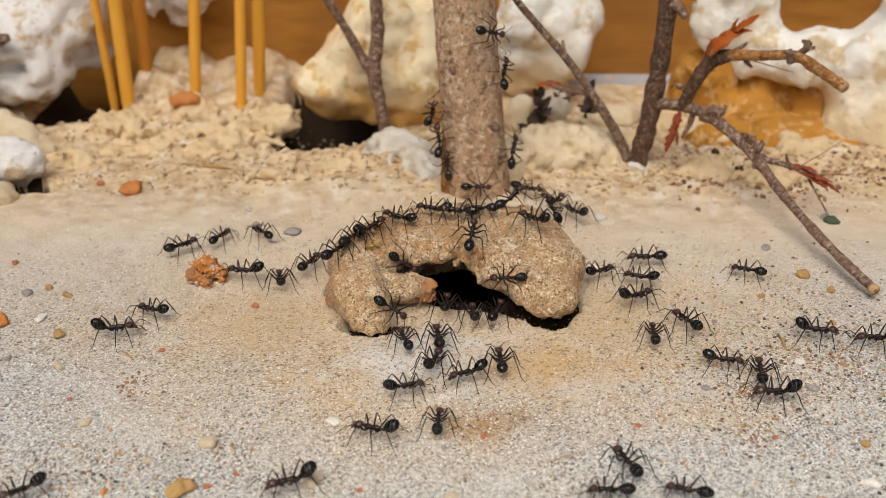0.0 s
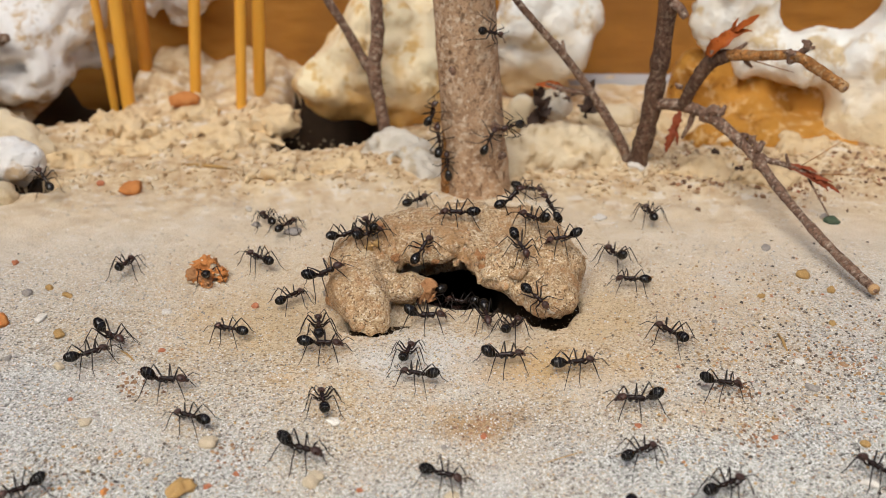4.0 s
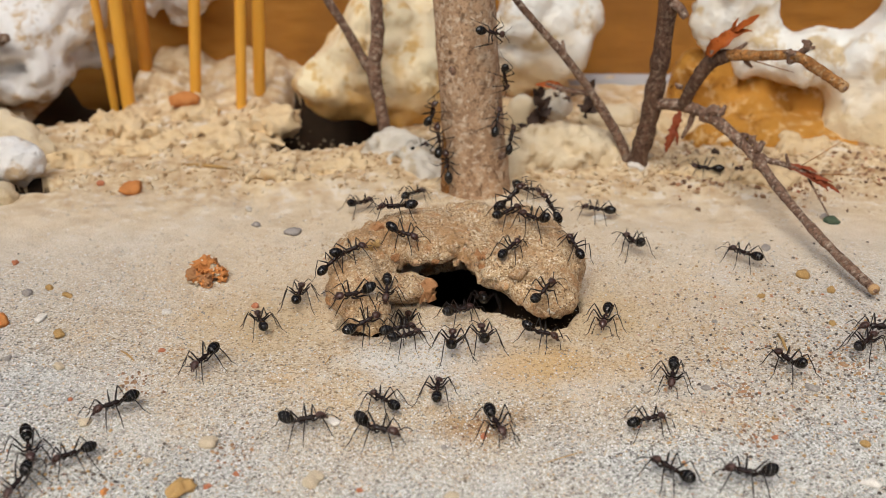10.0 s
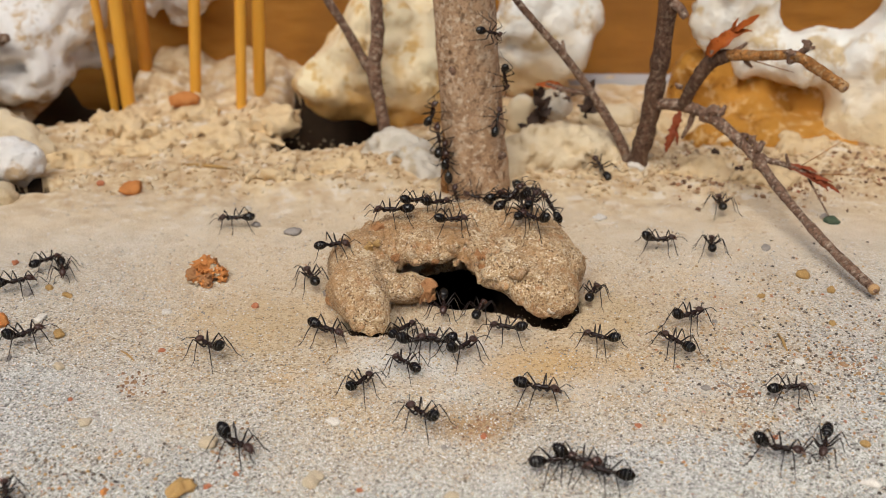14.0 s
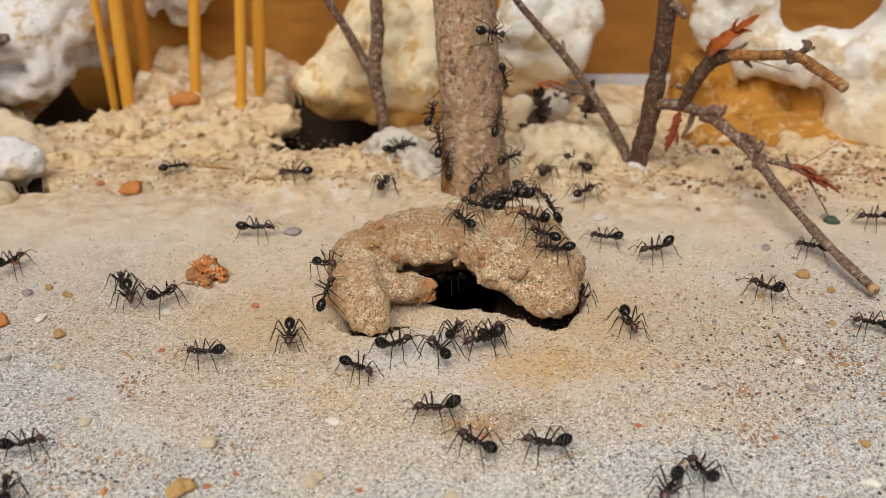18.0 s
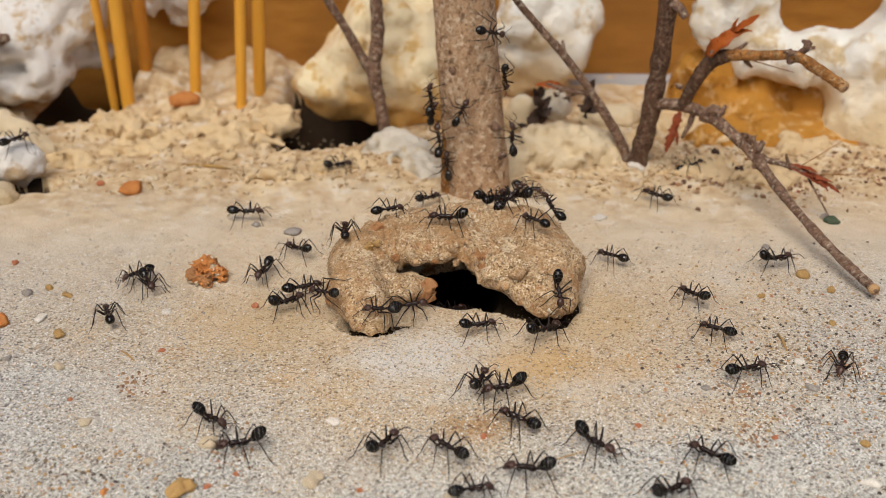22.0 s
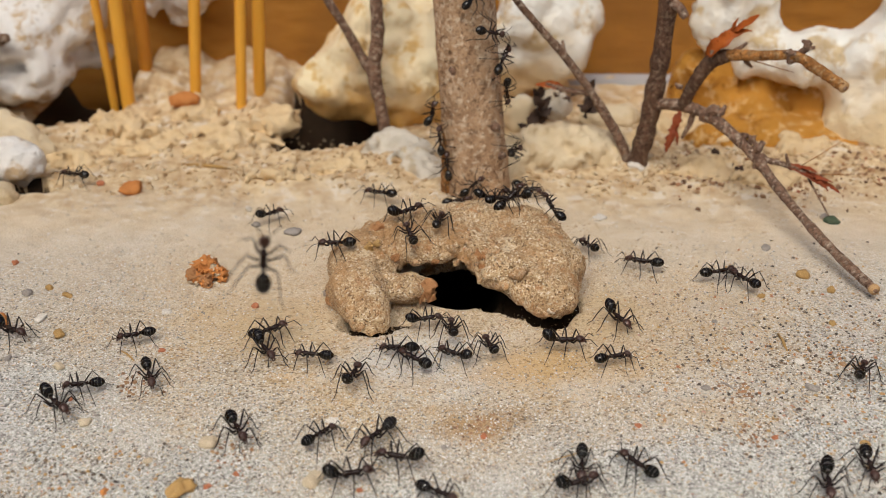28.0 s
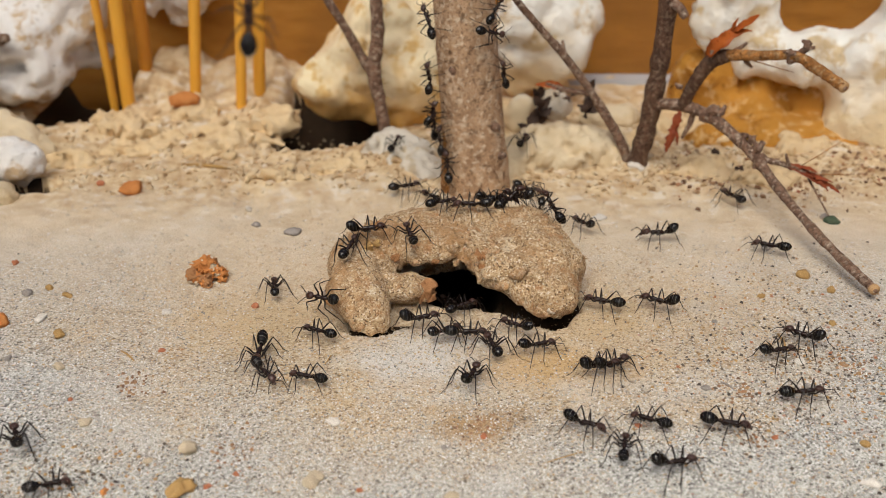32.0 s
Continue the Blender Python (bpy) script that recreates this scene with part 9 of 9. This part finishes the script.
    walk(ants[61], stroll(ants[61], [(0,g(2.2,-9,79)), (2,s(2.3,-14.7,-1.5,-0.1,1,-0.2,0,0.2,1)), (3,g(2.1,-10.4,93)), (8,g(2.1,-10.4,93)), (10,s(6.2,-18.3,-1.5,0,1,-0.2,0,0.2,1)), (11,g(-0.8,-7.1,122)), (12,s(-2.2,-15.5,7.1,0.9,-0.2,0.3,-0.4,-0.6,0.7)), (13,g(-0.3,-26.7,90)), (14,g(-3.5,-32.2,19)), (17,g(7,-28.4,93)), (18,g(7,-29.9,57)), (19,g(12.7,-29.1,19)), (20,g(11.1,-29.2,-146)), (21,g(8.7,-28.4,35)), (22,g(5,-42.6,71)), (23,g(4.8,-36.8,94)), (24,g(-5.8,-37,162)), (25,g(-13.9,-33.2,-26)), (28,g(-12.1,-41.1,76)), (29,g(-11,-46.5,41)), (30,g(-14.5,-44.5,35)), (31,g(-11.7,-29.4,-19)), (32,g(-3.2,-25.9,19))]))
    walk(ants[62], stroll(ants[62], [(0,g(2.2,-9,79)), (1,s(2.7,-17.4,-1.5,0,1,-0.2,0,0.2,1)), (2,g(-2,-25,144)), (3,s(3.1,-17.4,-1.5,-1,0,0,0,0.2,1)), (6,g(0.9,-20.9,95)), (7,s(0.1,-16.5,-1.5,0.1,1,-0.2,0,0.2,1)), (8,s(1.4,-17.4,-1.5,0.6,0.8,-0.2,0,0.2,1)), (9,g(3.6,-7.2,78)), (10,s(10.3,-7.4,9.6,0.8,0.6,0.2,0,-0.3,1)), (11,s(10.7,-9.3,8.8,0.4,0.9,0.2,0,-0.2,1)), (12,s(12.8,-8.9,9.3,0.3,0.9,0.3,-0.2,-0.3,0.9)), (13,s(13.4,-9.1,9.8,0.3,0.9,0.3,-0.2,-0.2,1)), (14,s(13.9,-6.4,10.3,0.3,0.9,0.1,0.1,-0.2,1)), (17,g(32.3,6.7,86)), (18,g(27.2,1.5,157)), (19,g(21.4,10.6,71)), (20,g(24.7,-7.3,-160)), (21,s(17.4,-20,7,0.8,-0.6,-0.2,0.1,-0.2,1)), (22,s(16.3,-24.4,5.2,0.1,-0.8,-0.5,0.3,-0.5,0.8)), (23,g(25.3,-32.2,-64)), (24,g(31,-45,-44)), (25,g(22.8,-57.4,16)), (28,g(16.6,-60.6,-96)), (29,g(16.6,-60.6,-68)), (30,g(14.5,-49.8,-26)), (31,g(18.6,-52.2,-34)), (32,g(18.2,-52.2,-26))]))
    walk(ants[63], stroll(ants[63], [(0,g(2.2,-9,79)), (2,g(-7.5,20.9,24)), (3,g(-4,17.4,55)), (6,g(-6.5,16.1,24)), (7,g(15.7,28.8,82)), (8,g(-6.7,23,79)), (9,g(-4.1,22.3,43)), (10,s(0.9,22.9,6.6,-0.1,0.1,1,0,-1,0.1)), (11,s(0.9,22.9,6.6,-0.1,0.1,1,0,-1,0.1)), (12,s(0.9,22.9,6.6,-0.1,0.1,1,0,-1,0.1)), (13,s(0.9,22.9,6.6,-0.1,0.1,1,0,-1,0.1)), (14,s(0.9,22.9,6.6,-0.1,0.1,1,0,-1,0.1)), (17,s(1.7,22,4.1,0.7,-0.6,0.4,-0.6,-0.8,0.1)), (18,s(6.8,20.1,5.5,0.5,0.1,0.9,0,-1,0)), (19,s(4.2,20.4,8.7,0.2,0,-1,-0.3,-1,-0)), (20,s(11.1,23.1,12.6,-0.2,-0.1,1,0.8,-0.5,0.1)), (21,s(11.3,23.2,9.8,0.3,0.6,0.7,0.8,-0.5,0)), (22,s(11.2,23,11.5,0,0.1,1,0.8,-0.6,0.1)), (23,s(8.1,20.8,17.7,0.9,0.3,-0.1,0.3,-0.9,-0)), (24,s(10.6,23,17.4,0.4,0.9,-0.3,0.9,-0.4,0.1)), (25,s(8.4,21.6,31.3,0.8,0.5,-0.3,0.5,-0.8,0.1)), (28,s(9.8,22.6,26.4,0.5,0.6,0.6,0.8,-0.6,0.1)), (29,s(9.8,22.5,26,0.6,0.8,0.1,0.8,-0.6,0.1)), (30,s(7.4,20.9,30,0.9,0.5,-0.1,0.5,-0.9,0)), (31,s(3.5,20.8,31.5,-0.3,0.1,0.9,-0.2,-1,0)), (32,s(0.1,22.9,33.4,-0.3,0.4,0.8,-0.8,-0.6,-0))]))
    walk(ants[64], stroll(ants[64], [(0,g(2.2,-9,79)), (1,g(-32,-30.7,20)), (2,g(-50.8,-39.2,89)), (3,g(-45.8,-37.5,30)), (6,g(-55.7,-32.1,42)), (7,g(-37.8,-25.2,21)), (8,g(-28.3,-32.4,-86)), (9,g(-33,-35.3,-142)), (10,g(-33,-37.4,-114)), (11,g(-24.5,-52.4,-40)), (12,g(-10.3,-51.8,33)), (13,g(-0.7,-47.6,33)), (14,g(12.8,-44.5,-18)), (17,g(9.4,-38.4,162)), (18,g(-0.7,-34,114)), (19,g(0.8,-38.8,34)), (20,g(5.8,-39.6,46)), (21,g(10.5,-45.4,-171)), (22,g(9.4,-51.2,140)), (23,g(9.1,-49.2,122)), (24,g(1.2,-47.9,17)), (25,g(1.6,-36.1,107)), (28,g(-4.2,-36.7,134)), (29,g(-1.5,-33.9,-27)), (30,g(-5.5,-32.2,171)), (31,g(-3.6,-27.6,36)), (32,g(3.7,-29.8,0))]))
    rest, pushed = pushed_pebble.matrix_world.copy(), pose(-31.6 * MM, -55.4 * MM, (ground(-31.6, -55.4) + 0.6) * MM, 0, 25, 60)
    walk(pushed_pebble, [(0, rest), (30.0, rest), (31.0, pushed), (32.0, pushed)])
    walk(glass_ant, stroll(glass_ant, [(0,s(-28.0,-75.9,1.4,0.00,0,1.00,0,1,0)), (23.3,s(-28.0,-75.9,1.4,0.00,0,1.00,0,1,0)), (24,s(-27.1,-75.9,8.9,0.26,0,0.97,0,1,0)), (25,s(-24.6,-75.9,15.3,0.64,0,0.77,0,1,0)), (25.5,s(-22.6,-75.9,19.8,0.50,0,0.87,0,1,0)), (27.5,s(-16.9,-75.9,30.4,0.17,0,0.98,0,1,0)), (28,s(-17.1,-75.9,36.1,0.09,0,1.00,0,1,0)), (28.5,s(-16.2,-75.9,42.6,0.50,0,0.87,0,1,0)), (29,s(-16.2,-75.9,46.3,0.77,0,0.64,0,1,0)), (30,s(-15.5,-75.9,52.0,0.00,0,1.00,0,1,0)), (31,s(-18.8,-75.9,55.5,-0.77,0,0.64,0,1,0)), (31.5,s(-17.3,-75.9,57.6,0.34,0,0.94,0,1,0)), (32,s(-16.7,-75.9,59.7,0.09,0,1.00,0,1,0))]))

motions()
